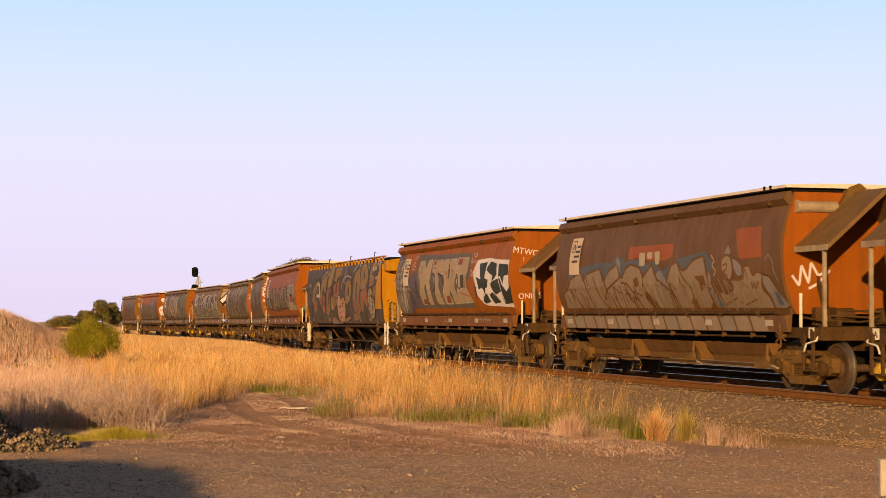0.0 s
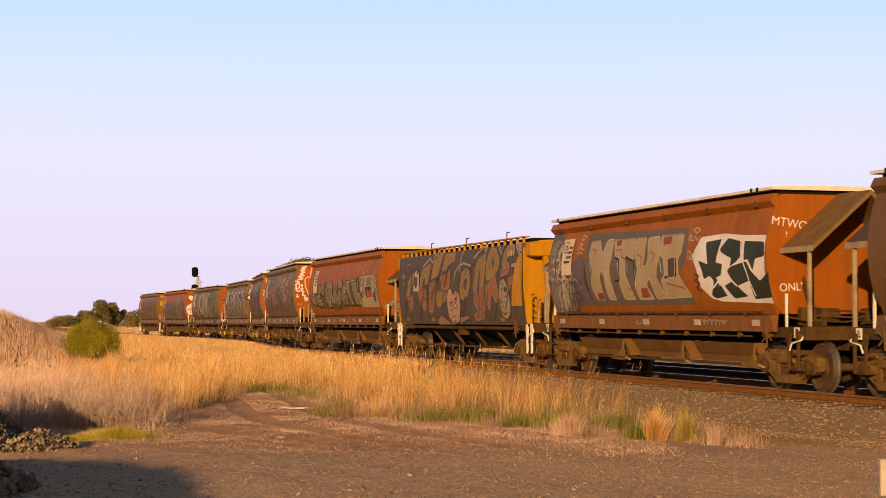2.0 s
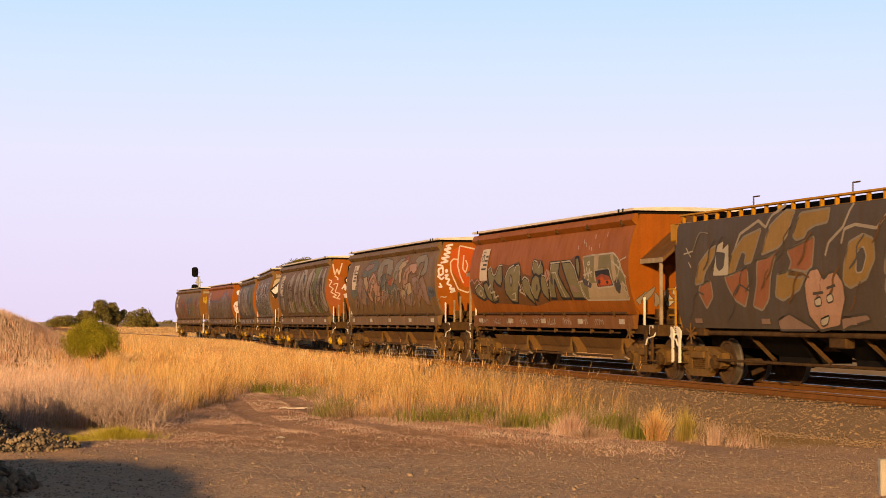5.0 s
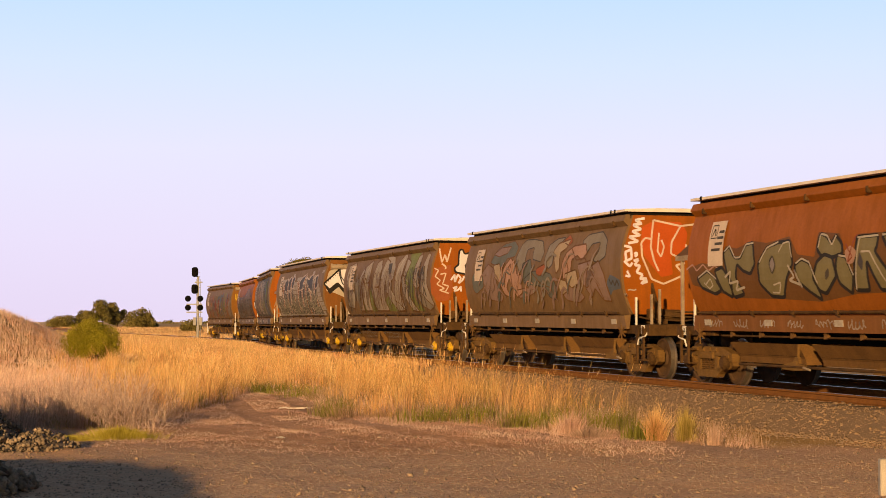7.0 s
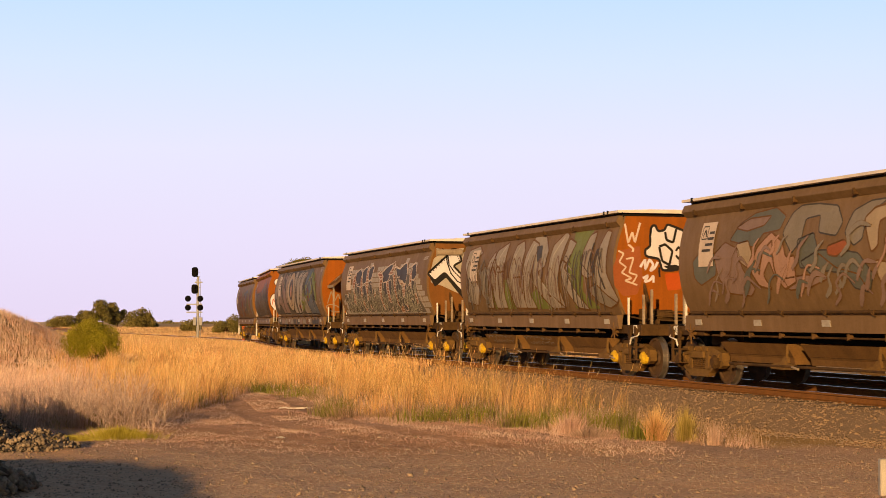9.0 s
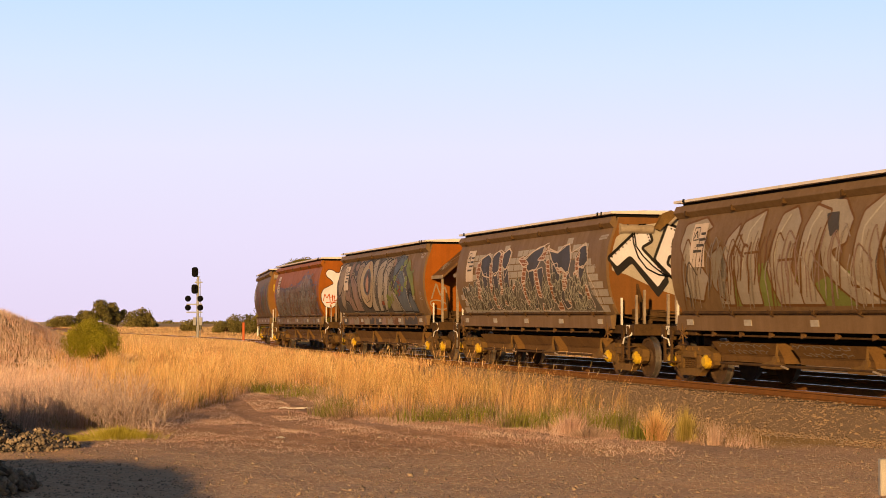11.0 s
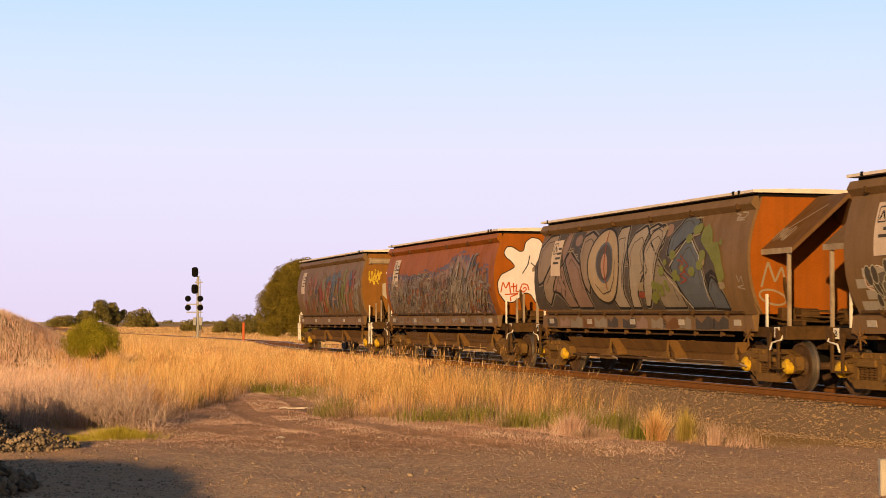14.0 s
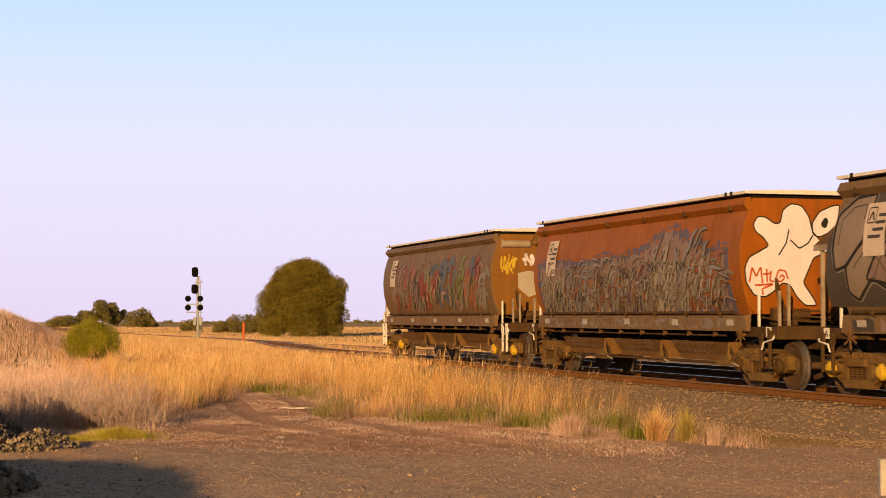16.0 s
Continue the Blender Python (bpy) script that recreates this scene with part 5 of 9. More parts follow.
    mu.patch("black", [(4.05, 2.27), (4.38, 2.40), (4.72, 2.21), (4.58, 2.07), (4.36, 2.19), (4.10, 2.03)], 5)
    mu.stroke("chalk", [(2.17, 2.29), (2.60, 2.03), (3.14, 1.59)], 0.03, 8, 1)
    mu.stroke("chalk", [(2.34, 2.50), (3.27, 3.13), (3.79, 2.72), (3.99, 2.25), (4.04, 1.75)], 0.03, 8, 1)
    mu.stroke("red", [(2.77, 2.64), (3.06, 2.57), (2.83, 2.45), (3.19, 2.38), (2.84, 2.30), (3.19, 2.20), (2.86, 2.13)], 0.04, 9, 1)
    mu.stroke("red", [(2.90, 2.73), (3.31, 2.50), (3.02, 2.41), (3.34, 2.26)], 0.03, 9, 1)
    mu.patch("beige", [(3.88, 2.66), (4.12, 2.65), (4.07, 2.48), (3.89, 2.48)], 9)
    mu.patch("beige", [(0.58, 2.19), (0.93, 2.19), (0.77, 2.00), (0.52, 1.99)], 9)
    mu.patch("beige", [(4.65, 2.12), (4.93, 2.11), (4.92, 1.99), (4.66, 1.97)], 9)
    mu.patch("beige", [(1.74, 3.39), (2.04, 3.40), (2.05, 3.30), (1.81, 3.30)], 9)
    mu.patch("red", [(0.54, 1.98), (0.87, 1.98), (0.80, 1.83), (0.48, 1.84)], 9)
    mu.stroke("beige", [(3.44, 3.11), (3.77, 3.15)], 0.03, 9, 1)
    mu.stroke("beige", [(3.36, 3.50), (3.72, 3.49)], 0.03, 9, 1)
    mu.stroke("beige", [(-3.88, 3.04), (-3.49, 3.04)], 0.03, 9, 1)
    mu.stroke("beige", [(-0.57, 2.64), (-0.27, 2.64)], 0.03, 9, 1)
    mu.stroke("silver", [(5.21, 3.49), (5.45, 3.45), (5.28, 3.39), (5.63, 3.38), (5.76, 3.48), (5.48, 3.50)], 0.03, 3, 1)
    mu.stroke("silver", [(5.30, 3.35), (5.65, 3.34)], 0.03, 3, 1)
    mu.stroke("silver", [(5.48, 2.24), (5.55, 2.10), (5.68, 2.23), (5.73, 2.04), (5.43, 2.01), (5.76, 1.96)], 0.025, 3, 1)
    for i in range(13):
        mu.field(["slate", "mauve", "ash", "umber", "ash", "slate"][i % 6], -5.6 + i * 0.82 + r.uniform(-0.1, 0.1), -5.2 + i * 0.82 + r.uniform(0.1, 0.5), 1.16, [1.40, 1.3, 1.42, 1.35], 36, 0.02, r)
    mu.put(w, "grey, mauve and yellow-green sprayed graffiti")
    e = Mural(front_end)
    e.stroke("beige", [(-1.25, 2.0), (-1.1, 2.5), (-0.95, 2.1), (-0.8, 2.4), (-0.7, 2.0)], 0.045, 1, 1)
    e.stroke("beige", [(-1.0 + 0.3 * math.cos(k), 1.8 + 0.14 * math.sin(k) - 0.06 * math.cos(k)) for k in np.linspace(0, 6.3, 14)], 0.04, 1, 1)
    e.put(w, "pale sprayed tag")
    h = Mural(lambda x, y, lift: (x, y, 2.745 + (y + 1.24) / 1.24 * 1.06 + lift + 0.003))
    scribble(h, "chalk", 6.0, -1.05, 0.6, 0.3, r, 12, 0.035, 1)
    h.stroke("chalk", [(6.2, -0.8), (6.9, -0.25)], 0.03, 1, 1)
    h.put(w, "pale sprayed tag")
    return w


# Rows of painted rivets along the edges of the white letters.
DOT_ROWS = [((-1.40, 2.83), (-0.66, 3.47), 9), ((-0.49, 3.37), (-0.44, 3.24), 3), ((-0.62, 3.02), (-0.05, 2.42), 8), ((0.13, 3.52), (0.64, 3.35), 7), ((0.18, 3.20), (0.13, 3.09), 2), ((0.13, 2.80), (0.05, 2.69), 2), ((0.07, 2.63), (0.40, 2.43), 5)]


# stems and brick-ruled sides of the ragged letters on the block wall
D_STEMS = [(-3.45, -3.30, 2.62), (-2.50, -2.15, 2.62), (-1.55, -1.35, 2.72), (0.55, 0.62, 2.62), (1.20, 1.62, 2.66), (2.30, 2.95, 2.74), (3.10, 3.75, 2.50), (4.15, 4.55, 2.62)]
D_SIDES = [(-3.86, 2.42, -3.75, 1.66), (-2.78, 2.30, -2.55, 1.62), (-1.92, 2.44, -1.72, 1.70), (0.02, 2.30, 0.15, 1.64), (0.98, 2.64, 1.15, 1.90), (1.86, 2.86, 2.20, 1.75), (2.86, 2.60, 3.22, 1.70), (3.86, 2.50, 4.10, 1.95)]


def wagon_d():
    r = rng_of(4)
    w = build_wagon("grain_wagon", "dark brown grain wagon with painted grey blocks and ragged lettering", "brown", "dusty_red", "brown", {"arm": True, "letter": "A"}, {**HOOD, "letter": "B"}, caps=True)
    mu = Mural(near_side)

    def bricked(pts):
        """A red letter side, ruled across like brickwork."""
        mu.patch("clay", pts, 5, "cream", 0.034)
        lo, hi = min(z for _, z in pts), max(z for _, z in pts)
        for z in np.arange(lo + 0.09, hi - 0.04, 0.115):
            xs = [a[0] + (b[0] - a[0]) * (z - a[1]) / (b[1] - a[1]) for a, b in zip(pts, pts[1:] + pts[:1]) if (a[1] - z) * (b[1] - z) < 0]
            if len(xs) == 2:
                mu.stroke("cream", [(xs[0], z), (xs[1], z + 0.02)], 0.022, 6, 1)

    for row in range(10):
        z = 1.53 + row * 0.19
        x = -5.7 + (row % 2) * 0.25
        while x < 5.5:
            L = r.uniform(0.42, 0.66)
            p = 0.97 if row < 8 else 0.8 if row < 9 and -3.5 < x < 4.2 else 0.3
            if r.random() < p and not (row > 3 and x < -4.6) and not (row > 4 and x > 4.7):
                mu.field("brick", x, x + L - 0.045, z, z + 0.158, 1, 0, None, 0.2)
            x += L
    mu.patch("mid_grey", [(-5.15, 2.12), (-4.31, 2.25), (-3.78, 2.69), (-2.73, 3.07), (-1.86, 2.77), (-1.19, 2.15), (-0.14, 2.46), (0.49, 2.76), (1.69, 2.90), (3.41, 2.84), (4.60, 2.79), (4.89, 2.11), (5.32, 1.56), (-4.81, 1.60)], 2)
    mu.patch("navy", [(-3.63, 3.08), (-3.08, 3.21), (-2.69, 3.07), (-2.71, 2.52), (-3.31, 2.58), (-3.60, 2.82)], 4, "cream", 0.036)
    mu.patch("navy", [(-2.63, 3.12), (-2.19, 3.27), (-1.86, 3.17), (-1.89, 2.77), (-2.27, 2.55), (-2.61, 2.73)], 4, "cream", 0.036)
    mu.patch("navy", [(-1.71, 3.17), (-1.32, 3.30), (-1.07, 3.21), (-1.15, 2.88), (-1.39, 2.70), (-1.69, 2.83)], 4, "cream", 0.036)
    mu.patch("navy", [(0.23, 2.95), (0.72, 3.13), (1.14, 3.24), (1.55, 3.27), (1.48, 2.91), (1.12, 2.65), (0.47, 2.62)], 4, "cream", 0.036)
    mu.patch("navy", [(1.94, 3.18), (2.67, 3.05), (2.99, 3.21), (3.41, 3.24), (3.66, 2.83), (3.46, 2.46), (3.02, 2.66), (2.68, 2.61), (2.29, 2.87)], 4, "cream", 0.036)
    mu.patch("navy", [(3.96, 2.91), (4.27, 3.15), (4.59, 3.18), (4.81, 2.79), (4.51, 2.60), (4.15, 2.68)], 4, "cream", 0.036)
    mu.patch("navy", [(2.97, 2.14), (3.56, 2.36), (3.97, 2.12), (4.62, 1.88), (4.73, 1.60), (3.75, 1.60), (3.28, 1.84)], 4)
    bricked([(-3.95, 2.95), (-3.59, 3.05), (-3.62, 2.69), (-3.85, 2.41), (-4.05, 2.70)])
    bricked([(-2.79, 2.91), (-2.55, 2.96), (-2.55, 2.24), (-2.76, 2.36)])
    bricked([(-1.99, 3.15), (-1.73, 3.21), (-1.70, 2.47), (-1.91, 2.47)])
    bricked([(-0.36, 2.97), (0.04, 3.04), (0.55, 2.82), (0.11, 2.75)])
    bricked([(0.11, 2.75), (0.43, 2.79), (0.23, 2.29), (-0.06, 2.30)])
    bricked([(1.18, 2.90), (1.72, 3.15), (1.93, 3.29), (1.72, 2.89)])
    bricked([(2.65, 2.69), (3.46, 2.48), (3.29, 2.37), (2.72, 2.55)])
    bricked([(2.95, 2.36), (3.37, 2.39), (3.51, 2.01), (3.30, 1.88), (3.02, 2.12)])
    bricked([(3.98, 2.79), (4.24, 3.05), (4.23, 2.51), (4.02, 2.45)])
    bricked([(4.25, 2.12), (4.69, 2.21), (4.81, 1.80), (4.48, 1.86)])
    bricked([(-5.40, 2.14), (-5.09, 2.19), (-4.99, 1.83), (-5.35, 1.92)])
    bricked([(-4.05, 2.41), (-3.66, 2.45), (-3.65, 1.82), (-4.03, 1.89)])
    bricked([(-1.87, 2.23), (-1.52, 2.25), (-1.68, 1.87), (-1.96, 1.94)])
    bricked([(2.30, 1.97), (2.66, 2.03), (2.76, 1.58), (2.37, 1.58)])
    bricked([(-0.90, 2.21), (-0.55, 2.34), (-0.15, 2.35), (-0.50, 2.21), (-0.75, 2.05)])
    bricked([(1.30, 1.77), (1.51, 1.72), (1.72, 1.57), (1.13, 1.58)])
    mu.stroke("cream", [(-3.97, 2.70), (-3.85, 3.03), (-3.50, 3.13), (-2.90, 3.23), (-2.63, 2.99), (-2.52, 3.20), (-2.02, 3.29), (-1.62, 3.19), (-1.27, 3.32), (-1.02, 3.17), (-1.06, 2.81), (-1.42, 2.49)], 0.028, 7, 1)
    mu.stroke("cream", [(0.06, 2.97), (0.72, 3.14), (1.46, 3.26), (1.84, 3.34), (1.87, 3.14), (2.67, 3.04), (3.38, 3.27), (3.62, 3.01), (4.02, 3.09), (4.52, 3.23), (4.76, 3.02), (4.84, 2.45), (5.18, 2.10), (5.36, 1.57)], 0.028, 7, 1)
    mu.stroke("cream", [(1.65, 3.25), (1.63, 2.91), (1.90, 2.77), (1.95, 3.24)], 0.025, 7, 1)
    mu.stroke("cream", [(2.24, 2.82), (2.36, 2.73), (2.45, 2.42)], 0.025, 7, 1)
    mu.stroke("cream", [(-5.33, 2.22), (-4.91, 2.29), (-4.34, 2.14), (-4.65, 1.85), (-4.40, 1.61)], 0.025, 7, 1)
    mu.stroke("cream", [(-3.34, 2.26), (-2.92, 1.84), (-2.88, 1.60)], 0.025, 7, 1)
    mu.stroke("cream", [(-0.16, 2.33), (0.07, 1.94), (0.37, 1.60)], 0.025, 7, 1)
    for x0, x1, z1 in D_STEMS:
        mu.patch("navy", [(x0, z1), (x0 + 0.42, z1 + 0.05), (x1 + 0.36, 1.66), (x1, 1.60)], 4, "cream", 0.03)
    for x0, z0, x1, z1 in D_SIDES:
        bricked([(x0, z0), (x0 + 0.24, z0 + 0.05), (x1 + 0.25, z1), (x1, z1 + 0.04)])
    for i in range(170):
        x, z = along(r.uniform(0.04, 0.87)), 1.60 + 0.80 * r.random() ** 1.1
        lean, s = r.uniform(-0.6, 0.9), r.uniform(0.09, 0.17)
        ring = []
        for k in np.linspace(0, 2 * math.pi, 10)[:-1]:
            u, v = 0.75 * s * math.cos(k), max(1.58 - z, 1.15 * s * math.sin(k))
            ring.append((x + u + lean * v, z + v))
        mu.patch(("grey_dark", "mid_grey", "slate")[i % 3], ring, 6 + 0.02 * i, "pale_sage", 0.024)
    for i in range(4):
        scribble(mu, "silver", along(0.865), 2.55 - 0.2 * i, 0.55, 0.13, r, 7, 0.025, 4)
    mu.stroke("silver", at([(0.93, 0.92), (0.985, 0.93)]), 0.05, 4, 1)
    mu.stroke("silver", at([(0.925, 0.89), (0.98, 0.90)]), 0.05, 4, 1)
    mu.put(w, "sprayed grey block wall with ragged navy and red lettering")
    e = Mural(front_end)
    e.patch("chalk", [(-1.40, 2.91), (-1.30, 3.29), (-1.03, 3.49), (-0.54, 3.61), (0.46, 3.75), (0.44, 1.87), (-0.30, 2.09), (-1.04, 2.42), (-1.40, 2.50)], 1)
    e.patch("black", [(-1.50, 2.78), (-1.26, 2.37), (-0.89, 2.68), (-0.21, 1.87), (0.07, 2.23), (0.02, 2.43), (-0.79, 3.19)], 2)
    e.patch("white", [(-1.51, 2.80), (-0.66, 3.56), (-0.44, 3.46), (-0.35, 3.22), (-0.64, 3.06), (0.03, 2.40), (-0.22, 2.07), (-0.94, 2.84), (-1.27, 2.56)], 3, "black", 0.07)
    e.patch("white", [(0.03, 3.65), (0.71, 3.41), (0.71, 3.19), (0.22, 3.32), (0.15, 3.12), (0.58, 2.93), (0.51, 2.75), (0.09, 2.88), (0.02, 2.67), (0.45, 2.43), (0.32, 2.18), (-0.32, 2.78)], 3, "black", 0.07)
    for (y0, z0), (y1, z1), n in DOT_ROWS:
        for k in range(n):
            y, z = y0 + (y1 - y0) * k / (n - 1), z0 + (z1 - z0) * k / (n - 1)
            e.field("black", y - 0.018, y + 0.018, z - 0.018, z + 0.018, 6, 0, None, 0.02)
    hose = bmesh.new()
    x = HALF + 0.05
    bent(hose, [(x, -1.02, 3.62), (x, -0.90, 3.45), (x, -0.86, 3.15), (x, -0.74, 2.82), (x, -0.52, 2.56), (x, -0.22, 2.42), (x, 0.18, 2.36), (x, 0.42, 2.38)], 0.017)
    bent(hose, [(x, -0.55, 3.62), (x, -0.72, 3.60), (x, -0.84, 3.42), (x, -0.80, 3.10), (x, -0.62, 2.86), (x, -0.36, 2.62), (x, -0.10, 2.44), (x, 0.18, 2.36)], 0.017)
    part("air_hose", hose, M["black_paint"], w, "slack black air hose")
    e.put(w, "white sprayed block lettering with a black edge")
    return w


def wagon_e():
    r = rng_of(5)
    w = build_wagon("grain_wagon", "brown grain wagon with tall grey-olive graffiti and yellow-green flash", "brown", "orange_end", "brown", {"letter": "B"}, {"letter": "A"}, caps=True)
    mu = Mural(near_side)
    mu.patch("green", [(3.08, 3.59), (4.38, 3.61), (4.31, 3.02), (4.15, 2.49), (3.94, 2.03), (4.80, 1.61), (3.13, 1.62), (3.26, 2.24), (2.95, 2.66), (3.34, 3.06)], 2)
    mu.patch("green", [(-2.95, 2.36), (-1.31, 2.48), (0.09, 2.01), (1.20, 2.28), (2.28, 1.98), (2.45, 1.61), (-3.52, 1.63)], 1)
    mu.patch("silver", [(-5.56, 2.90), (-5.42, 3.39), (-4.51, 3.49), (-4.06, 3.26), (-4.77, 3.04), (-4.56, 2.55), (-4.14, 2.22), (-4.64, 1.73), (-5.51, 1.82), (-5.14, 2.40)], 3, "umber", 0.05)
    mu.patch("ash", [(-4.02, 2.70), (-3.56, 2.88), (-3.24, 2.36), (-3.65, 1.72), (-4.02, 2.03)], 3, "umber", 0.04)
    mu.patch("silver", [(-3.81, 2.06), (-3.31, 3.00), (-2.82, 3.29), (-2.90, 2.67), (-3.22, 1.64), (-3.85, 1.65)], 3, "umber", 0.05)
    mu.patch("silver", [(-2.96, 2.83), (-2.67, 3.29), (-1.83, 3.50), (-1.84, 3.10), (-1.97, 2.34), (-2.05, 1.64), (-2.98, 1.64)], 5, "umber", 0.05)
    mu.patch("silver", [(-1.60, 2.33), (-1.42, 2.78), (-1.13, 3.38), (-0.63, 3.49), (-0.33, 3.20), (-0.63, 2.32), (-0.29, 1.63), (-1.37, 1.64)], 3, "umber", 0.05)
    mu.patch("silver", [(-0.42, 2.31), (-0.19, 3.04), (0.10, 3.48), (0.72, 3.33), (0.44, 2.73), (0.06, 2.16), (0.34, 1.63), (-0.46, 1.63)], 5, "umber", 0.05)
    mu.patch("silver", [(0.51, 2.29), (0.44, 2.73), (0.06, 3.33), (0.23, 3.60), (1.10, 3.52), (1.55, 3.13), (1.37, 2.71), (0.86, 2.58), (1.40, 2.14), (2.50, 1.62), (1.50, 1.62), (0.91, 1.98)], 3, "umber", 0.05)
    mu.patch("slate", [(0.54, 3.28), (0.99, 3.29), (1.09, 2.93), (0.79, 2.84)], 6)
    mu.patch("silver", [(1.42, 1.96), (1.65, 2.70), (1.84, 3.26), (2.52, 3.59), (2.82, 3.47), (2.60, 2.95), (2.36, 2.26), (2.50, 1.62), (1.80, 1.93)], 5, "umber", 0.05)
    mu.patch("silver", [(2.50, 2.67), (2.86, 3.08), (2.90, 3.39), (3.44, 3.26), (3.20, 2.93), (2.80, 2.66), (3.12, 2.31), (4.09, 1.57), (3.34, 1.62), (2.72, 2.17)], 3, "umber", 0.05)
    mu.patch("silver", [(4.00, 2.44), (4.03, 3.03), (4.28, 3.42), (4.66, 3.49), (4.69, 3.01), (4.55, 2.61), (4.75, 2.40), (4.37, 2.33)], 3, "umber", 0.05)
    mu.patch("silver", [(4.57, 1.93), (4.86, 2.61), (5.07, 3.12), (5.29, 3.49), (5.61, 3.44), (5.60, 2.97), (5.59, 2.46), (5.86, 2.13), (6.09, 1.81), (5.79, 1.67), (5.05, 1.80)], 3, "umber", 0.05)
    mu.patch("ash", [(4.28, 2.08), (4.87, 2.21), (5.44, 1.93), (5.98, 1.73), (5.43, 1.61), (4.84, 1.74)], 6, "umber", 0.04)
    mu.stroke("slate", [(4.66, 3.21), (4.57, 2.81), (4.80, 2.48)], 0.08, 7, 1)
    mu.stroke("slate", [(5.25, 3.05), (5.13, 2.47), (5.42, 2.07)], 0.07, 7, 1)
    mu.stroke("slate", [(4.28, 3.02), (4.21, 2.62)], 0.06, 7, 1)
    mu.stroke("chalk", [(1.83, 2.27), (1.94, 2.97), (2.51, 3.44)], 0.05, 7, 1)
    mu.stroke("chalk", [(2.84, 2.59), (3.28, 2.17), (3.78, 1.69)], 0.05, 7, 1)
    mu.stroke("chalk", [(-0.12, 2.31), (0.07, 3.04), (0.34, 3.35)], 0.05, 7, 1)
    mu.stroke("chalk", [(-2.62, 2.35), (-2.35, 3.12), (-1.96, 3.41)], 0.05, 7, 1)
    mu.stroke("chalk", [(-1.33, 2.33), (-1.15, 2.93), (-0.80, 3.34)], 0.05, 7, 1)
    mu.stroke("chalk", [(0.90, 2.46), (1.47, 2.11), (2.13, 1.70)], 0.05, 7, 1)
    mu.stroke("chalk", [(-5.04, 2.72), (-5.05, 3.21), (-4.52, 3.36)], 0.05, 7, 1)
    mu.stroke("umber", [(-2.52, 2.66), (-1.87, 2.67)], 0.05, 7, 1)
    mu.stroke("umber", [(-1.14, 2.48), (-0.43, 2.49)], 0.05, 7, 1)
    wild(mu, -5.5, 5.2, 1.55, 3.1, 80, ["ash", "umber", "mauve", "silver", "grey_dark"], "umber", r, 0.05, 0.3, 9, 0.012)
    mu.put(w, "tall grey and olive sprayed lettering with green flash")
    e = Mural(front_end)
    e.patch("brick_red", [(-1.55, 2.57), (-1.38, 2.96), (-0.86, 3.09), (-0.79, 2.32), (-0.93, 1.94), (-1.28, 1.89), (-1.51, 2.13)], 1)
    e.patch("orange", [(-0.23, 2.43), (0.15, 2.47), (0.19, 2.06), (-0.16, 2.03)], 1)
    e.patch("white", [(-0.60, 3.33), (-0.57, 3.55), (-0.46, 3.59), (-0.41, 3.43), (-0.22, 3.46), (-0.17, 3.61), (0.07, 3.53), (0.30, 3.44), (0.31, 2.98), (0.21, 2.56), (-0.02, 2.51), (-0.30, 2.51), (-0.37, 2.78), (-0.72, 2.84), (-0.74, 2.99), (-0.60, 3.07)], 3, "black", 0.06)
    e.stroke("black", [(-0.37, 3.07), (-0.22, 3.13), (-0.03, 2.97), (-0.11, 2.64), (-0.30, 2.73), (-0.37, 3.07)], 0.06, 6, 1)
    e.stroke("black", [(-0.22, 3.42), (-0.18, 3.23), (-0.01, 3.17), (0.07, 3.49)], 0.06, 6, 1)
    e.stroke("black", [(0.06, 2.97), (0.13, 3.08), (0.20, 2.95), (0.13, 2.77), (0.06, 2.87)], 0.05, 6, 1)
    e.patch("black", [(-0.27, 2.61), (0.05, 2.65), (0.21, 2.58), (-0.02, 2.47)], 6)
    e.stroke("black", [(-0.37, 2.58), (-0.36, 2.35)], 0.05, 2, 1)
    e.patch("white", [(0.18, 2.59), (0.27, 2.49), (0.28, 2.28), (0.18, 2.33)], 2, "black", 0.05)
    e.stroke("cream", [(-1.24, 3.60), (-1.16, 3.15), (-1.05, 3.41), (-0.99, 3.16), (-0.85, 3.63)], 0.05, 2, 1)
    e.stroke("cream", [(-1.16, 3.11), (-1.02, 3.01), (-1.05, 2.94)], 0.05, 2, 1)
    e.stroke("cream", [(-1.41, 2.96), (-1.27, 2.90), (-1.39, 2.70), (-1.21, 2.58), (-1.33, 2.45), (-1.07, 2.32), (-1.25, 2.26), (-0.93, 2.16)], 0.04, 2, 1)
    e.stroke("cream", [(-1.21, 2.77), (-1.02, 2.81), (-1.14, 2.45), (-0.93, 2.39), (-1.06, 2.19)], 0.04, 2, 1)
    e.stroke("white", [(-0.86, 2.58), (-0.73, 2.77), (-0.73, 2.52), (-0.62, 2.77), (-0.52, 2.65), (-0.61, 2.48), (-0.47, 2.58), (-0.41, 2.71)], 0.06, 4, 1)
    e.stroke("white", [(-0.79, 2.32), (-0.65, 2.39), (-0.75, 2.23), (-0.61, 2.27), (-0.52, 2.39), (-0.52, 2.22)], 0.06, 4, 1)
    scrawl_chutes(w, "ash", (0, 1), r)
    e.put(w, "white sprayed shapes and small pale tags")
    return w


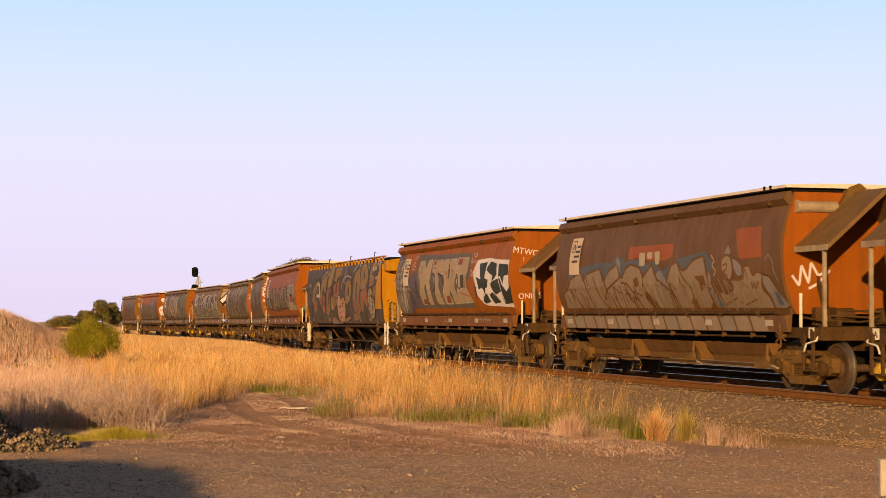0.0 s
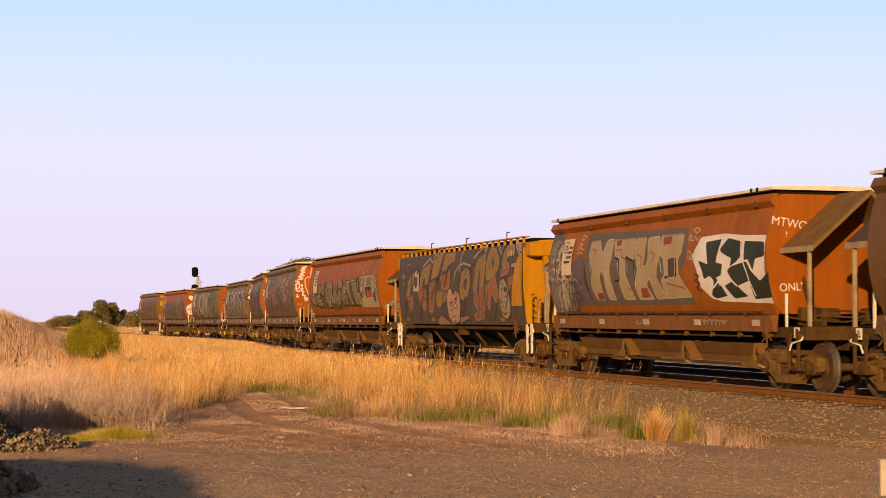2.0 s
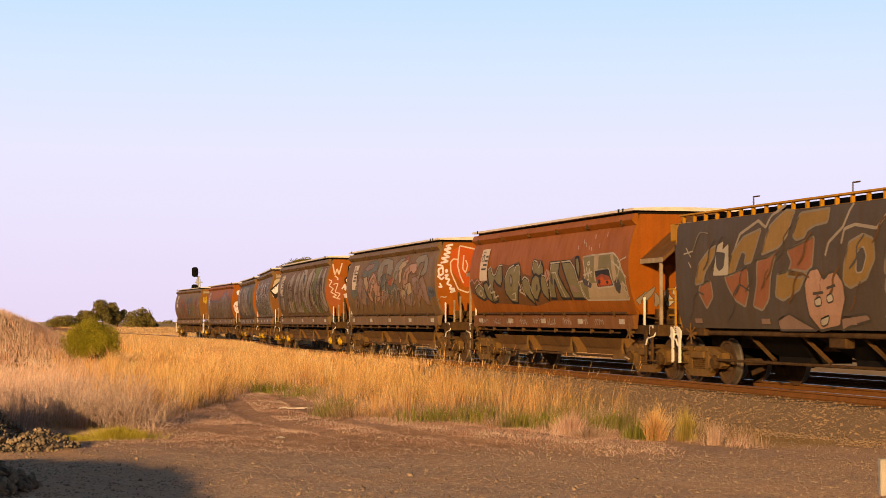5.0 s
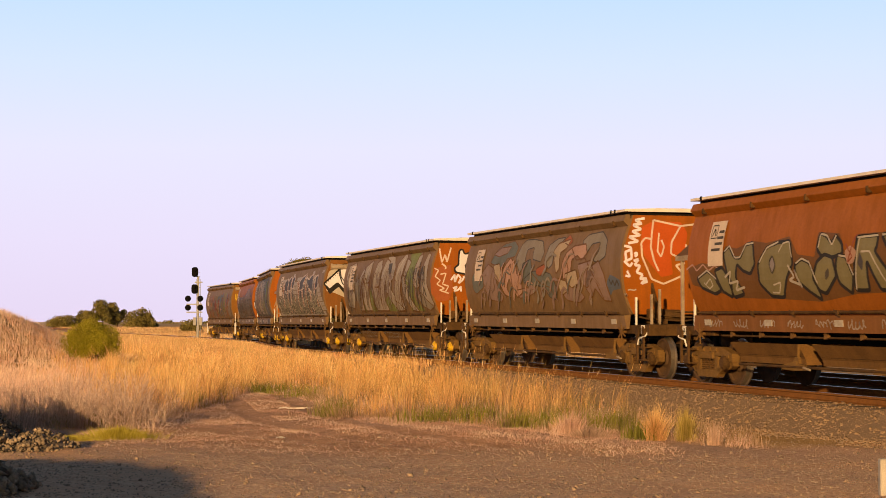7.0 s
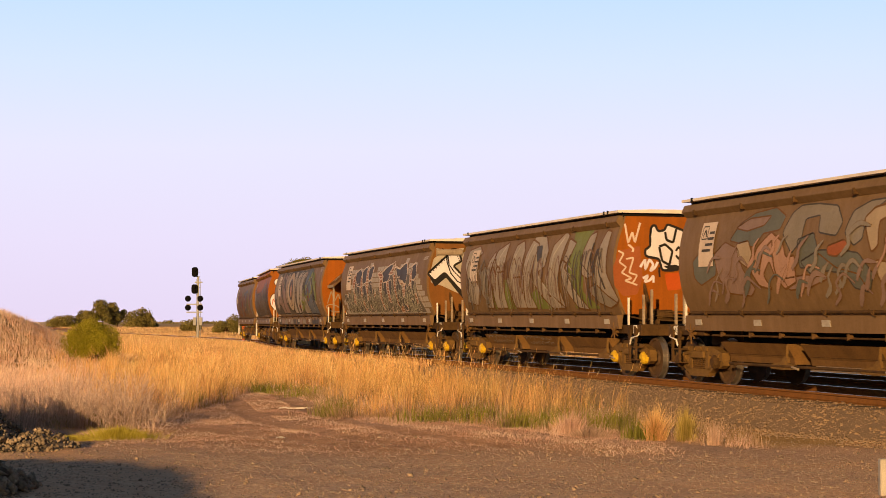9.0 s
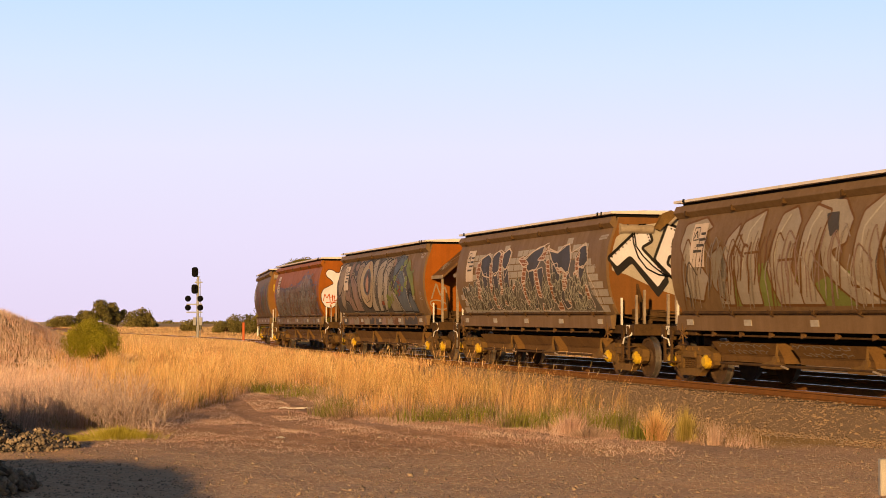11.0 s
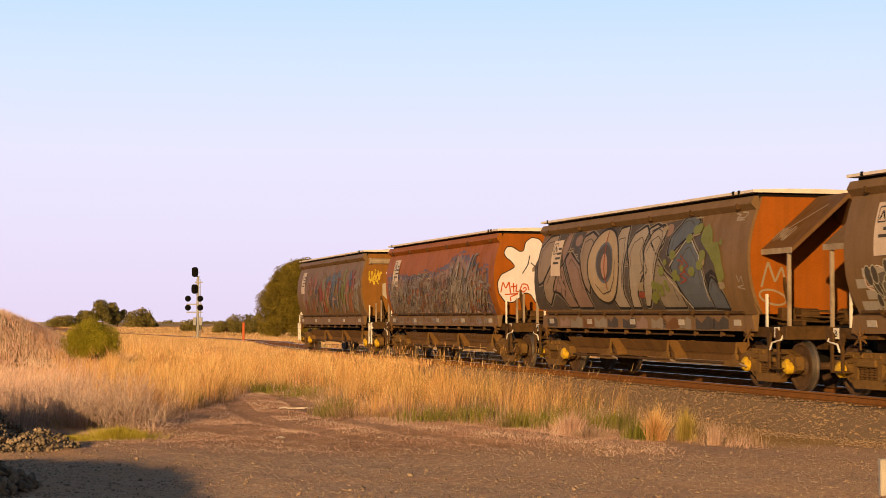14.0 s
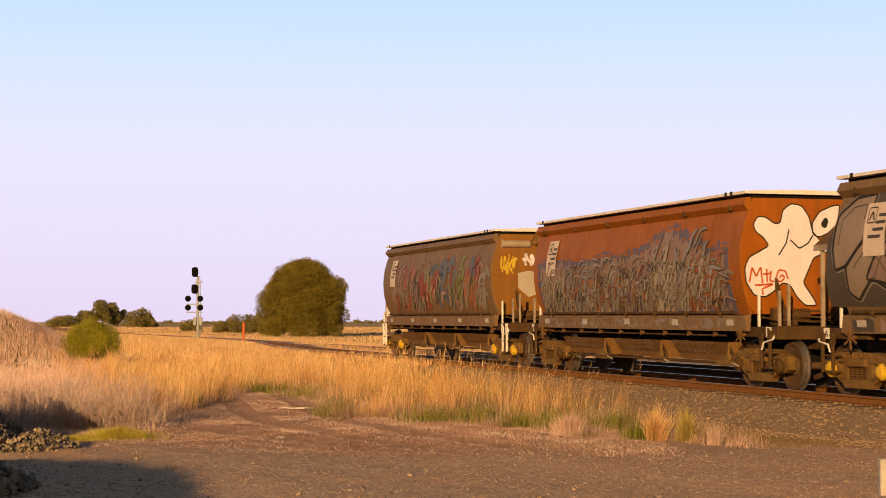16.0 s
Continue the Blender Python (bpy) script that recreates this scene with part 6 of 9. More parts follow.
def wagon_f():
    r = rng_of(6)
    w = build_wagon("grain_wagon", "dark brown grain wagon with faded pink and teal graffiti", "brown", "orange_end", "brown", {"letter": "D"}, {"letter": "A"})
    mu = Mural(near_side)
    mu.patch("teal", [(-5.31, 2.57), (-4.85, 2.81), (-4.15, 2.68), (-4.24, 2.26), (-4.99, 2.06), (-5.26, 2.21)], 1, "umber", 0.03)
    mu.patch("teal", [(-3.63, 2.94), (-3.27, 3.27), (-2.75, 3.45), (-1.92, 3.51), (-1.42, 3.32), (-1.55, 3.06), (-2.22, 3.02), (-2.51, 2.76)], 2, "umber", 0.03)
    mu.patch("mauve", [(-3.44, 3.18), (-2.88, 3.35), (-2.01, 3.36), (-2.23, 3.18), (-2.91, 3.10)], 3, "umber", 0.03)
    mu.patch("ash", [(-1.43, 2.99), (-1.18, 3.37), (-0.91, 3.49), (-0.27, 3.48), (0.45, 3.40), (0.76, 3.09), (0.58, 2.85), (-0.06, 2.94), (-0.10, 3.26), (-0.62, 3.22), (-0.67, 2.83), (-1.03, 2.59)], 2, "slate", 0.03)
    mu.patch("mauve", [(-4.30, 2.68), (-3.81, 2.92), (-3.22, 2.76), (-3.04, 2.37), (-2.61, 1.96), (-2.85, 1.82), (-3.73, 1.88), (-4.10, 2.19)], 3, "umber", 0.03)
    mu.patch("tan", [(-3.31, 2.86), (-2.79, 2.91), (-2.60, 2.63), (-2.82, 2.37), (-3.17, 2.51)], 4, "umber", 0.03)
    mu.patch("pink", [(-2.69, 2.30), (-2.40, 2.76), (-1.88, 3.04), (-1.39, 2.83), (-1.23, 2.53), (-0.90, 2.56), (-0.92, 2.06), (-1.42, 1.93), (-1.73, 2.21), (-1.90, 2.48), (-2.18, 2.22), (-1.92, 1.93), (-2.41, 2.01)], 4, "umber", 0.04)
    mu.stroke("umber", [(-2.35, 2.23), (-2.15, 2.69), (-1.80, 2.87), (-1.71, 2.34), (-1.59, 2.01)], 0.05, 7, 1)
    mu.patch("mauve", [(-1.42, 2.13), (-0.52, 2.19), (0.30, 2.11), (-0.43, 1.96), (-1.26, 1.91)], 3, "umber", 0.03)
    mu.patch("teal", [(-0.71, 2.43), (-0.01, 2.62), (0.75, 2.60), (1.35, 2.52), (1.78, 2.15), (1.56, 1.84), (1.08, 1.92), (0.86, 2.17), (0.27, 2.24), (-0.36, 2.19)], 3, "slate", 0.03)
    mu.patch("teal", [(-0.83, 2.84), (-0.22, 2.95), (-0.01, 2.56), (-0.34, 2.31), (-0.73, 2.32)], 2, "slate", 0.03)
    mu.patch("brick_red", [(0.29, 2.68), (0.89, 2.78), (1.07, 2.65), (0.60, 2.48), (0.30, 2.53)], 5, "umber", 0.03)
    mu.patch("ash", [(0.86, 2.90), (1.05, 3.27), (1.56, 3.42), (2.12, 3.43), (1.77, 3.26), (1.53, 3.06), (1.48, 2.76), (1.19, 2.65)], 2, "slate", 0.03)
    mu.patch("tan", [(1.60, 2.88), (1.48, 3.12), (1.76, 3.29), (2.56, 3.37), (2.38, 3.14), (1.99, 3.04), (2.00, 2.62), (1.78, 2.51)], 4, "umber", 0.04)
    mu.patch("brick_red", [(2.03, 3.32), (2.36, 3.50), (2.72, 3.30), (2.49, 3.20)], 3, "umber", 0.03)
    mu.patch("pink", [(2.26, 2.35), (2.19, 2.74), (2.41, 3.02), (2.91, 3.18), (3.68, 3.20), (3.87, 2.96), (3.52, 2.80), (3.23, 2.93), (2.86, 2.83), (2.82, 2.48)], 4, "umber", 0.04)
    mu.patch("tan", [(2.39, 2.49), (3.19, 2.58), (3.32, 2.23), (2.82, 2.13), (2.53, 2.25)], 6, "umber", 0.03)
    mu.patch("mauve", [(3.29, 2.70), (4.16, 2.78), (4.41, 2.43), (3.86, 2.11), (3.50, 2.23)], 4, "umber", 0.03)
    mu.patch("ash", [(3.39, 3.27), (3.72, 3.43), (4.57, 3.46), (5.02, 3.24), (5.07, 2.85), (4.60, 2.71), (4.28, 2.77), (4.61, 2.99), (4.60, 3.21), (4.07, 3.18), (3.82, 2.96)], 2, "slate", 0.03)
    mu.patch("mauve", [(3.92, 2.56), (4.65, 2.76), (5.01, 2.42), (5.16, 1.97), (5.20, 1.77), (4.74, 1.80), (4.35, 2.10), (4.04, 1.87), (3.73, 2.11)], 4, "umber", 0.04)
    mu.patch("mauve", [(1.93, 2.06), (2.57, 2.19), (3.22, 2.12), (3.56, 1.89), (3.09, 1.76), (2.31, 1.82)], 3, "umber", 0.03)
    mu.patch("tan", [(1.92, 2.15), (1.91, 2.39), (2.45, 2.31), (2.54, 2.07), (2.01, 1.95)], 5, "umber", 0.03)
    mu.stroke("umber", [(2.79, 3.12), (3.18, 2.82), (3.77, 2.85), (4.17, 2.55), (4.51, 2.21), (4.76, 1.85)], 0.04, 7, 1)
    mu.stroke("umber", [(2.42, 2.96), (2.66, 2.60), (2.47, 2.25)], 0.04, 7, 1)
    mu.stroke("umber", [(-0.01, 2.56), (0.58, 2.29), (1.30, 2.16), (1.51, 1.91)], 0.03, 7, 1)
    mu.patch("steel_blue", [(5.11, 2.23), (5.36, 2.41), (5.63, 2.35), (5.92, 2.28), (5.94, 2.07), (5.41, 2.03), (5.21, 1.91)], 2)
    mu.stroke("slate", [(5.30, 2.30), (5.38, 2.17), (5.51, 2.27), (5.60, 2.14), (5.76, 2.27), (5.85, 2.13)], 0.05, 4, 1)
    mu.stroke("silver", [(6.05, 1.96), (6.10, 1.90), (6.18, 1.97), (6.22, 1.88)], 0.025, 4, 1)
    wild(mu, -4.9, 4.4, 1.6, 3.15, 46, ["mauve", "teal", "pink", "ash", "mauve", "taupe"], "umber", r, 0.10, 0.9, 9, 0.012, None, 0.45)
    mu.put(w, "faded pink, tan and teal sprayed graffiti")
    e = Mural(front_end)
    e.stroke("white", [(-0.93, 3.71), (-1.17, 3.66), (-0.99, 3.58), (-1.23, 3.55), (-1.01, 3.45), (-1.25, 3.40), (-1.04, 3.31), (-1.33, 3.27), (-1.09, 3.17), (-1.35, 3.12)], 0.06, 3, 1)
    e.stroke("white", [(-1.45, 3.06), (-1.28, 3.03), (-1.26, 2.77), (-1.40, 2.71), (-1.42, 2.92), (-1.28, 2.97)], 0.06, 3, 1)
    e.stroke("white", [(-1.45, 2.71), (-1.31, 2.58), (-1.24, 2.67)], 0.06, 3, 1)
    e.stroke("white", [(-1.19, 2.86), (-1.14, 2.92), (-1.12, 2.84), (-1.19, 2.82)], 0.06, 3, 1)
    e.stroke("white", [(-1.21, 2.71), (-1.09, 2.76), (-1.19, 2.61), (-1.05, 2.61), (-1.14, 2.45), (-0.98, 2.39), (-1.06, 2.29), (-0.88, 2.31), (-1.03, 2.18), (-0.86, 2.24)], 0.06, 3, 1)
    e.stroke("white", [(-1.38, 2.48), (-1.30, 2.34), (-1.42, 2.37)], 0.05, 3, 1)
    e.patch("orange", [(-0.99, 3.51), (-0.75, 3.63), (-0.02, 3.64), (0.16, 3.38), (0.09, 2.94), (-0.27, 2.83), (-0.22, 2.40), (-0.52, 2.34), (-0.76, 2.61), (-0.94, 2.82), (-1.02, 3.14)], 1)
    e.stroke("cream", [(-0.71, 3.67), (-0.75, 3.36), (-0.78, 3.04), (-0.70, 2.72), (-0.58, 2.48)], 0.045, 3, 1)
    e.stroke("cream", [(-0.71, 3.67), (-0.02, 3.54), (0.44, 3.60), (0.47, 3.47)], 0.045, 3, 1)
    e.stroke("cream", [(-0.78, 3.23), (-0.92, 3.25), (-1.02, 3.14), (-1.00, 2.82), (-0.76, 2.29), (-0.46, 2.18), (-0.04, 2.35), (0.06, 2.40), (-0.15, 2.62), (0.09, 2.67)], 0.045, 3, 1)
    e.stroke("cream", [(-0.57, 3.37), (-0.61, 2.94), (-0.52, 2.81), (-0.44, 3.05), (-0.51, 3.21)], 0.04, 3, 1)
    e.stroke("cream", [(-0.02, 3.54), (-0.25, 3.16), (-0.27, 2.89), (-0.09, 2.81), (0.12, 2.89), (0.12, 3.11)], 0.045, 3, 1)
    e.stroke("cream", [(0.32, 3.60), (0.40, 3.33)], 0.045, 3, 1)
    e.stroke("chalk", [(-1.36, 2.03), (-1.29, 2.05), (-1.22, 2.02), (-1.15, 2.05)], 0.03, 3, 1)
    e.put(w, "white tag and orange outlined sprayed shape")
    return w


def wagon_g():
    r = rng_of(7)
    w = build_wagon("grain_wagon", "bright rust-red grain wagon with dark grey bubble graffiti", "rust_red", "orange_end", "dusty_red", {**HOOD, "letter": "B", "hood_paint": "maroon"}, {**HOOD, "letter": "A", "hood_paint": "maroon"})
    mu = Mural(near_side)
    mu.patch("umber", [(-5.99, 2.43), (-5.33, 2.53), (-4.44, 2.45), (-4.26, 2.84), (-3.72, 2.77), (-3.10, 2.90), (-2.46, 2.83), (-1.58, 2.92), (-1.25, 2.57), (-0.62, 2.50), (-0.51, 2.95), (0.26, 2.89), (0.46, 2.54), (0.82, 2.46), (0.80, 2.85), (2.33, 2.85), (2.59, 2.93), (2.92, 2.90), (3.13, 2.71), (3.31, 1.83), (0.71, 1.82), (0.28, 1.78), (-0.63, 1.69), (-2.04, 1.75), (-3.90, 1.79), (-5.84, 2.08)], 1)
    mu.patch("olive", [(-5.58, 2.21), (-5.07, 2.36), (-4.74, 2.22), (-4.55, 1.95), (-4.86, 1.88), (-5.43, 2.02)], 3, "black", 0.07)
    mu.patch("olive", [(-4.73, 2.35), (-4.38, 2.42), (-4.02, 2.14), (-4.12, 1.80), (-4.49, 1.93)], 3, "black", 0.07)
    mu.patch("olive", [(-4.31, 2.71), (-4.06, 2.83), (-3.81, 2.59), (-3.54, 2.58), (-3.34, 2.83), (-3.03, 2.86), (-2.94, 2.44), (-3.15, 2.25), (-3.46, 2.32), (-3.71, 2.46), (-3.81, 2.20), (-3.57, 1.86), (-4.06, 1.80), (-4.14, 2.21)], 3, "black", 0.07)
    mu.patch("olive", [(-2.82, 2.43), (-2.45, 2.74), (-2.01, 2.82), (-1.53, 2.83), (-1.43, 2.40), (-1.70, 2.16), (-1.99, 1.78), (-2.46, 1.81), (-2.83, 2.06)], 3, "black", 0.07)
    mu.patch("olive", [(-1.38, 2.37), (-1.11, 2.48), (-0.83, 2.41), (-0.65, 2.14), (-0.59, 1.71), (-0.96, 1.88), (-1.32, 2.08)], 3, "black", 0.07)
    mu.patch("olive", [(-0.52, 2.64), (-0.42, 2.92), (-0.19, 2.86), (-0.01, 2.72), (0.13, 2.87), (0.37, 2.70), (0.38, 2.52), (0.00, 2.47), (-0.35, 2.50)], 3, "black", 0.07)
    mu.patch("olive", [(-0.74, 2.12), (-0.52, 2.42), (-0.24, 2.54), (0.03, 2.47), (0.11, 2.13), (-0.37, 1.83), (-0.59, 1.89)], 5, "black", 0.07)
    mu.patch("olive", [(0.19, 2.52), (0.48, 2.47), (0.69, 2.12), (0.53, 1.82), (0.18, 2.00), (0.11, 2.24)], 5, "black", 0.07)
    mu.patch("lilac", [(-2.35, 2.45), (-2.20, 2.59), (-2.09, 2.39), (-2.26, 2.22)], 7, "slate", 0.04)
    mu.patch("slate", [(-0.27, 2.21), (-0.13, 2.30), (-0.12, 2.16), (-0.29, 2.06)], 8)
    mu.patch("olive", [(0.86, 2.80), (1.56, 2.80), (1.50, 2.57), (1.43, 2.54), (2.17, 1.86), (1.49, 1.87), (1.17, 2.39), (1.12, 1.87), (0.66, 1.88)], 3, "black", 0.07)
    mu.patch("olive", [(1.66, 2.80), (2.29, 2.80), (2.60, 2.63), (3.09, 1.85), (2.29, 1.86), (2.13, 2.20), (1.87, 2.54)], 3, "black", 0.07)
    mu.patch("olive", [(2.61, 2.87), (2.83, 2.90), (3.00, 2.61), (2.89, 2.33), (2.70, 2.60)], 3, "black", 0.07)
    mu.stroke("chalk", [(-5.51, 2.23), (-5.07, 2.37), (-4.68, 2.19)], 0.035, 7, 1)
    mu.stroke("chalk", [(-5.21, 2.07), (-4.95, 2.20), (-4.86, 2.06), (-5.06, 1.99), (-5.26, 2.12)], 0.03, 7, 1)
    mu.stroke("chalk", [(-4.25, 2.73), (-4.03, 2.84), (-3.77, 2.59), (-3.55, 2.59), (-3.31, 2.84), (-3.00, 2.85)], 0.035, 7, 1)
    mu.stroke("chalk", [(-2.75, 2.46), (-2.42, 2.74), (-1.98, 2.83)], 0.035, 7, 1)
    mu.stroke("chalk", [(-1.96, 2.64), (-1.79, 2.80), (-1.56, 2.82), (-1.45, 2.52)], 0.03, 7, 1)
    mu.stroke("chalk", [(-2.28, 2.02), (-1.97, 2.07), (-2.10, 1.87), (-2.37, 1.88)], 0.03, 7, 1)
    mu.stroke("chalk", [(-1.32, 2.40), (-1.08, 2.49), (-0.80, 2.41), (-0.60, 2.02)], 0.035, 7, 1)
    mu.stroke("chalk", [(-0.47, 2.66), (-0.39, 2.91), (-0.16, 2.87), (0.02, 2.69), (0.16, 2.86)], 0.035, 7, 1)
    mu.stroke("chalk", [(0.25, 2.50), (0.51, 2.47), (0.69, 2.14)], 0.035, 7, 1)
    mu.stroke("chalk", [(0.88, 2.79), (1.56, 2.80)], 0.035, 7, 1)
    mu.stroke("chalk", [(1.00, 2.54), (1.28, 2.54), (1.80, 1.90)], 0.035, 7, 1)
    mu.stroke("chalk", [(1.69, 2.80), (2.29, 2.81), (2.63, 2.62), (3.09, 1.86)], 0.035, 7, 1)
    mu.stroke("chalk", [(0.70, 1.89), (0.96, 2.80)], 0.035, 7, 1)
    mu.patch("pink", [(0.46, 2.56), (0.66, 2.67), (0.87, 2.55), (0.75, 2.35), (0.54, 2.33)], 8)
    mu.stroke("red", [(0.50, 2.70), (0.72, 2.46), (0.55, 2.37), (0.81, 2.80), (0.90, 2.84)], 0.03, 9, 1)
    mu.patch("olive", [(3.13, 2.88), (3.72, 2.90), (5.08, 2.91), (5.40, 2.77), (5.78, 2.32), (5.81, 1.81), (3.17, 1.82), (2.88, 2.27), (3.25, 2.30), (3.32, 2.49)], 2, "chalk", 0.04)
    mu.patch("tan", [(3.46, 2.23), (5.69, 2.20), (5.77, 1.82), (3.35, 1.83)], 4)
    mu.patch("tan", [(3.89, 2.92), (4.19, 2.92), (4.16, 2.28), (3.90, 2.27)], 4)
    mu.patch("tan", [(4.90, 2.89), (5.06, 2.90), (5.38, 2.23), (5.10, 2.24)], 4)
    mu.patch("black", [(3.93, 2.53), (4.85, 2.56), (5.08, 2.13), (4.04, 2.10)], 5, "chalk", 0.04)
    mu.patch("rust", [(4.00, 2.35), (4.39, 2.44), (4.90, 2.36), (5.01, 2.16), (4.13, 2.12)], 7)
    mu.patch("orange", [(4.16, 2.30), (4.42, 2.38), (4.58, 2.27), (4.91, 2.30), (4.93, 2.18), (4.27, 2.17)], 8)
    mu.patch("black", [(4.12, 2.28), (4.27, 2.32), (4.33, 2.23), (4.17, 2.18)], 9)
    mu.patch("black", [(4.62, 2.25), (4.77, 2.28), (4.80, 2.20), (4.67, 2.18)], 9)
    mu.patch("navy", [(5.10, 2.22), (5.35, 2.36), (5.51, 2.13), (5.33, 1.94), (5.14, 2.03)], 5)
    mu.patch("navy", [(3.04, 2.42), (3.34, 2.32), (3.72, 2.21), (3.61, 2.10), (3.19, 2.20)], 5)
    mu.patch("navy", [(0.95, 2.55), (1.06, 2.36), (0.99, 2.20), (0.86, 2.34)], 5)
    mu.patch("mauve", [(2.37, 2.22), (2.72, 2.12), (2.87, 2.02), (2.50, 2.02), (2.29, 2.11)], 8)
    mu.stroke("chalk", [(3.27, 2.55), (3.37, 2.39), (3.44, 2.62), (3.54, 2.36), (3.62, 2.59), (3.74, 2.38)], 0.045, 7, 1)
    mu.stroke("chalk", [(3.22, 2.43), (3.80, 2.50)], 0.04, 7, 1)
    mu.stroke("chalk", [(3.48, 2.72), (3.61, 2.76), (3.66, 2.69), (3.51, 2.67), (3.48, 2.72)], 0.04, 7, 1)
    mu.stroke("chalk", [(3.45, 2.30), (3.56, 2.34), (3.56, 2.25), (3.46, 2.19)], 0.04, 7, 1)
    mu.stroke("chalk", [(-4.27, 2.21), (-3.99, 2.33), (-4.11, 2.08), (-3.70, 2.13), (-3.89, 1.94), (-3.48, 2.00)], 0.045, 7, 1)
    mu.stroke("chalk", [(-1.61, 2.38), (-1.41, 2.16), (-1.61, 2.10), (-1.23, 2.01), (-1.39, 2.30), (-1.18, 1.96)], 0.05, 9, 1)
    mu.stroke("chalk", [(5.26, 2.21), (5.49, 2.53), (5.52, 2.72), (5.88, 2.79)], 0.03, 7, 1)
    mu.stroke("chalk", [(5.00, 2.72), (5.48, 2.55), (5.89, 2.31)], 0.03, 7, 1)
    mu.stroke("chalk", [(5.36, 2.73), (5.60, 2.62), (5.45, 2.51), (5.32, 2.63)], 0.03, 7, 1)
    mu.stroke("chalk", [(5.58, 2.24), (5.78, 2.12), (5.61, 2.04), (5.82, 1.97), (5.68, 1.87)], 0.03, 7, 1)
    mu.stroke("chalk", [(2.68, 3.17), (2.75, 3.08)], 0.03, 3, 1)
    mu.stroke("chalk", [(2.99, 3.31), (3.08, 3.20)], 0.03, 3, 1)
    mu.stroke("chalk", [(3.15, 3.25), (3.26, 3.12)], 0.03, 3, 1)
    mu.stroke("chalk", [(3.41, 3.15), (3.48, 3.04)], 0.03, 3, 1)
    mu.stroke("chalk", [(3.60, 3.10), (3.66, 3.01)], 0.03, 3, 1)
    mu.stroke("chalk", [(3.13, 3.63), (3.35, 3.54), (3.41, 3.60)], 0.04, 3, 1)
    mu.stroke("chalk", [(3.67, 3.41), (3.75, 3.30)], 0.03, 3, 1)
    mu.stroke("chalk", [(3.71, 3.62), (3.84, 3.51)], 0.03, 3, 1)
    mu.stroke("chalk", [(4.10, 3.18), (4.14, 3.07)], 0.03, 3, 1)
    mu.stroke("chalk", [(4.43, 3.43), (4.48, 3.32)], 0.03, 3, 1)
    mu.stroke("pink", [(-6.06, 2.41), (-5.76, 2.51), (-5.56, 2.37), (-5.26, 2.50), (-5.00, 2.36), (-4.71, 2.46), (-4.45, 2.34)], 0.035, 3, 1)
    for i in range(9):
        scribble(mu, "silver", -5.2 + 1.1 * i, 1.2, 0.6, 0.16, r, 9, 0.026, 37)
    mu.put(w, "dark grey sprayed bubble graffiti with white scrawls")
    e = Mural(front_end)
    wild(e, -1.3, -0.3, 1.65, 2.1, 6, ["ash", "chalk"], "slate", r, 0.12, 0.3, 1, 0.03)
    e.put(w, "grey sprayed tag")
    return w


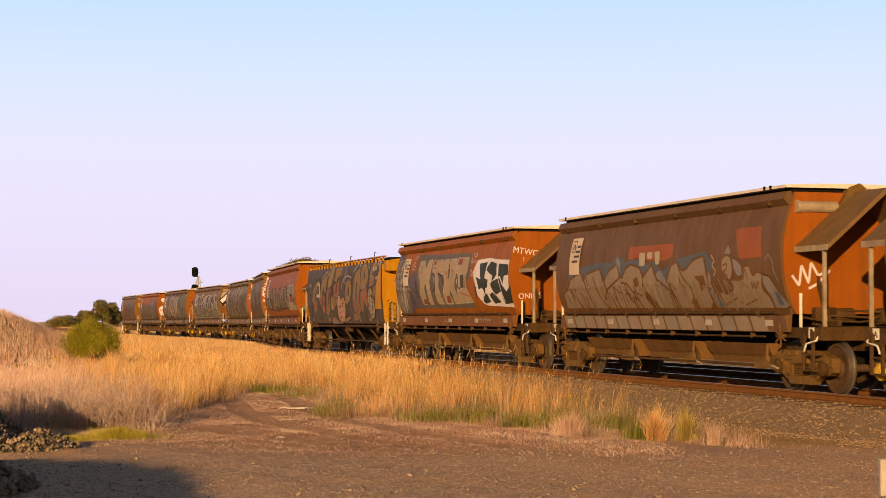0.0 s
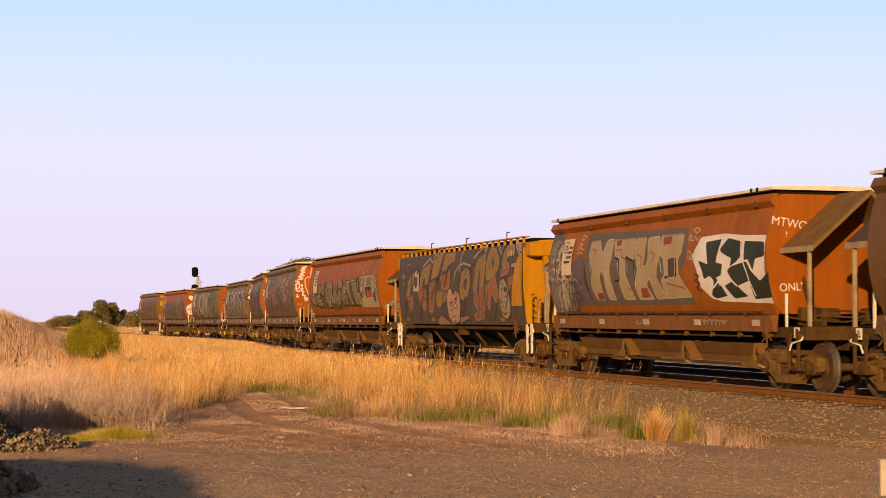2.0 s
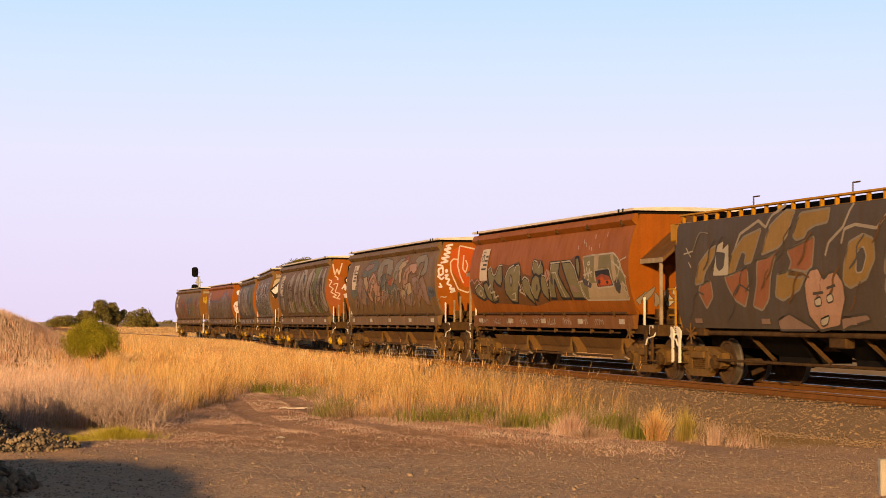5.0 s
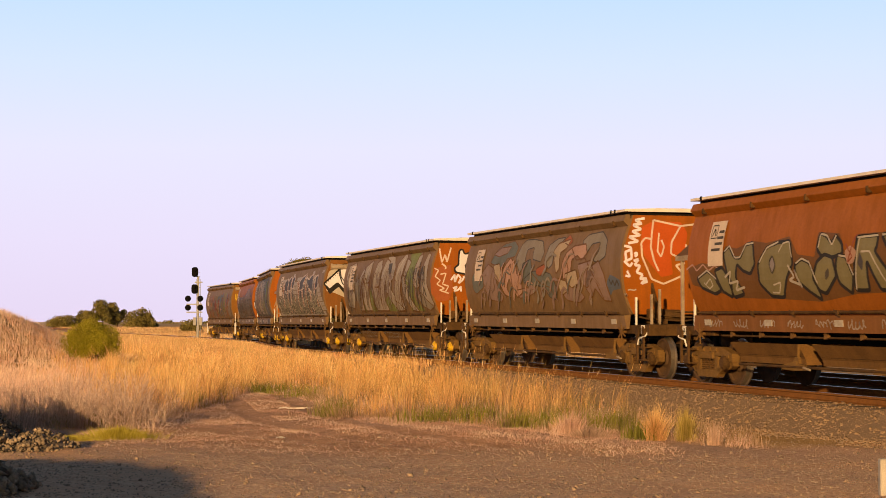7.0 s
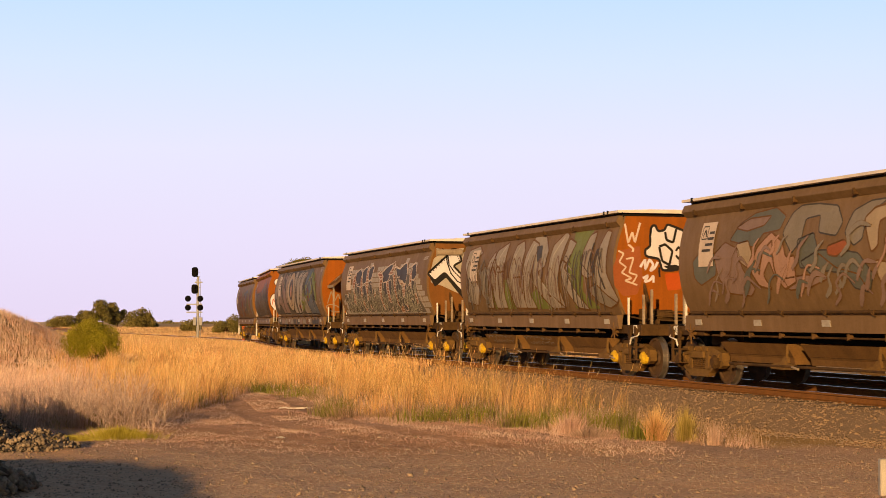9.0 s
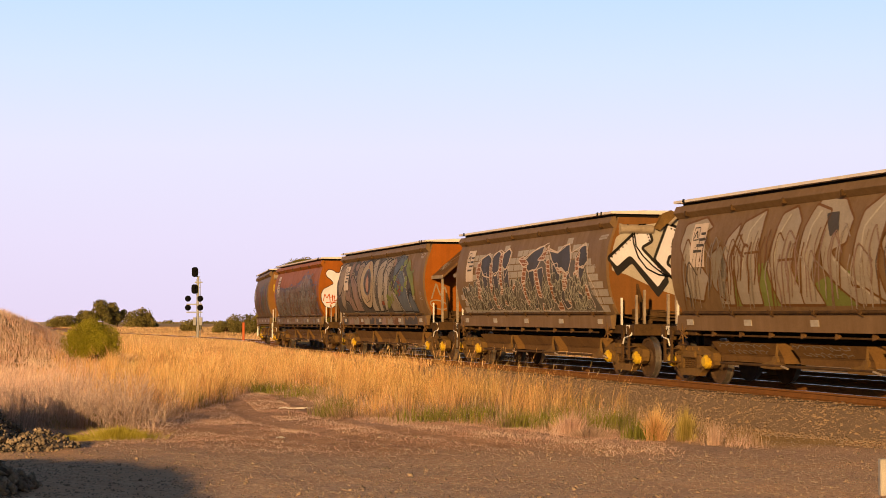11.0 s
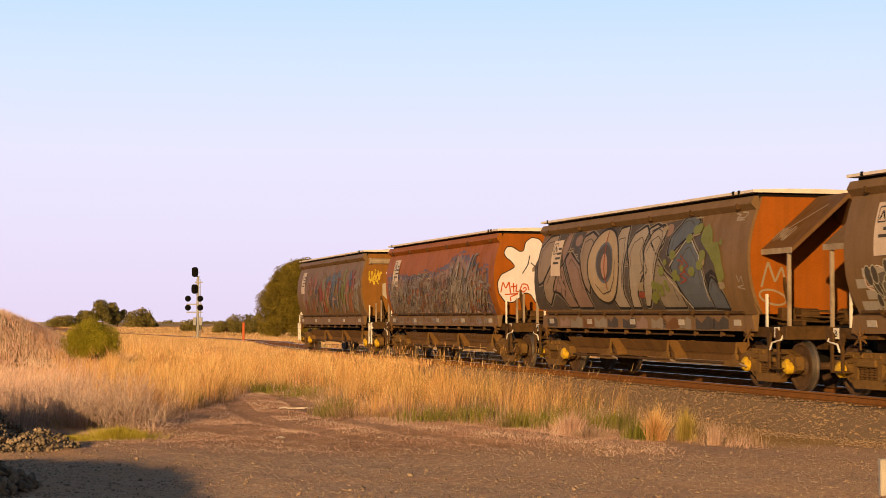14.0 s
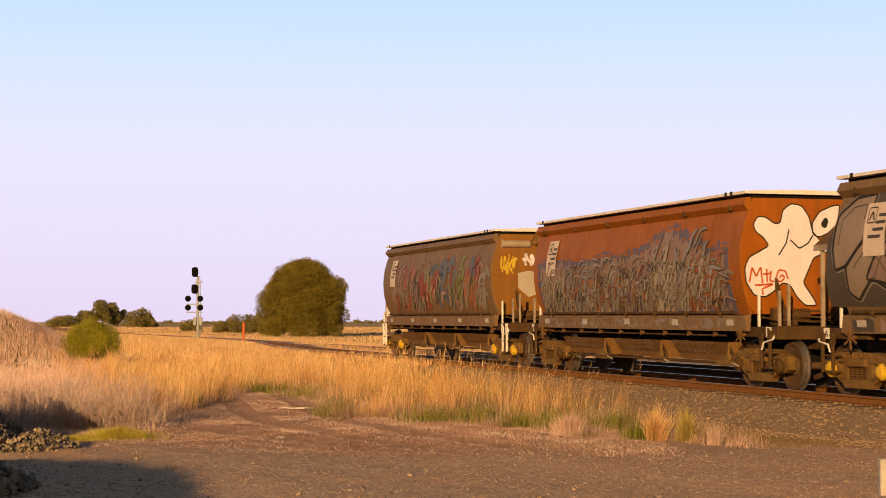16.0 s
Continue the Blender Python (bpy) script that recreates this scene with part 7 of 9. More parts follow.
def wagon_h():
    """A yellow hopper with flat overpainted sides, a railed roof walk and sloping ribbed ends."""
    r = rng_of(8)
    root = new("grain_wagon")
    tagged(root, "yellow grain wagon with dark overpainted sides and a railed roof walk", "grain wagon", "grain wagons of the train")
    half = 6.4
    body = part("body", skin_bm(half, H_PZ, H_PW), M["grey_side"], root)
    smooth_sides(body)
    # yellow ends: upper box, sloping sheet, corner posts
    for s in (1, -1):
        bm = bmesh.new()
        box(bm, min(s * half, s * (half + 0.45)), max(s * half, s * (half + 0.45)), -1.36, 1.36, 3.05, 3.44, 0.03)
        part("end_beam", bm, M["yellow"], root)
        bm = bmesh.new()
        sect = [(-w + 0.01, z) for w, z in zip(H_PW[:5], H_PZ[:5])] + [(w - 0.01, z) for w, z in zip(H_PW[4::-1], H_PZ[4::-1])]
        a = [bm.verts.new((s * (half - 0.02), y, z)) for y, z in sect]
        b = [bm.verts.new((s * (half + 0.012), y, z)) for y, z in sect]
        for j in range(len(sect)):
            bm.faces.new((a[j], a[(j + 1) % len(sect)], b[(j + 1) % len(sect)], b[j]))
        bm.faces.new(a)
        bm.faces.new(b)
        part("end_wall", bm, M["yellow"], root)
        for sg in (-1, 1):
            bm = bmesh.new()
            a = [(s * (half + 0.30), 3.05), (s * (half + 0.44), 3.05), (s * (half + 0.9), 1.25), (s * (half + 0.72), 1.25)]
            slab(bm, a, sg * 0.85, sg * 0.98)
            part("end_rib", bm, M["yellow"], root)
            bm = bmesh.new()
            slab(bm, [(s * (half + 0.01), 3.1), (s * (half + 0.25), 3.05), (s * (half + 0.75), 1.25), (s * (half + 0.01), 1.25)], sg * 0.55, sg * 0.60)
            part("end_web", bm, M["yellow"], root)
            bm = bmesh.new()
            bent(bm, [(s * 6.7, sg * 1.3, 1.2), (s * 6.7, sg * 1.3, 1.95), (s * 6.78, sg * 1.3, 2.02), (s * 7.05, sg * 1.3, 2.02)], 0.025)
            for z in (1.45, 1.62, 1.78):
                bent(bm, [(s * 6.7, sg * 1.3, z), (s * 7.05, sg * 1.3, z)], 0.016)
            part("platform_rail", bm, M["yellow"], root, "yellow platform hand rail")
        end_gear(root, s, {"steps": "white", "letter": "A" if s > 0 else "B"})
    # roof, walkway and rails
    bm = bmesh.new()
    sect = [(-1.38, 3.42), (-0.9, 3.50), (0, 3.54), (0.9, 3.50), (1.38, 3.42)]
    loops = [[bm.verts.new((x, y, z)) for y, z in sect] for x in (-6.6, 6.6)]
    for j in range(4):
        bm.faces.new((loops[0][j], loops[0][j + 1], loops[1][j + 1], loops[1][j]))
    for l in loops:
        bm.faces.new(l)
    bm.faces.new((loops[0][0], loops[0][4], loops[1][4], loops[1][0]))
    roof = part("roof", bm, M["yellow"], root)
    # Near-black coaming: the shade beneath the roof walk is in its colour.
    part("roof_coaming", box(bmesh.new(), -6.2, 6.4, -1.12, 1.12, 3.43, 3.565), M["dark_steel"], roof)
    for x in np.linspace(-6.2, 6.2, 24):
        bm = bmesh.new()
        box(bm, x - 0.03, x + 0.03, -1.36, -1.29, 3.42, 3.58, 0.005)
        part("rail_bracket", bm, M["yellow"], roof)
    bm = bmesh.new()
    box(bm, -6.3, 6.5, -1.40, -1.25, 3.575, 3.61)
    part("roof_walk", bm, M["yellow"], roof, "yellow roof walk edge")
    for x in (-3.2, 0.6, 4.4):
        bm = bmesh.new()
        bent(bm, [(x, -1.2, 3.55), (x, -1.2, 3.80), (x + 0.25, -1.2, 3.80)], 0.015)
        part("hatch_handle", bm, M["dusty"], roof)
    # open underframe with trusses
    bm = bmesh.new()
    for sg in (-1, 1):
        rod(bm, (-5.0, sg * 1.15, 0.52), (5.0, sg * 1.15, 0.52), 0.03, 8)
        rod(bm, (-5.2, sg * 1.2, 1.08), (5.2, sg * 1.2, 1.08), 0.05, 8)
        for k in range(4):
            x = -3.9 + 2.2 * k
            rod(bm, (x, sg * 1.0, 1.1), (x + 0.7, sg * 0.75, 0.55), 0.045, 6)
    box(bm, -0.3, 0.3, -1.2, -1.0, 0.85, 1.05, 0.02)
    box(bm, -6.2, 6.2, -0.3, 0.3, 0.75, 1.18, 0.02)
    part("underframe", bm, M["dusty"], root)
    for x0, x1 in ((-4.3, -1.6), (-1.3, 1.3), (1.6, 4.3)):
        bm = bmesh.new()
        rings = [[bm.verts.new(p) for p in ((a, -y, z), (b, -y, z), (b, y, z), (a, y, z))] for a, b, y, z in ((x0, x1, 1.2, 1.18), (x0 + 0.7, x1 - 0.7, 0.45, 0.62), (x0 + 0.7, x1 - 0.7, 0.45, 0.5))]
        for l0, l1 in zip(rings, rings[1:]):
            for j in range(4):
                bm.faces.new((l0[j], l0[(j + 1) % 4], l1[(j + 1) % 4], l1[j]))
        bm.faces.new(rings[-1])
        # Near-black: the underframe's shade is put into the chute colour.
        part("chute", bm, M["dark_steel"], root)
    for sg in (1, -1):
        build_bogie(root, sg, False)
    mu = Mural(h_near_side)
    mu.patch("ochre", [(-5.45, 2.09), (-5.22, 2.53), (-4.73, 2.80), (-4.37, 2.88), (-4.52, 2.64), (-4.89, 2.38), (-5.07, 2.11)], 3, "ash", 0.045)
    mu.patch("clay", [(-5.23, 2.06), (-4.69, 2.17), (-4.63, 1.83), (-4.98, 1.58), (-5.30, 1.92)], 3, "ash", 0.045)
    mu.patch("ochre", [(-3.94, 2.23), (-3.67, 2.69), (-3.17, 3.00), (-2.42, 3.13), (-2.59, 2.85), (-2.84, 2.49), (-3.17, 2.45), (-3.06, 2.67), (-3.26, 2.71), (-3.62, 2.27)], 3, "ash", 0.045)
    mu.patch("clay", [(-4.04, 2.23), (-3.01, 2.39), (-3.01, 1.95), (-3.22, 1.61), (-3.63, 1.74), (-3.91, 2.01)], 3, "ash", 0.045)
    mu.patch("ochre", [(-2.44, 2.61), (-2.10, 3.15), (-1.51, 3.44), (-1.13, 3.40), (-1.39, 2.93), (-1.70, 2.74)], 3, "ash", 0.045)
    mu.patch("clay", [(-2.61, 2.50), (-1.83, 2.62), (-2.04, 2.25), (-2.21, 1.75), (-2.51, 1.54), (-2.89, 1.62), (-2.65, 2.07)], 3, "ash", 0.045)
    mu.patch("ochre", [(-1.17, 2.92), (-0.91, 3.35), (0.18, 3.37), (0.13, 3.12), (-0.35, 3.08), (-0.61, 3.01), (-0.72, 2.88), (-1.02, 2.84)], 3, "ash", 0.045)
    mu.patch("clay", [(-1.40, 2.66), (-0.34, 2.89), (-0.45, 2.34), (-0.88, 2.14), (-1.42, 2.18), (-1.22, 2.45)], 3, "ash", 0.045)
    mu.patch("ochre", [(-1.79, 2.22), (-1.17, 2.30), (-0.63, 2.24), (-0.99, 1.92), (-1.65, 1.72), (-1.94, 1.81)], 3, "ash", 0.045)
    mu.patch("ochre", [(0.69, 2.38), (0.87, 2.73), (1.34, 2.85), (1.67, 2.76), (1.71, 2.41), (1.41, 2.07), (0.84, 1.92), (0.62, 2.02)], 3, "ash", 0.045)
    mu.patch("grey_dark", [(1.13, 2.54), (1.35, 2.65), (1.45, 2.47), (1.30, 2.19), (1.09, 2.18)], 6, "silver", 0.03)
    mu.patch("ochre", [(2.02, 2.34), (2.17, 2.80), (2.49, 3.07), (3.20, 3.26), (3.18, 2.87), (2.97, 2.32), (2.60, 2.31), (2.74, 2.78), (2.57, 2.78), (2.34, 2.17), (2.00, 2.14)], 3, "ash", 0.045)
    mu.patch("clay", [(2.04, 2.09), (2.41, 2.15), (2.40, 1.88), (2.65, 1.60), (2.33, 1.53), (1.97, 1.86)], 3, "ash", 0.045)
    mu.patch("clay", [(2.62, 2.26), (2.97, 2.30), (2.93, 1.65), (2.73, 1.37), (2.00, 1.30), (1.90, 1.43), (2.39, 1.59)], 3, "ash", 0.045)
    mu.patch("ochre", [(3.22, 2.65), (3.34, 3.08), (3.66, 3.40), (4.13, 3.32), (4.43, 3.03), (4.34, 2.77), (3.92, 2.57), (3.57, 2.50), (3.26, 2.47)], 3, "ash", 0.045)
    mu.patch("grey_dark", [(3.75, 3.01), (3.96, 3.16), (4.07, 2.94), (3.82, 2.73)], 6, "silver", 0.03)
    mu.patch("clay", [(3.16, 2.29), (4.04, 2.60), (4.15, 2.38), (4.37, 1.91), (4.06, 1.80), (3.66, 2.13), (3.47, 1.64), (3.28, 1.64), (3.13, 2.07)], 3, "ash", 0.045)
    mu.patch("ochre", [(4.64, 2.86), (4.81, 3.17), (5.09, 3.37), (5.59, 3.41), (5.79, 3.24), (5.35, 3.14), (5.08, 3.05), (5.05, 2.92), (5.31, 2.89), (5.26, 2.78)], 3, "ash", 0.045)
    mu.patch("clay", [(4.51, 2.54), (4.61, 2.75), (5.37, 2.83), (5.21, 2.63)], 3, "ash", 0.045)
    mu.patch("clay", [(5.21, 2.47), (5.88, 2.60), (5.83, 2.40), (5.37, 2.31), (5.33, 2.14), (5.10, 2.06)], 3, "ash", 0.045)
    mu.stroke("silver", [(-3.60, 2.72), (-3.34, 3.06), (-2.57, 3.29), (-2.26, 3.14), (-2.04, 3.37), (-1.51, 3.54)], 0.06, 2, 1)
    mu.stroke("silver", [(0.02, 2.52), (0.15, 2.75), (0.65, 3.00), (0.96, 3.41)], 0.06, 2, 1)
    mu.stroke("silver", [(0.59, 2.71), (0.71, 2.97), (1.06, 3.03), (1.78, 2.93), (2.07, 3.14), (2.88, 3.47), (3.19, 3.31), (3.25, 3.44)], 0.06, 2, 1)
    mu.stroke("silver", [(4.29, 3.45), (4.59, 3.17), (4.65, 3.43)], 0.06, 2, 1)
    mu.stroke("silver", [(5.79, 3.42), (6.12, 3.14), (6.28, 3.11)], 0.07, 2, 1)
    mu.patch("silver", [(5.88, 3.46), (6.20, 3.46), (6.35, 3.20), (6.16, 3.19)], 3)
    mu.stroke("silver", [(2.82, 1.48), (2.75, 1.20)], 0.04, 2, 1)
    mu.stroke("chalk", [(-5.84, 2.88), (-5.62, 2.68)], 0.03, 4, 1)
    mu.stroke("chalk", [(-5.96, 2.75), (-5.50, 2.80)], 0.03, 4, 1)
    mu.stroke("chalk", [(-5.74, 2.57), (-5.60, 2.45)], 0.03, 4, 1)
    mu.patch("pink", [(-0.76, 2.04), (-0.51, 2.28), (-0.22, 2.31), (-0.04, 2.09), (0.15, 2.21), (0.43, 2.23), (0.64, 2.02), (0.66, 1.72), (0.37, 1.25), (-0.37, 1.16), (-0.69, 1.43), (-0.76, 1.74)], 8, "slate", 0.05)
    mu.patch("mauve", [(-1.95, 1.35), (-1.45, 1.48), (-0.90, 1.30), (-0.46, 1.17), (-1.91, 1.16)], 7, "slate", 0.04)
    mu.patch("mauve", [(0.45, 1.40), (1.34, 1.47), (1.45, 1.36), (0.64, 1.24), (0.39, 1.16)], 7, "slate", 0.04)
    mu.patch("chalk", [(-0.44, 1.73), (-0.19, 1.79), (-0.17, 1.63), (-0.41, 1.60)], 11, "slate", 0.03)
    mu.patch("chalk", [(0.01, 1.79), (0.22, 1.85), (0.27, 1.70), (0.03, 1.66)], 11, "slate", 0.03)
    mu.patch("chalk", [(-0.31, 1.37), (0.08, 1.45), (-0.06, 1.28), (-0.29, 1.23)], 11, "slate", 0.03)
    mu.stroke("slate", [(-0.47, 1.84), (-0.09, 1.86)], 0.05, 11, 1)
    mu.stroke("slate", [(0.04, 1.93), (0.36, 1.98)], 0.05, 11, 1)
    mu.patch("beige", [(4.34, 2.07), (4.49, 2.44), (4.82, 2.51), (5.20, 2.26), (5.32, 1.74), (5.19, 1.43), (4.83, 1.32), (4.54, 1.43), (4.39, 1.75)], 8, "slate", 0.05)
    mu.patch("slate", [(4.81, 2.21), (5.03, 2.29), (5.18, 2.14), (4.91, 2.08)], 11)
    mu.patch("chalk", [(4.89, 1.98), (5.14, 1.93), (5.03, 1.79), (4.83, 1.85)], 11, "slate", 0.03)
    mu.patch("chalk", [(4.59, 1.85), (4.73, 1.79), (4.64, 1.68), (4.52, 1.73)], 11, "slate", 0.03)
    mu.stroke("slate", [(4.60, 1.56), (4.75, 1.47), (4.98, 1.53)], 0.05, 11, 1)
    mu.stroke("slate", [(4.54, 2.22), (4.71, 2.15), (4.85, 2.31), (4.59, 2.36)], 0.03, 11, 1)
    mu.patch("silver", [(5.48, 2.88), (6.01, 2.92), (5.93, 2.78), (5.51, 2.75)], 8, "slate", 0.03)
    mu.patch("chalk", [(-4.30, 2.88), (-4.02, 2.95), (-4.09, 2.77), (-3.80, 2.89), (-3.83, 2.25), (-4.54, 2.26)], 10)
    mu.patch("grey_dark", [(-4.37, 2.75), (-3.95, 2.71), (-4.03, 2.42), (-4.25, 2.34), (-4.39, 2.45)], 11)
    mu.patch("chalk", [(5.18, 3.25), (5.32, 3.26), (5.34, 3.10), (5.19, 3.09)], 8)
    mu.patch("chalk", [(5.39, 3.25), (5.54, 3.26), (5.55, 3.09), (5.40, 3.08)], 8)
    mu.patch("chalk", [(5.60, 3.24), (5.72, 3.24), (5.71, 3.10), (5.61, 3.09)], 8)
    mu.patch("wagon_yellow", [(6.44, 3.16), (6.12, 3.05), (5.80, 2.72), (5.57, 2.21), (5.40, 1.71), (6.33, 1.70)], 13)
    for x in (-5.6, -2.6, 0.6, 4.3):
        mu.field("mauve", x, x + 0.35, 1.28, 1.38, 9, 0, None, 0.1)
    wild(mu, -6.0, 5.3, 1.3, 3.2, 24, ["grey_dark", "umber", "ash"], "grey_dark", r, 0.05, 0.9, 7, 0.01, None, 0.4)
    mu.put(root, "tall ochre and grey sprayed lettering with pale outlines")
    return root


def wagon_i():
    r = rng_of(9)
    w = build_wagon("grain_wagon", "rust-red grain wagon with beige block lettering and black-white panel", "rust_red", "orange_end", "dusty_red", {**HOOD, "letter": "B"}, {**HOOD, "letter": "A", "hood_paint": "grey_side", "wheel": True})
    mu = Mural(near_side)
    mu.patch("mid_grey", [(-3.47, 3.45), (-0.68, 3.37), (2.31, 3.32), (2.44, 3.04), (2.34, 2.56), (1.99, 2.41), (2.19, 2.18), (2.58, 1.68), (-3.17, 1.68), (-3.56, 2.31), (-3.43, 2.94)], 1)
    mu.patch("purple", [(-5.90, 2.50), (-6.01, 3.55), (-5.23, 3.58), (-5.07, 3.00), (-4.67, 2.60), (-3.75, 2.95), (-3.45, 2.69), (-3.17, 1.68), (-5.98, 1.69)], 1)
    mu.patch("tan", [(-3.12, 3.23), (-2.61, 3.24), (-2.33, 2.90), (-2.14, 3.23), (-1.73, 3.24), (-1.72, 2.87), (-1.88, 2.52), (-1.82, 2.27), (-1.68, 1.81), (-2.11, 1.82), (-2.24, 2.43), (-2.41, 2.53), (-2.49, 2.29), (-2.34, 1.82), (-2.88, 1.82), (-3.06, 2.18), (-2.92, 2.55), (-3.18, 2.93)], 3, "chalk", 0.03)
    mu.patch("tan", [(-1.67, 3.21), (-0.45, 3.20), (-0.37, 2.71), (-0.70, 2.77), (-0.79, 2.84), (-0.92, 2.82), (-0.89, 2.37), (-0.53, 1.81), (-1.18, 1.82), (-1.32, 2.26), (-1.28, 2.79), (-1.50, 2.79)], 3, "chalk", 0.03)
    mu.patch("tan", [(-0.40, 3.20), (0.18, 3.20), (0.20, 2.74), (0.11, 2.55), (0.31, 2.55), (0.40, 2.79), (0.27, 3.17), (0.89, 3.19), (1.03, 2.77), (0.87, 2.49), (0.82, 2.27), (1.25, 1.82), (0.63, 1.81), (0.50, 2.17), (0.39, 2.28), (0.23, 2.11), (0.51, 1.81), (-0.34, 1.81), (-0.42, 2.13), (-0.18, 2.47), (-0.33, 2.82)], 3, "chalk", 0.03)
    mu.patch("tan", [(0.98, 3.20), (2.18, 3.18), (2.17, 2.78), (1.99, 2.68), (1.98, 2.32), (2.49, 1.84), (1.25, 1.82), (1.06, 2.21), (1.27, 2.32), (1.23, 2.71), (1.03, 2.77)], 3, "chalk", 0.03)
    mu.patch("slate", [(1.47, 2.68), (1.83, 2.70), (1.81, 2.28), (1.45, 2.25)], 6, "chalk", 0.025)
    mu.patch("red", [(-1.54, 3.19), (-1.24, 3.19), (-1.23, 3.07), (-1.48, 3.06)], 6)
    mu.patch("red", [(1.15, 3.16), (1.60, 3.16), (1.57, 2.99), (1.16, 2.99)], 6)
    mu.patch("red", [(-2.75, 1.98), (-2.39, 1.99), (-2.34, 1.83), (-2.76, 1.82)], 6)
    mu.patch("red", [(-0.12, 2.05), (0.24, 2.07), (0.33, 1.86), (-0.12, 1.84)], 6)
    mu.stroke("brick_red", [(-3.00, 3.05), (-2.78, 3.01), (-2.80, 2.85)], 0.035, 6, 1)
    mu.stroke("brick_red", [(-1.51, 2.96), (-1.15, 2.97), (-1.11, 2.79), (-0.78, 2.72)], 0.035, 6, 1)
    mu.stroke("brick_red", [(-0.20, 2.82), (0.07, 2.75), (-0.02, 2.52)], 0.035, 6, 1)
    mu.stroke("brick_red", [(0.51, 2.88), (0.78, 2.78), (0.59, 2.62)], 0.035, 6, 1)
    mu.stroke("brick_red", [(-0.84, 2.07), (-0.54, 1.99), (-0.63, 1.87)], 0.035, 6, 1)
    mu.stroke("brick_red", [(1.29, 2.15), (1.82, 2.08), (2.19, 2.02)], 0.035, 6, 1)
    mu.stroke("black", [(-1.53, 2.80), (-1.27, 2.74), (-1.29, 2.26), (-1.54, 2.24)], 0.05, 5, 1)
    mu.stroke("black", [(-0.89, 2.78), (-0.40, 2.68), (-0.39, 2.24)], 0.05, 5, 1)
    mu.stroke("black", [(1.87, 2.68), (1.86, 2.30), (1.26, 2.27)], 0.05, 5, 1)
    mu.stroke("white", [(-3.09, 2.74), (-2.99, 2.45)], 0.02, 7, 1)
    mu.stroke("white", [(-1.35, 2.68), (-1.30, 2.38)], 0.02, 7, 1)
    mu.stroke("white", [(-0.83, 2.66), (-0.77, 2.48)], 0.02, 7, 1)
    mu.stroke("white", [(-0.34, 2.47), (-0.33, 2.15)], 0.02, 7, 1)
    mu.stroke("white", [(1.06, 2.66), (1.13, 2.38)], 0.02, 7, 1)
    mu.stroke("white", [(-2.12, 2.52), (-2.03, 2.28)], 0.02, 7, 1)
    mu.patch("white", [(2.78, 2.79), (3.05, 3.07), (4.10, 3.10), (5.11, 3.02), (5.95, 2.99), (5.92, 2.58), (5.90, 2.30), (5.98, 1.67), (4.97, 1.70), (3.78, 1.73), (3.39, 1.79), (2.98, 2.04), (2.89, 2.38), (2.67, 2.69)], 1)
    mu.patch("dark_green", [(3.32, 2.96), (4.04, 2.99), (3.80, 2.52), (4.11, 2.48), (4.00, 2.25), (3.77, 2.22), (4.14, 1.84), (3.60, 1.79), (3.42, 1.85), (3.67, 2.15), (3.48, 2.26), (3.20, 2.19), (3.15, 2.37), (2.99, 2.59), (3.44, 2.49)], 3)
    mu.patch("dark_green", [(3.96, 2.76), (4.33, 3.00), (4.96, 2.90), (4.94, 2.62), (4.73, 2.51), (4.43, 2.42), (4.53, 2.59), (4.27, 2.65)], 3)
    mu.patch("dark_green", [(5.07, 2.91), (5.90, 2.86), (5.92, 2.58), (5.54, 2.55), (5.42, 2.31), (5.21, 2.56), (5.06, 2.52)], 3)
    mu.patch("dark_green", [(4.30, 2.34), (4.47, 2.42), (5.16, 2.51), (5.33, 2.31), (5.67, 2.11), (6.05, 2.29), (6.00, 1.79), (5.28, 1.76), (5.20, 2.12), (4.66, 2.03), (5.02, 1.82), (4.42, 1.78), (4.10, 2.04), (4.49, 2.13)], 3)
    mu.stroke("white", [(3.97, 2.82), (4.13, 2.55), (4.29, 2.24), (4.66, 2.03)], 0.05, 5, 1)
    mu.stroke("white", [(4.92, 2.97), (4.94, 2.62), (5.14, 2.32), (5.36, 1.82)], 0.04, 5, 1)
    mu.stroke("white", [(3.57, 2.00), (3.88, 2.15), (3.90, 2.04)], 0.04, 5, 1)
    mu.stroke("black", [(2.79, 2.30), (3.01, 2.27), (2.77, 2.17), (3.02, 2.11), (2.78, 2.01), (3.02, 1.93)], 0.03, 4, 1)
    mu.stroke("chalk", [(2.58, 3.25), (2.77, 3.29), (2.95, 3.22), (2.77, 3.17), (2.58, 3.25)], 0.03, 4, 1)
    mu.stroke("chalk", [(2.45, 2.99), (2.46, 3.15), (2.61, 3.10), (2.49, 3.04), (2.72, 3.01), (2.74, 3.11), (2.89, 3.00), (2.98, 3.10)], 0.028, 4, 1)
    mu.stroke("chalk", [(2.50, 2.63), (2.48, 2.82), (2.67, 2.73), (2.54, 2.63), (2.81, 2.62), (2.80, 2.79)], 0.028, 4, 1)
    mu.stroke("chalk", [(-3.88, 3.31), (-3.83, 3.43), (-3.62, 3.38), (-3.75, 3.31), (-3.88, 3.31)], 0.03, 4, 1)
    mu.stroke("chalk", [(-3.99, 3.02), (-3.91, 3.24), (-3.72, 3.18), (-3.89, 3.11), (-3.59, 3.05)], 0.028, 4, 1)
    mu.stroke("chalk", [(-4.04, 2.96), (-3.76, 3.00), (-3.69, 2.95)], 0.028, 4, 1)
    wild(mu, -5.8, -4.2, 1.5, 2.45, 60, ["lilac", "silver", "chalk", "silver", "purple"], "slate", r, 0.11, 0.4, 3, 0.025)
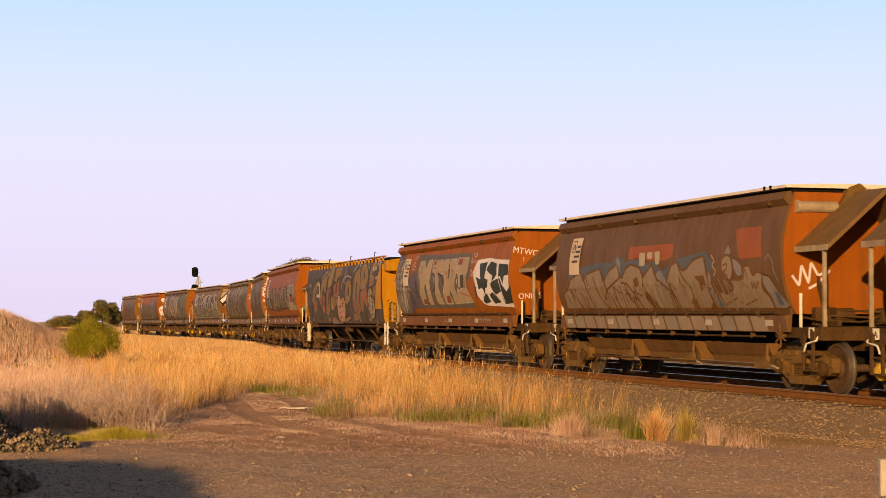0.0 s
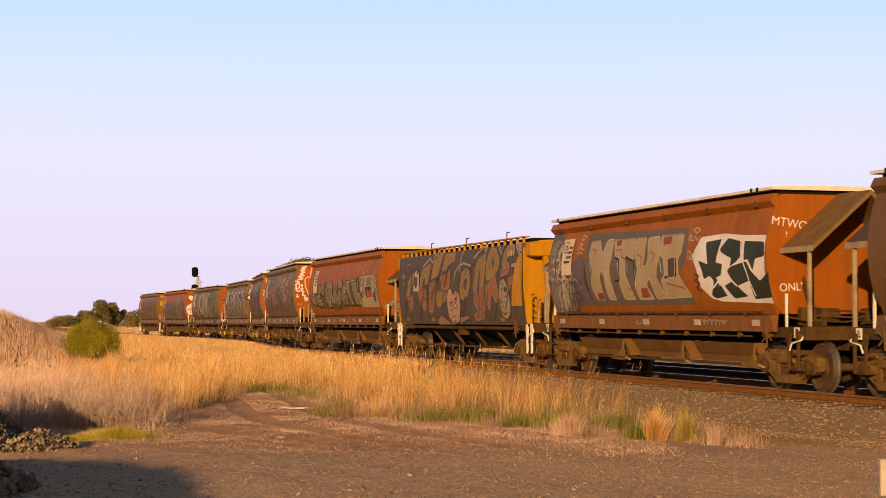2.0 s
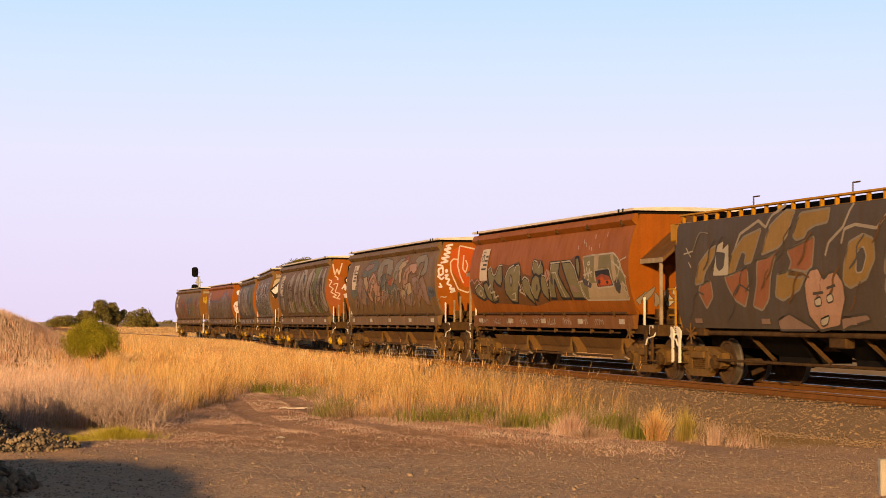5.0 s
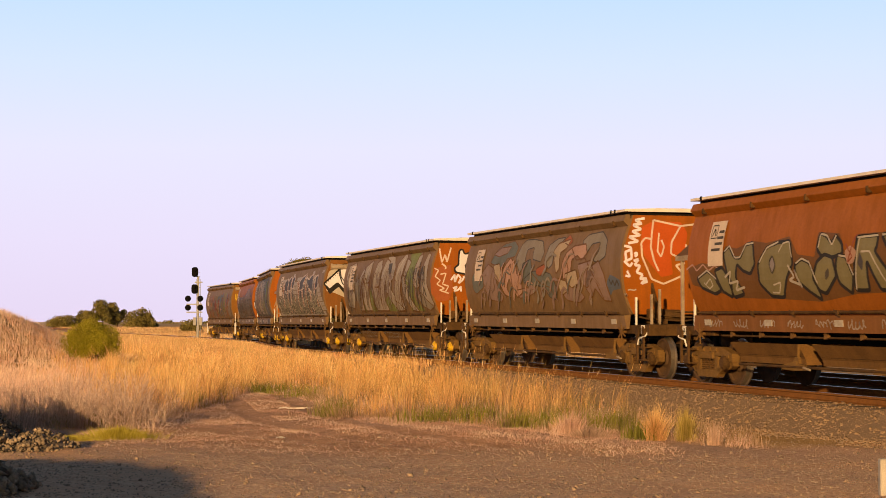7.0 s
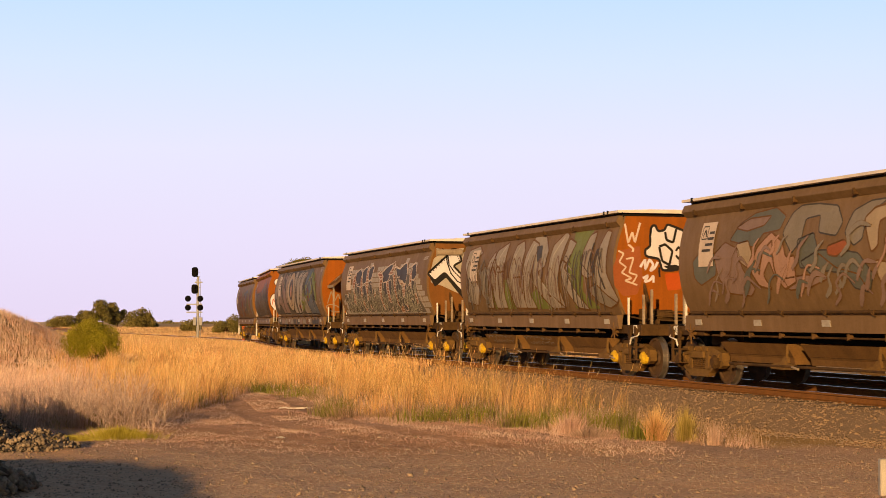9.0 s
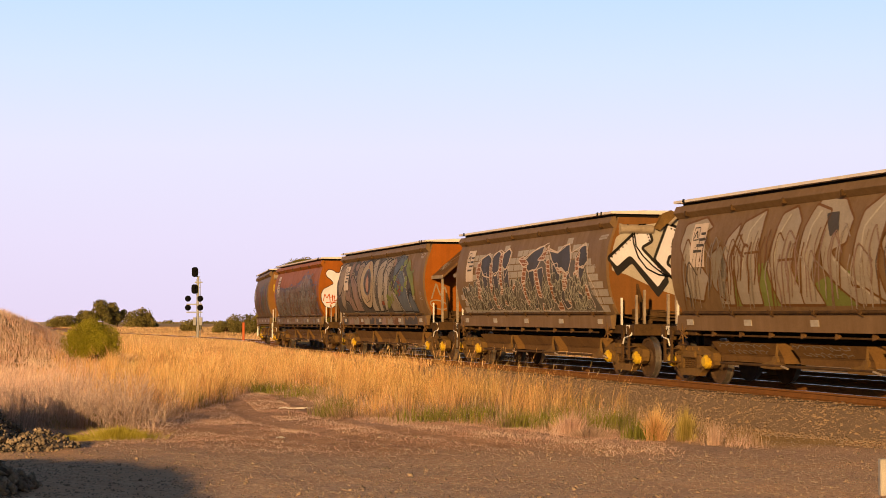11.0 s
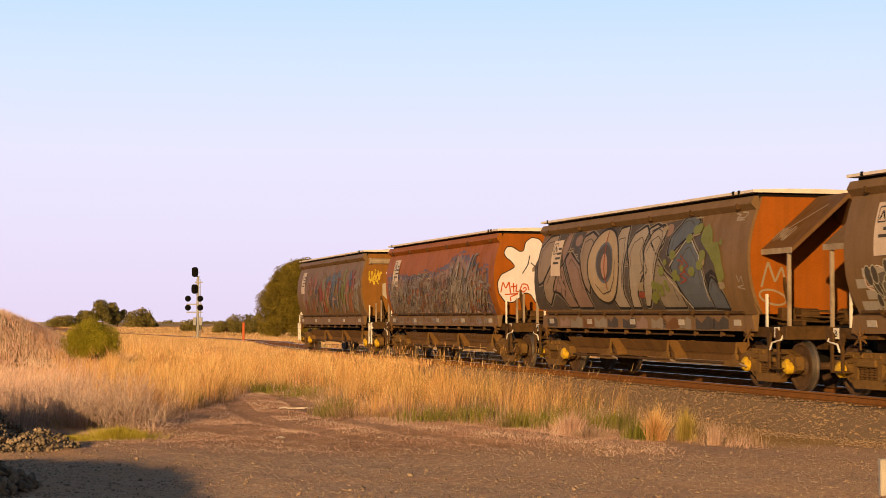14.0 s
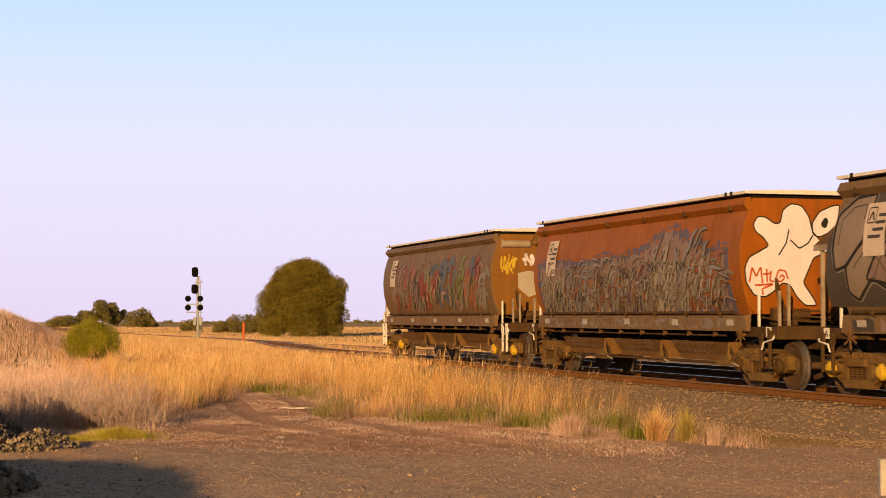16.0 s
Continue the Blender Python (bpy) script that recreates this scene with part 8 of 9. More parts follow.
    wild(mu, -5.85, -5.15, 2.3, 3.4, 34, ["lilac", "silver", "purple", "chalk"], "slate", r, 0.11, 0.3, 3, 0.025)
    scribble(mu, "silver", along(0.68), 1.24, 1.1, 0.12, r, 12, 0.03, 38)
    scribble(mu, "silver", along(0.38), 1.24, 0.7, 0.12, r, 9, 0.025, 38)
    mu.put(w, "beige block lettering and black-and-white sprayed graffiti")
    for text, y, z, size, tilt in (("MTWO", -1.06, 3.14, 0.24, -8), ("?", -1.12, 2.95, 0.15, 0), ("ONLYS", -0.93, 1.92, 0.22, 3)):
        ob = words("tag_lettering", text, size, G["white"], w, 0.001)
        ob.matrix_basis = pose(HALF + 0.012, y, z) @ pose(0, 0, 0, 90, 0, 90) @ pose(0, 0, 0, 0, 0, tilt)
        tagged(ob, "white hand-sprayed tag")
    return w


def wagon_j():
    r = rng_of(10)
    w = build_wagon("grain_wagon", "faded maroon grain wagon with silver graffiti along its lower side", "maroon", "orange_end", "brown", {**HOOD, "letter": "A", "arm": True}, {**HOOD, "letter": "B", "hood_paint": "grey_side"}, sill="maroon")
    mu = Mural(near_side)
    mu.patch("steel_blue", [(-5.13, 2.47), (-4.28, 2.61), (-3.54, 2.66), (-3.00, 2.71), (-2.29, 2.67), (-1.90, 2.85), (-1.44, 2.66), (-0.80, 2.76), (-0.15, 2.56), (0.15, 2.65), (0.61, 2.41), (1.11, 2.57), (1.43, 2.66), (1.77, 2.68), (2.72, 2.77), (3.05, 2.56), (3.00, 2.12), (-5.16, 2.28)], 1)
    mu.patch("brick_red", [(-1.27, 3.01), (1.14, 3.00), (1.13, 2.74), (0.76, 2.63), (-1.28, 2.73)], 1)
    mu.patch("brick_red", [(4.05, 3.17), (5.14, 3.17), (5.27, 2.57), (4.32, 2.56)], 1)
    mu.patch("taupe", [(-5.66, 1.60), (-5.56, 2.00), (-5.20, 2.11), (-4.99, 2.34), (-4.27, 2.51), (-4.12, 2.26), (-3.90, 2.44), (-3.02, 2.57), (-2.84, 2.23), (-2.45, 2.49), (-1.95, 2.64), (-1.70, 2.28), (-1.43, 2.53), (-1.11, 2.61), (-0.62, 2.51), (-0.49, 2.29), (-0.15, 2.46), (0.07, 2.58), (0.28, 2.24), (0.70, 2.10), (1.06, 2.52), (1.37, 2.60), (1.62, 2.39), (1.86, 2.44), (2.19, 2.61), (2.68, 2.68), (2.84, 2.24), (2.96, 1.98), (3.08, 1.77), (3.32, 1.58)], 2, "umber", 0.05)
    mu.stroke("umber", [(-5.12, 2.10), (-4.76, 1.85), (-4.48, 1.61)], 0.05, 5, 1)
    mu.stroke("umber", [(-4.81, 2.09), (-4.59, 1.62)], 0.04, 5, 1)
    mu.stroke("umber", [(-4.13, 2.45), (-4.02, 2.18), (-3.74, 1.60)], 0.05, 5, 1)
    mu.stroke("umber", [(-3.91, 2.43), (-3.83, 1.98)], 0.04, 5, 1)
    mu.stroke("umber", [(-3.47, 2.38), (-3.16, 1.83), (-2.80, 1.60)], 0.05, 5, 1)
    mu.stroke("umber", [(-2.91, 2.50), (-2.77, 2.20), (-2.64, 1.96)], 0.05, 5, 1)
    mu.stroke("umber", [(-1.91, 2.61), (-1.79, 2.32), (-2.14, 2.22), (-2.73, 2.03), (-2.93, 1.80)], 0.05, 5, 1)
    mu.stroke("umber", [(-1.80, 2.21), (-1.42, 2.17), (-1.18, 1.99), (-0.77, 1.59)], 0.05, 5, 1)
    mu.stroke("umber", [(-0.47, 2.42), (-0.58, 1.94), (-0.01, 1.60)], 0.05, 5, 1)
    mu.stroke("umber", [(-1.59, 2.05), (-1.09, 1.59)], 0.05, 5, 1)
    mu.patch("umber", [(-1.04, 2.26), (-0.80, 2.32), (-0.71, 2.13), (-0.98, 2.08)], 5)
    mu.stroke("umber", [(0.07, 2.55), (0.25, 2.24), (0.69, 2.07), (0.95, 1.96), (1.03, 1.59)], 0.05, 5, 1)
    mu.patch("umber", [(-0.41, 2.00), (-0.02, 1.80), (0.10, 1.59), (-0.28, 1.62), (-0.57, 1.88)], 5)
    mu.stroke("umber", [(0.85, 2.10), (0.99, 2.00), (1.20, 1.58)], 0.05, 5, 1)
    mu.stroke("umber", [(1.38, 2.58), (1.61, 2.27), (1.97, 2.02), (2.01, 1.84), (1.81, 1.71)], 0.05, 5, 1)
    mu.stroke("umber", [(1.44, 2.27), (1.55, 2.03)], 0.04, 5, 1)
    mu.patch("umber", [(2.19, 2.26), (2.66, 2.28), (2.72, 2.07), (2.44, 1.94), (2.41, 2.13)], 5)
    mu.patch("umber", [(1.84, 1.73), (2.09, 1.82), (2.19, 1.59), (1.85, 1.58)], 5)
    mu.stroke("umber", [(2.73, 2.65), (2.82, 2.24), (2.95, 1.95), (3.25, 1.59)], 0.05, 5, 1)
    mu.patch("umber", [(2.62, 1.59), (2.86, 1.75), (2.99, 1.59)], 5)
    mu.patch("lilac", [(2.89, 2.41), (3.03, 2.24), (2.97, 2.01), (3.21, 1.77), (3.35, 1.59), (3.07, 1.59), (2.87, 1.82), (2.82, 2.07)], 6, "umber", 0.03)
    mu.patch("steel_blue", [(2.95, 1.95), (3.20, 1.75), (3.29, 1.61), (3.11, 1.62), (2.95, 1.82)], 7)
    mu.patch("lilac", [(-1.99, 2.81), (-1.78, 2.71), (-1.74, 2.47), (-1.86, 2.28), (-1.94, 2.48)], 3)
    mu.patch("lilac", [(0.24, 2.36), (0.52, 2.44), (0.88, 2.10), (0.63, 2.08), (0.31, 2.20)], 3)
    mu.patch("lilac", [(3.62, 2.68), (3.82, 2.90), (3.97, 2.69), (3.82, 2.62)], 3, "umber", 0.03)
    mu.patch("taupe", [(3.32, 1.58), (3.29, 1.94), (3.64, 1.87), (3.93, 1.97), (3.93, 2.16), (4.35, 2.14), (4.49, 2.41), (4.73, 2.42), (4.85, 2.20), (5.05, 2.30), (5.25, 2.24), (5.14, 1.97), (5.35, 1.81), (5.42, 1.57)], 4, "umber", 0.04)
    mu.patch("taupe", [(3.55, 2.57), (3.77, 2.68), (3.95, 2.60), (4.03, 2.33), (3.87, 2.13), (3.65, 2.22), (3.51, 2.40)], 6, "umber", 0.04)
    mu.patch("lilac", [(4.00, 2.61), (4.18, 2.55), (4.42, 2.43), (4.42, 2.23), (4.19, 2.21), (4.06, 2.35)], 5, "umber", 0.03)
    mu.stroke("umber", [(3.60, 2.45), (3.78, 2.49), (3.76, 2.38), (3.60, 2.32), (3.77, 2.22)], 0.04, 8, 1)
    mu.stroke("umber", [(2.97, 2.03), (3.24, 2.05), (3.50, 1.90), (3.84, 1.86)], 0.04, 8, 1)
    mu.stroke("umber", [(4.42, 2.14), (4.55, 2.37), (4.64, 2.14)], 0.03, 8, 1)
    mu.stroke("umber", [(4.77, 2.09), (4.75, 1.96), (4.89, 2.09), (4.90, 1.95), (5.06, 2.11)], 0.03, 8, 1)
    mu.stroke("umber", [(3.41, 1.66), (3.98, 1.79), (4.28, 1.65), (4.82, 1.76)], 0.03, 8, 1)
    mu.patch("lilac", [(5.25, 2.24), (5.54, 2.18), (5.76, 1.91), (6.08, 1.63), (5.87, 1.57), (5.46, 1.57), (5.44, 1.80), (5.22, 2.03)], 6, "umber", 0.03)
    mu.patch("steel_blue", [(5.62, 1.91), (5.78, 1.86), (5.86, 1.64), (5.64, 1.64)], 8)
    mu.stroke("lilac", [(5.42, 2.51), (5.53, 2.61), (5.69, 2.48), (5.71, 2.29), (5.85, 2.09)], 0.03, 4, 1)
    mu.patch("chalk", [(-0.65, 2.85), (-0.30, 2.85), (-0.31, 2.55), (-0.62, 2.55)], 6)
    mu.patch("chalk", [(-0.21, 2.85), (0.10, 2.85), (0.09, 2.70), (-0.19, 2.71)], 6)
    mu.patch("chalk", [(0.19, 2.85), (0.50, 2.85), (0.49, 2.57), (0.28, 2.56)], 6)
    mu.stroke("silver", [(3.05, 2.68), (3.21, 2.56), (3.08, 2.47), (3.25, 2.35), (3.13, 2.24)], 0.04, 4, 1)
    for i in range(16):
        x = -5.7 + 0.68 * i
        mu.patch(["taupe", "ash", "taupe", "taupe"][i % 4], [(x, 1.43), (x + 0.60, 1.43), (x + 0.78, 1.14), (x + 0.18, 1.14)], 37)
    wild(mu, -5.5, 5.0, 1.52, 2.2, 60, ["taupe", "umber", "ash", "taupe"], "umber", r, 0.05, -0.4, 9, 0.012)
    mu.put(w, "silver-grey sprayed lettering with a blue haze")
    e = Mural(front_end)
    e.stroke("white", [(-1.3, 2.2), (-1.15, 2.0), (-1.1, 2.4), (-0.95, 2.05), (-0.9, 2.45), (-0.75, 2.2), (-0.5, 2.3), (-0.75, 2.05), (-0.95, 1.95)], 0.05, 1, 1)
    e.put(w, "white sprayed tag")
    return w


def wagon_k():
    return build_wagon("grain_wagon", "rust-red grain wagon with hooded ends near the train's front", "rust_red", "orange_end", "brown", {**HOOD, "letter": "B"}, {**HOOD, "letter": "A"}, caps=True)


# Where each wagon's middle stands along the track when the clip begins.
PITCH, A_START = 15.67, 178.91
STARTS = [A_START - PITCH * k for k in range(7)] + [70.14, 55.43, 39.76, 24.09]


def build_train():
    makers = [wagon_a, wagon_b, wagon_c, wagon_d, wagon_e, wagon_f, wagon_g, wagon_h, wagon_i, wagon_j, wagon_k]
    for mk, s0 in zip(makers, STARTS):
        TRAIN[s0] = mk()


def wagon_pose(s):
    """A wagon rides with its two bogies on the track."""
    f, b = Vector(on_track(s - PIVOT)), Vector(on_track(s + PIVOT))
    x = (f - b).normalized()
    y = Vector((0, 0, 1)).cross(x).normalized()
    z = x.cross(y)
    m = Matrix((x, y, z)).transposed().to_4x4()
    m.translation = (f + b) / 2
    return m


def bogie_pose(s, sign):
    """A bogie turns under its wagon to lie along the track."""
    c = s - sign * PIVOT
    f, b = Vector(on_track(c - AXLE)), Vector(on_track(c + AXLE))
    x = (wagon_pose(s).inverted().to_3x3() @ (f - b)).normalized()
    return pose(sign * PIVOT, 0, 0, 0, 0, math.degrees(math.atan2(x.y, x.x)))


def gone(t):
    """How far the train has gone: it gathers speed very slightly."""
    return 7.552 * t + 0.0038 * t * t


def motions():
    times = [0.5 * k for k in range(33)]
    fine = [k / 15 for k in range(241)]
    where = {w: s0 for s0, w in TRAIN.items()}
    for s0, w in TRAIN.items():
        walk(w, [(t, wagon_pose(s0 - gone(t))) for t in times])
    for bogie, root, sign in BOGIES:
        walk(bogie, [(t, bogie_pose(where[root] - gone(t), sign)) for t in times])
    for k, ws in enumerate(WHEELS):
        at = ws.matrix_basis.translation.copy()
        start = 37.0 * k
        walk(ws, [(t, Matrix.Translation(at) @ Matrix.Rotation(radians(start) + gone(t) / WHEEL_R, 4, "Y")) for t in fine])


build_train()
# ---- grasses and trees ----
def blades(name, x, y, height, width, lean, seed, material, head=0.0, base=None, bend=0.35, way=None, tone=None):
    """Upright blades as one mesh: each a narrow two-step strip to a point, some with a seed head."""
    rng = np.random.default_rng(seed)
    n = len(x)
    z = ground_z(x, y) - 0.02 if base is None else base
    a = rng.uniform(0, 2 * np.pi, n)
    la, lm = rng.uniform(0, 2 * np.pi, n), np.abs(rng.normal(0, lean, n)) * height
    dx, dy = np.cos(la) * lm + 0.06 * height, np.sin(la) * lm
    if way is not None:
        dx, dy = dx * 0.3 + way[0] * height, dy * 0.3 + way[1] * height
    wx, wy = np.cos(a) * 0.8 * width / 2, np.sin(a) * 0.35 * width / 2
    wx = np.where(np.abs(wx) < width * 0.15, width * 0.15, wx)
    o = np.stack([x, y, z], -1)
    side = np.stack([wx, wy, np.zeros(n)], -1)

    def at(f, k):
        return o + np.stack([dx * f * f, dy * f * f, height * f * (1 - bend * 0.25 * f)], -1) + side * k
    v = np.stack([at(0, -1), at(0, 1), at(0.5, 0.8), at(0.5, -0.8), at(1.0, 0)], 1)
    idx = np.arange(n)[:, None] * 5
    f = np.concatenate([idx + np.array([[0, 1, 2]]), idx + np.array([[0, 2, 3]]), idx + np.array([[3, 2, 4]])])
    verts, faces = v.reshape(-1, 3), f
    if head > 0:
        pick = rng.random(n) < head
        m = pick.sum()
        tip, low = v[pick, 4], o[pick] + (v[pick, 4] - o[pick]) * 0.88
        mid = (tip + low) / 2
        s2 = side[pick] * 1.15 + np.array([0.002, 0, 0])
        h = np.stack([low, mid + s2, tip + (tip - low) * 0.25, mid - s2], 1)
        k = len(verts)
        j = np.arange(m)[:, None] * 4 + k
        verts = np.concatenate([verts, h.reshape(-1, 3)])
        faces = np.concatenate([faces, j + np.array([[0, 1, 2]]), j + np.array([[0, 2, 3]])])
    me = big_mesh(name, verts, faces, material)
    if tone is not None:
        val = np.repeat(tone, 5)
        if head > 0:
            val = np.concatenate([val, np.repeat(np.clip(tone[pick] + 0.1, 0, 1), 4)])
        me.attributes.new("tone", "FLOAT", "POINT").data.foreach_set("value", val.astype(np.float32))
    return new(name, me)


def tufts(name, cx, cy, tall, each, r, width, seed, material, tone, label, category, stems=0.35, spread=0.3, head=0.8):
    """Tufts of grass as one mesh: from each foot a few upright seeding stems and shorter leaves that lean outwards."""
    rng = np.random.default_rng(seed)
    n = len(cx)
    k = np.repeat(np.arange(n), each)
    m = n * each
    a, q = rng.uniform(0, 2 * np.pi, m), np.abs(rng.normal(0, 0.6, m))
    stem = rng.random(m) < stems
    px, py = cx[k] + r * q * np.cos(a), cy[k] + r * q * np.sin(a)
    lean = rng.normal(0, 0.13, (2, n))
    out = np.where(stem, 0.35, 1.0) * spread
    way = (np.cos(a) * q * out + lean[0][k] + 0.05, np.sin(a) * q * out + lean[1][k])
    h = tall[k] * np.where(stem, rng.normal(0.95, 0.14, m), rng.uniform(0.3, 0.8, m))
    w = rng.uniform(width[0], width[1], m) * np.where(stem, 0.75, 1.0) * np.clip(cy[k] / 32, 0.8, 3.0)
    tn = np.clip(tone[k] + rng.normal(0, 0.10, m) + np.where(stem, 0.10, -0.06), 0, 1)
    for sel, hd, word in ((stem, head, label + ", seeding stems"), (~stem, 0.0, label)):
        ob = blades(name, px[sel], py[sel], np.clip(h[sel], 0.05, 1.5), w[sel], 0.12, seed + 1, material, hd, way=(way[0][sel], way[1][sel]), tone=tn[sel])
        tagged(ob, word, category, kind="stuff")


def scatter(n, x0, x1, y0, y1, rng, near=1.0):
    """Points over a stretch of ground, thicker towards the camera."""
    y = y0 + (y1 - y0) * rng.random(n) ** near
    x = x0 + (x1 - x0) * rng.random(n)
    return x, y


def clumped(x, y, rng, f=0.6):
    return 0.5 + 0.3 * lumps(x, y, f, 3.0) + 0.2 * lumps(x, y, f * 2.7, 1.0)


def build_grass():
    rng = np.random.default_rng(21)
    # tall straw-coloured grass between the dirt track and the railway, in tufts
    x, y = scatter(24000, -30, 8, 26, 112, rng, 1.9)
    near, main = lateral(x, y)
    west = -0.267 * y + 3.1
    front = grass_front(x) + 1.0 * lumps(x, y, 0.9, 5.0) + 0.7
    k = (np.abs(x) < y * 0.29 + 1) & (y > front + rng.normal(0.1, 0.8, len(x))) & (near < np.where(y > 62, -1.5, -3.0) - rng.exponential(0.3, len(x))) & (x > west + rng.normal(0, 0.9, len(x))) & (np.hypot(x + 6.3, (y - 31.0) * 0.8) > 1.1)
    k &= rng.random(len(x)) < np.clip(0.8 + 0.5 * lumps(x, y, 0.8, 9.0), 0.35, 1)
    thin = np.clip((x + 1.5) / 3.0, 0, 1) * np.clip((50 - y) / 8, 0, 1)
    k &= rng.random(len(x)) > 0.55 * thin
    k &= ~((y < 34) & (x > 2.4) & (near > -4.2 - 0.5 * (34 - y)))
    x, y, near = x[k], y[k], near[k]
    edge = np.clip((y - grass_front(x)) / 5.0, 0.0, 1)
    h = (0.16 + 0.66 * edge ** 0.75) * rng.normal(1.0, 0.24, len(x)).clip(0.4, 1.7) * (0.84 + 0.3 * np.clip(clumped(x, y, rng), -0.7, 1.3))
    h *= np.clip(1.2 - np.abs(x - 0.5) / 14, 0.72, 1.2) * np.where(y > 62, 0.7, 1.0)
    tone = 0.50 + 0.12 * lumps(x, y, 0.55, 2.0) + 0.10 * lumps(x, y, 1.7, 7.0) + rng.normal(0, 0.15, len(x)) - 0.16 * (1 - edge) * np.clip((x + 5) / 4, 0, 1) - 0.12 * np.clip((x + 1.5) / 3.0, 0, 1)
    tufts("tall_grass", x, y, np.clip(h, 0.12, 1.4), 16, 0.15, (0.005, 0.0105), 22, M["tuft_straw"], tone, "tall dry straw-coloured grass", "grass")
    # greyer weeds on the bank to the west
    x, y = scatter(15000, -30, -3.5, 26.5, 92, rng, 1.5)
    k = (np.abs(x) < y * 0.29 + 1.5) & (y > grass_front(x) + rng.normal(0.1, 0.3, len(x))) & (x < -0.267 * y + 3.5 + rng.normal(0, 0.8, len(x))) & (np.hypot(x + 7.35, (y - 25.6)) > 2.2) & (np.hypot(x + 6.3, (y - 31.0) * 0.8) > 1.1)
    x, y = x[k], y[k]
    h = 0.46 * np.clip(0.4 + (y - grass_front(x)) / 5, 0.4, 1) * rng.normal(1.0, 0.22, len(x)) * (0.8 + 0.4 * np.clip(clumped(x, y, rng, 0.9), -0.5, 1.2)) * np.clip(1.35 - (y - 28) / 40, 0.55, 1.3)
    tone = 0.55 + 0.13 * lumps(x, y, 0.5, 1.0) + 0.10 * lumps(x, y, 1.9, 3.0) + rng.normal(0, 0.14, len(x))
    tufts("dry_weeds", x, y, np.clip(h, 0.1, 1.0), 16, 0.2, (0.005, 0.010), 23, M["tuft_weed"], tone, "greyish dry weeds on a low bank", "weeds", 0.3, 0.5, 0.3)
    # low greyish dead growth along the front of the tall grass
    x, y = scatter(9000, -5.5, 4.8, 25, 48, rng, 1.0)
    d = y - grass_front(x) - 0.7 * lumps(x, y, 1.3, 2.0)
    k = (d > -0.5 + rng.normal(0, 0.3, len(x))) & (d < 4.0 * rng.random(len(x))) & (lateral(x, y)[0] < -3.8 - rng.exponential(0.4, len(x)))
    x, y, d = x[k], y[k], d[k]
    h = np.clip(0.14 + 0.08 * d, 0.08, 0.42) * rng.uniform(0.6, 1.5, len(x))
    tufts("dead_grass", x, y, h, 14, 0.14, (0.006, 0.011), 41, M["tuft_weed"], 0.42 + 0.15 * lumps(x, y, 1.4, 6.0) + rng.normal(0, 0.15, len(x)), "low greyish dead grass before the taller straw", "grass", 0.25, 0.7, 0.2)
    # shorter, thicker growth over the bank itself
    x, y = rng.uniform(-32, -10.5, 170000), rng.uniform(46, 86, 170000)
    k = (x < -0.19 * y + rng.normal(0, 0.8, len(x))) & (np.abs(x) < y * 0.29 + 1.5)
    x, y = x[k], y[k]
    ob = blades("bank_grass", x, y, rng.uniform(0.14, 0.34, len(x)), rng.uniform(0.008, 0.016, len(x)), 0.15, 28, M["bank_blade"])
    tagged(ob, "short pale dry grass over a low bank", "grass", kind="stuff")
    # short straw on the far fields
    x, y = scatter(150000, -110, 40, 84, 330, rng, 1.8)
    near, main = lateral(x, y)
    k = (np.abs(x) < y * 0.28) & ((near < -1.7) | (main > 1.6)) & ((near < -1.7) | (near > 1.7))
    x, y = x[k], y[k]
    near = lateral(x, y)[0]
    ob = blades("paddock_grass", x, y, rng.uniform(0.18, 0.40, len(x)), 0.024 * y / 90, 0.2, 24, M["straw_blade"], 0.0)
    tagged(ob, "short dry paddock grass behind the railway", "grass", kind="stuff")
    # a ranker band beside the rails
    n = 34000
    s, off = rng.uniform(52, 200, n), -2.9 - rng.gamma(1.5, 1.1, n)
    x, y, _ = on_track(s, off)
    ob = blades("trackside_grass", x, y, rng.uniform(0.42, 0.82, n) * np.where(y < 78, 0.8, 1.0), 0.026 * y / 90, 0.2, 27, M["straw_blade"], 0.2)
    tagged(ob, "rank dry grass along the foot of the ballast", "grass", kind="stuff")
    # sparse grass that has grown over the ballast farther off
    n = 70000
    s, off = rng.uniform(57, 190, n), np.where(rng.random(n) < 0.35, rng.uniform(-3.2, -1.25, n), rng.uniform(1.3, 8.0, n))
    x, y, z = on_track(s, off)
    h = np.where(off < 0, rng.uniform(0.14, 0.34, n), rng.uniform(0.25, 0.5, n))
    ob = blades("ballast_grass", x, y, h, 0.024 * y / 90, 0.2, 30, M["straw_blade"], 0.0, base=np.where(off > 5.5, ground_z(x, y), z + np.where(off > 2, -0.4, ballast_z(off))))
    tagged(ob, "dry grass grown over the ballast beside the rails", "grass", kind="stuff")
    # green shoots along the front of the grass
    xs, ys = [], []
    for cx, cy, rx, ry, n in ((-0.15, 31.6, 0.7, 0.5, 700), (-2.2, 34.6, 0.5, 0.5, 700), (0.7, 31.6, 0.5, 0.5, 700), (2.0, 30.4, 0.5, 0.6, 700), (2.9, 29.6, 0.5, 0.5, 900), (3.2, 27.6, 0.3, 0.3, 700), (-4.5, 43.3, 0.9, 0.6, 900), (-5.7, 38, 0.4, 1.2, 600), (-3.3, 41.6, 0.7, 0.6, 500), (1.3, 30.2, 0.3, 0.3, 500)):
        xs.append(rng.normal(cx, rx * 0.45, n // 2))
        ys.append(rng.normal(cy, ry * 0.5, n // 2))
    x, y = np.concatenate(xs), np.concatenate(ys)
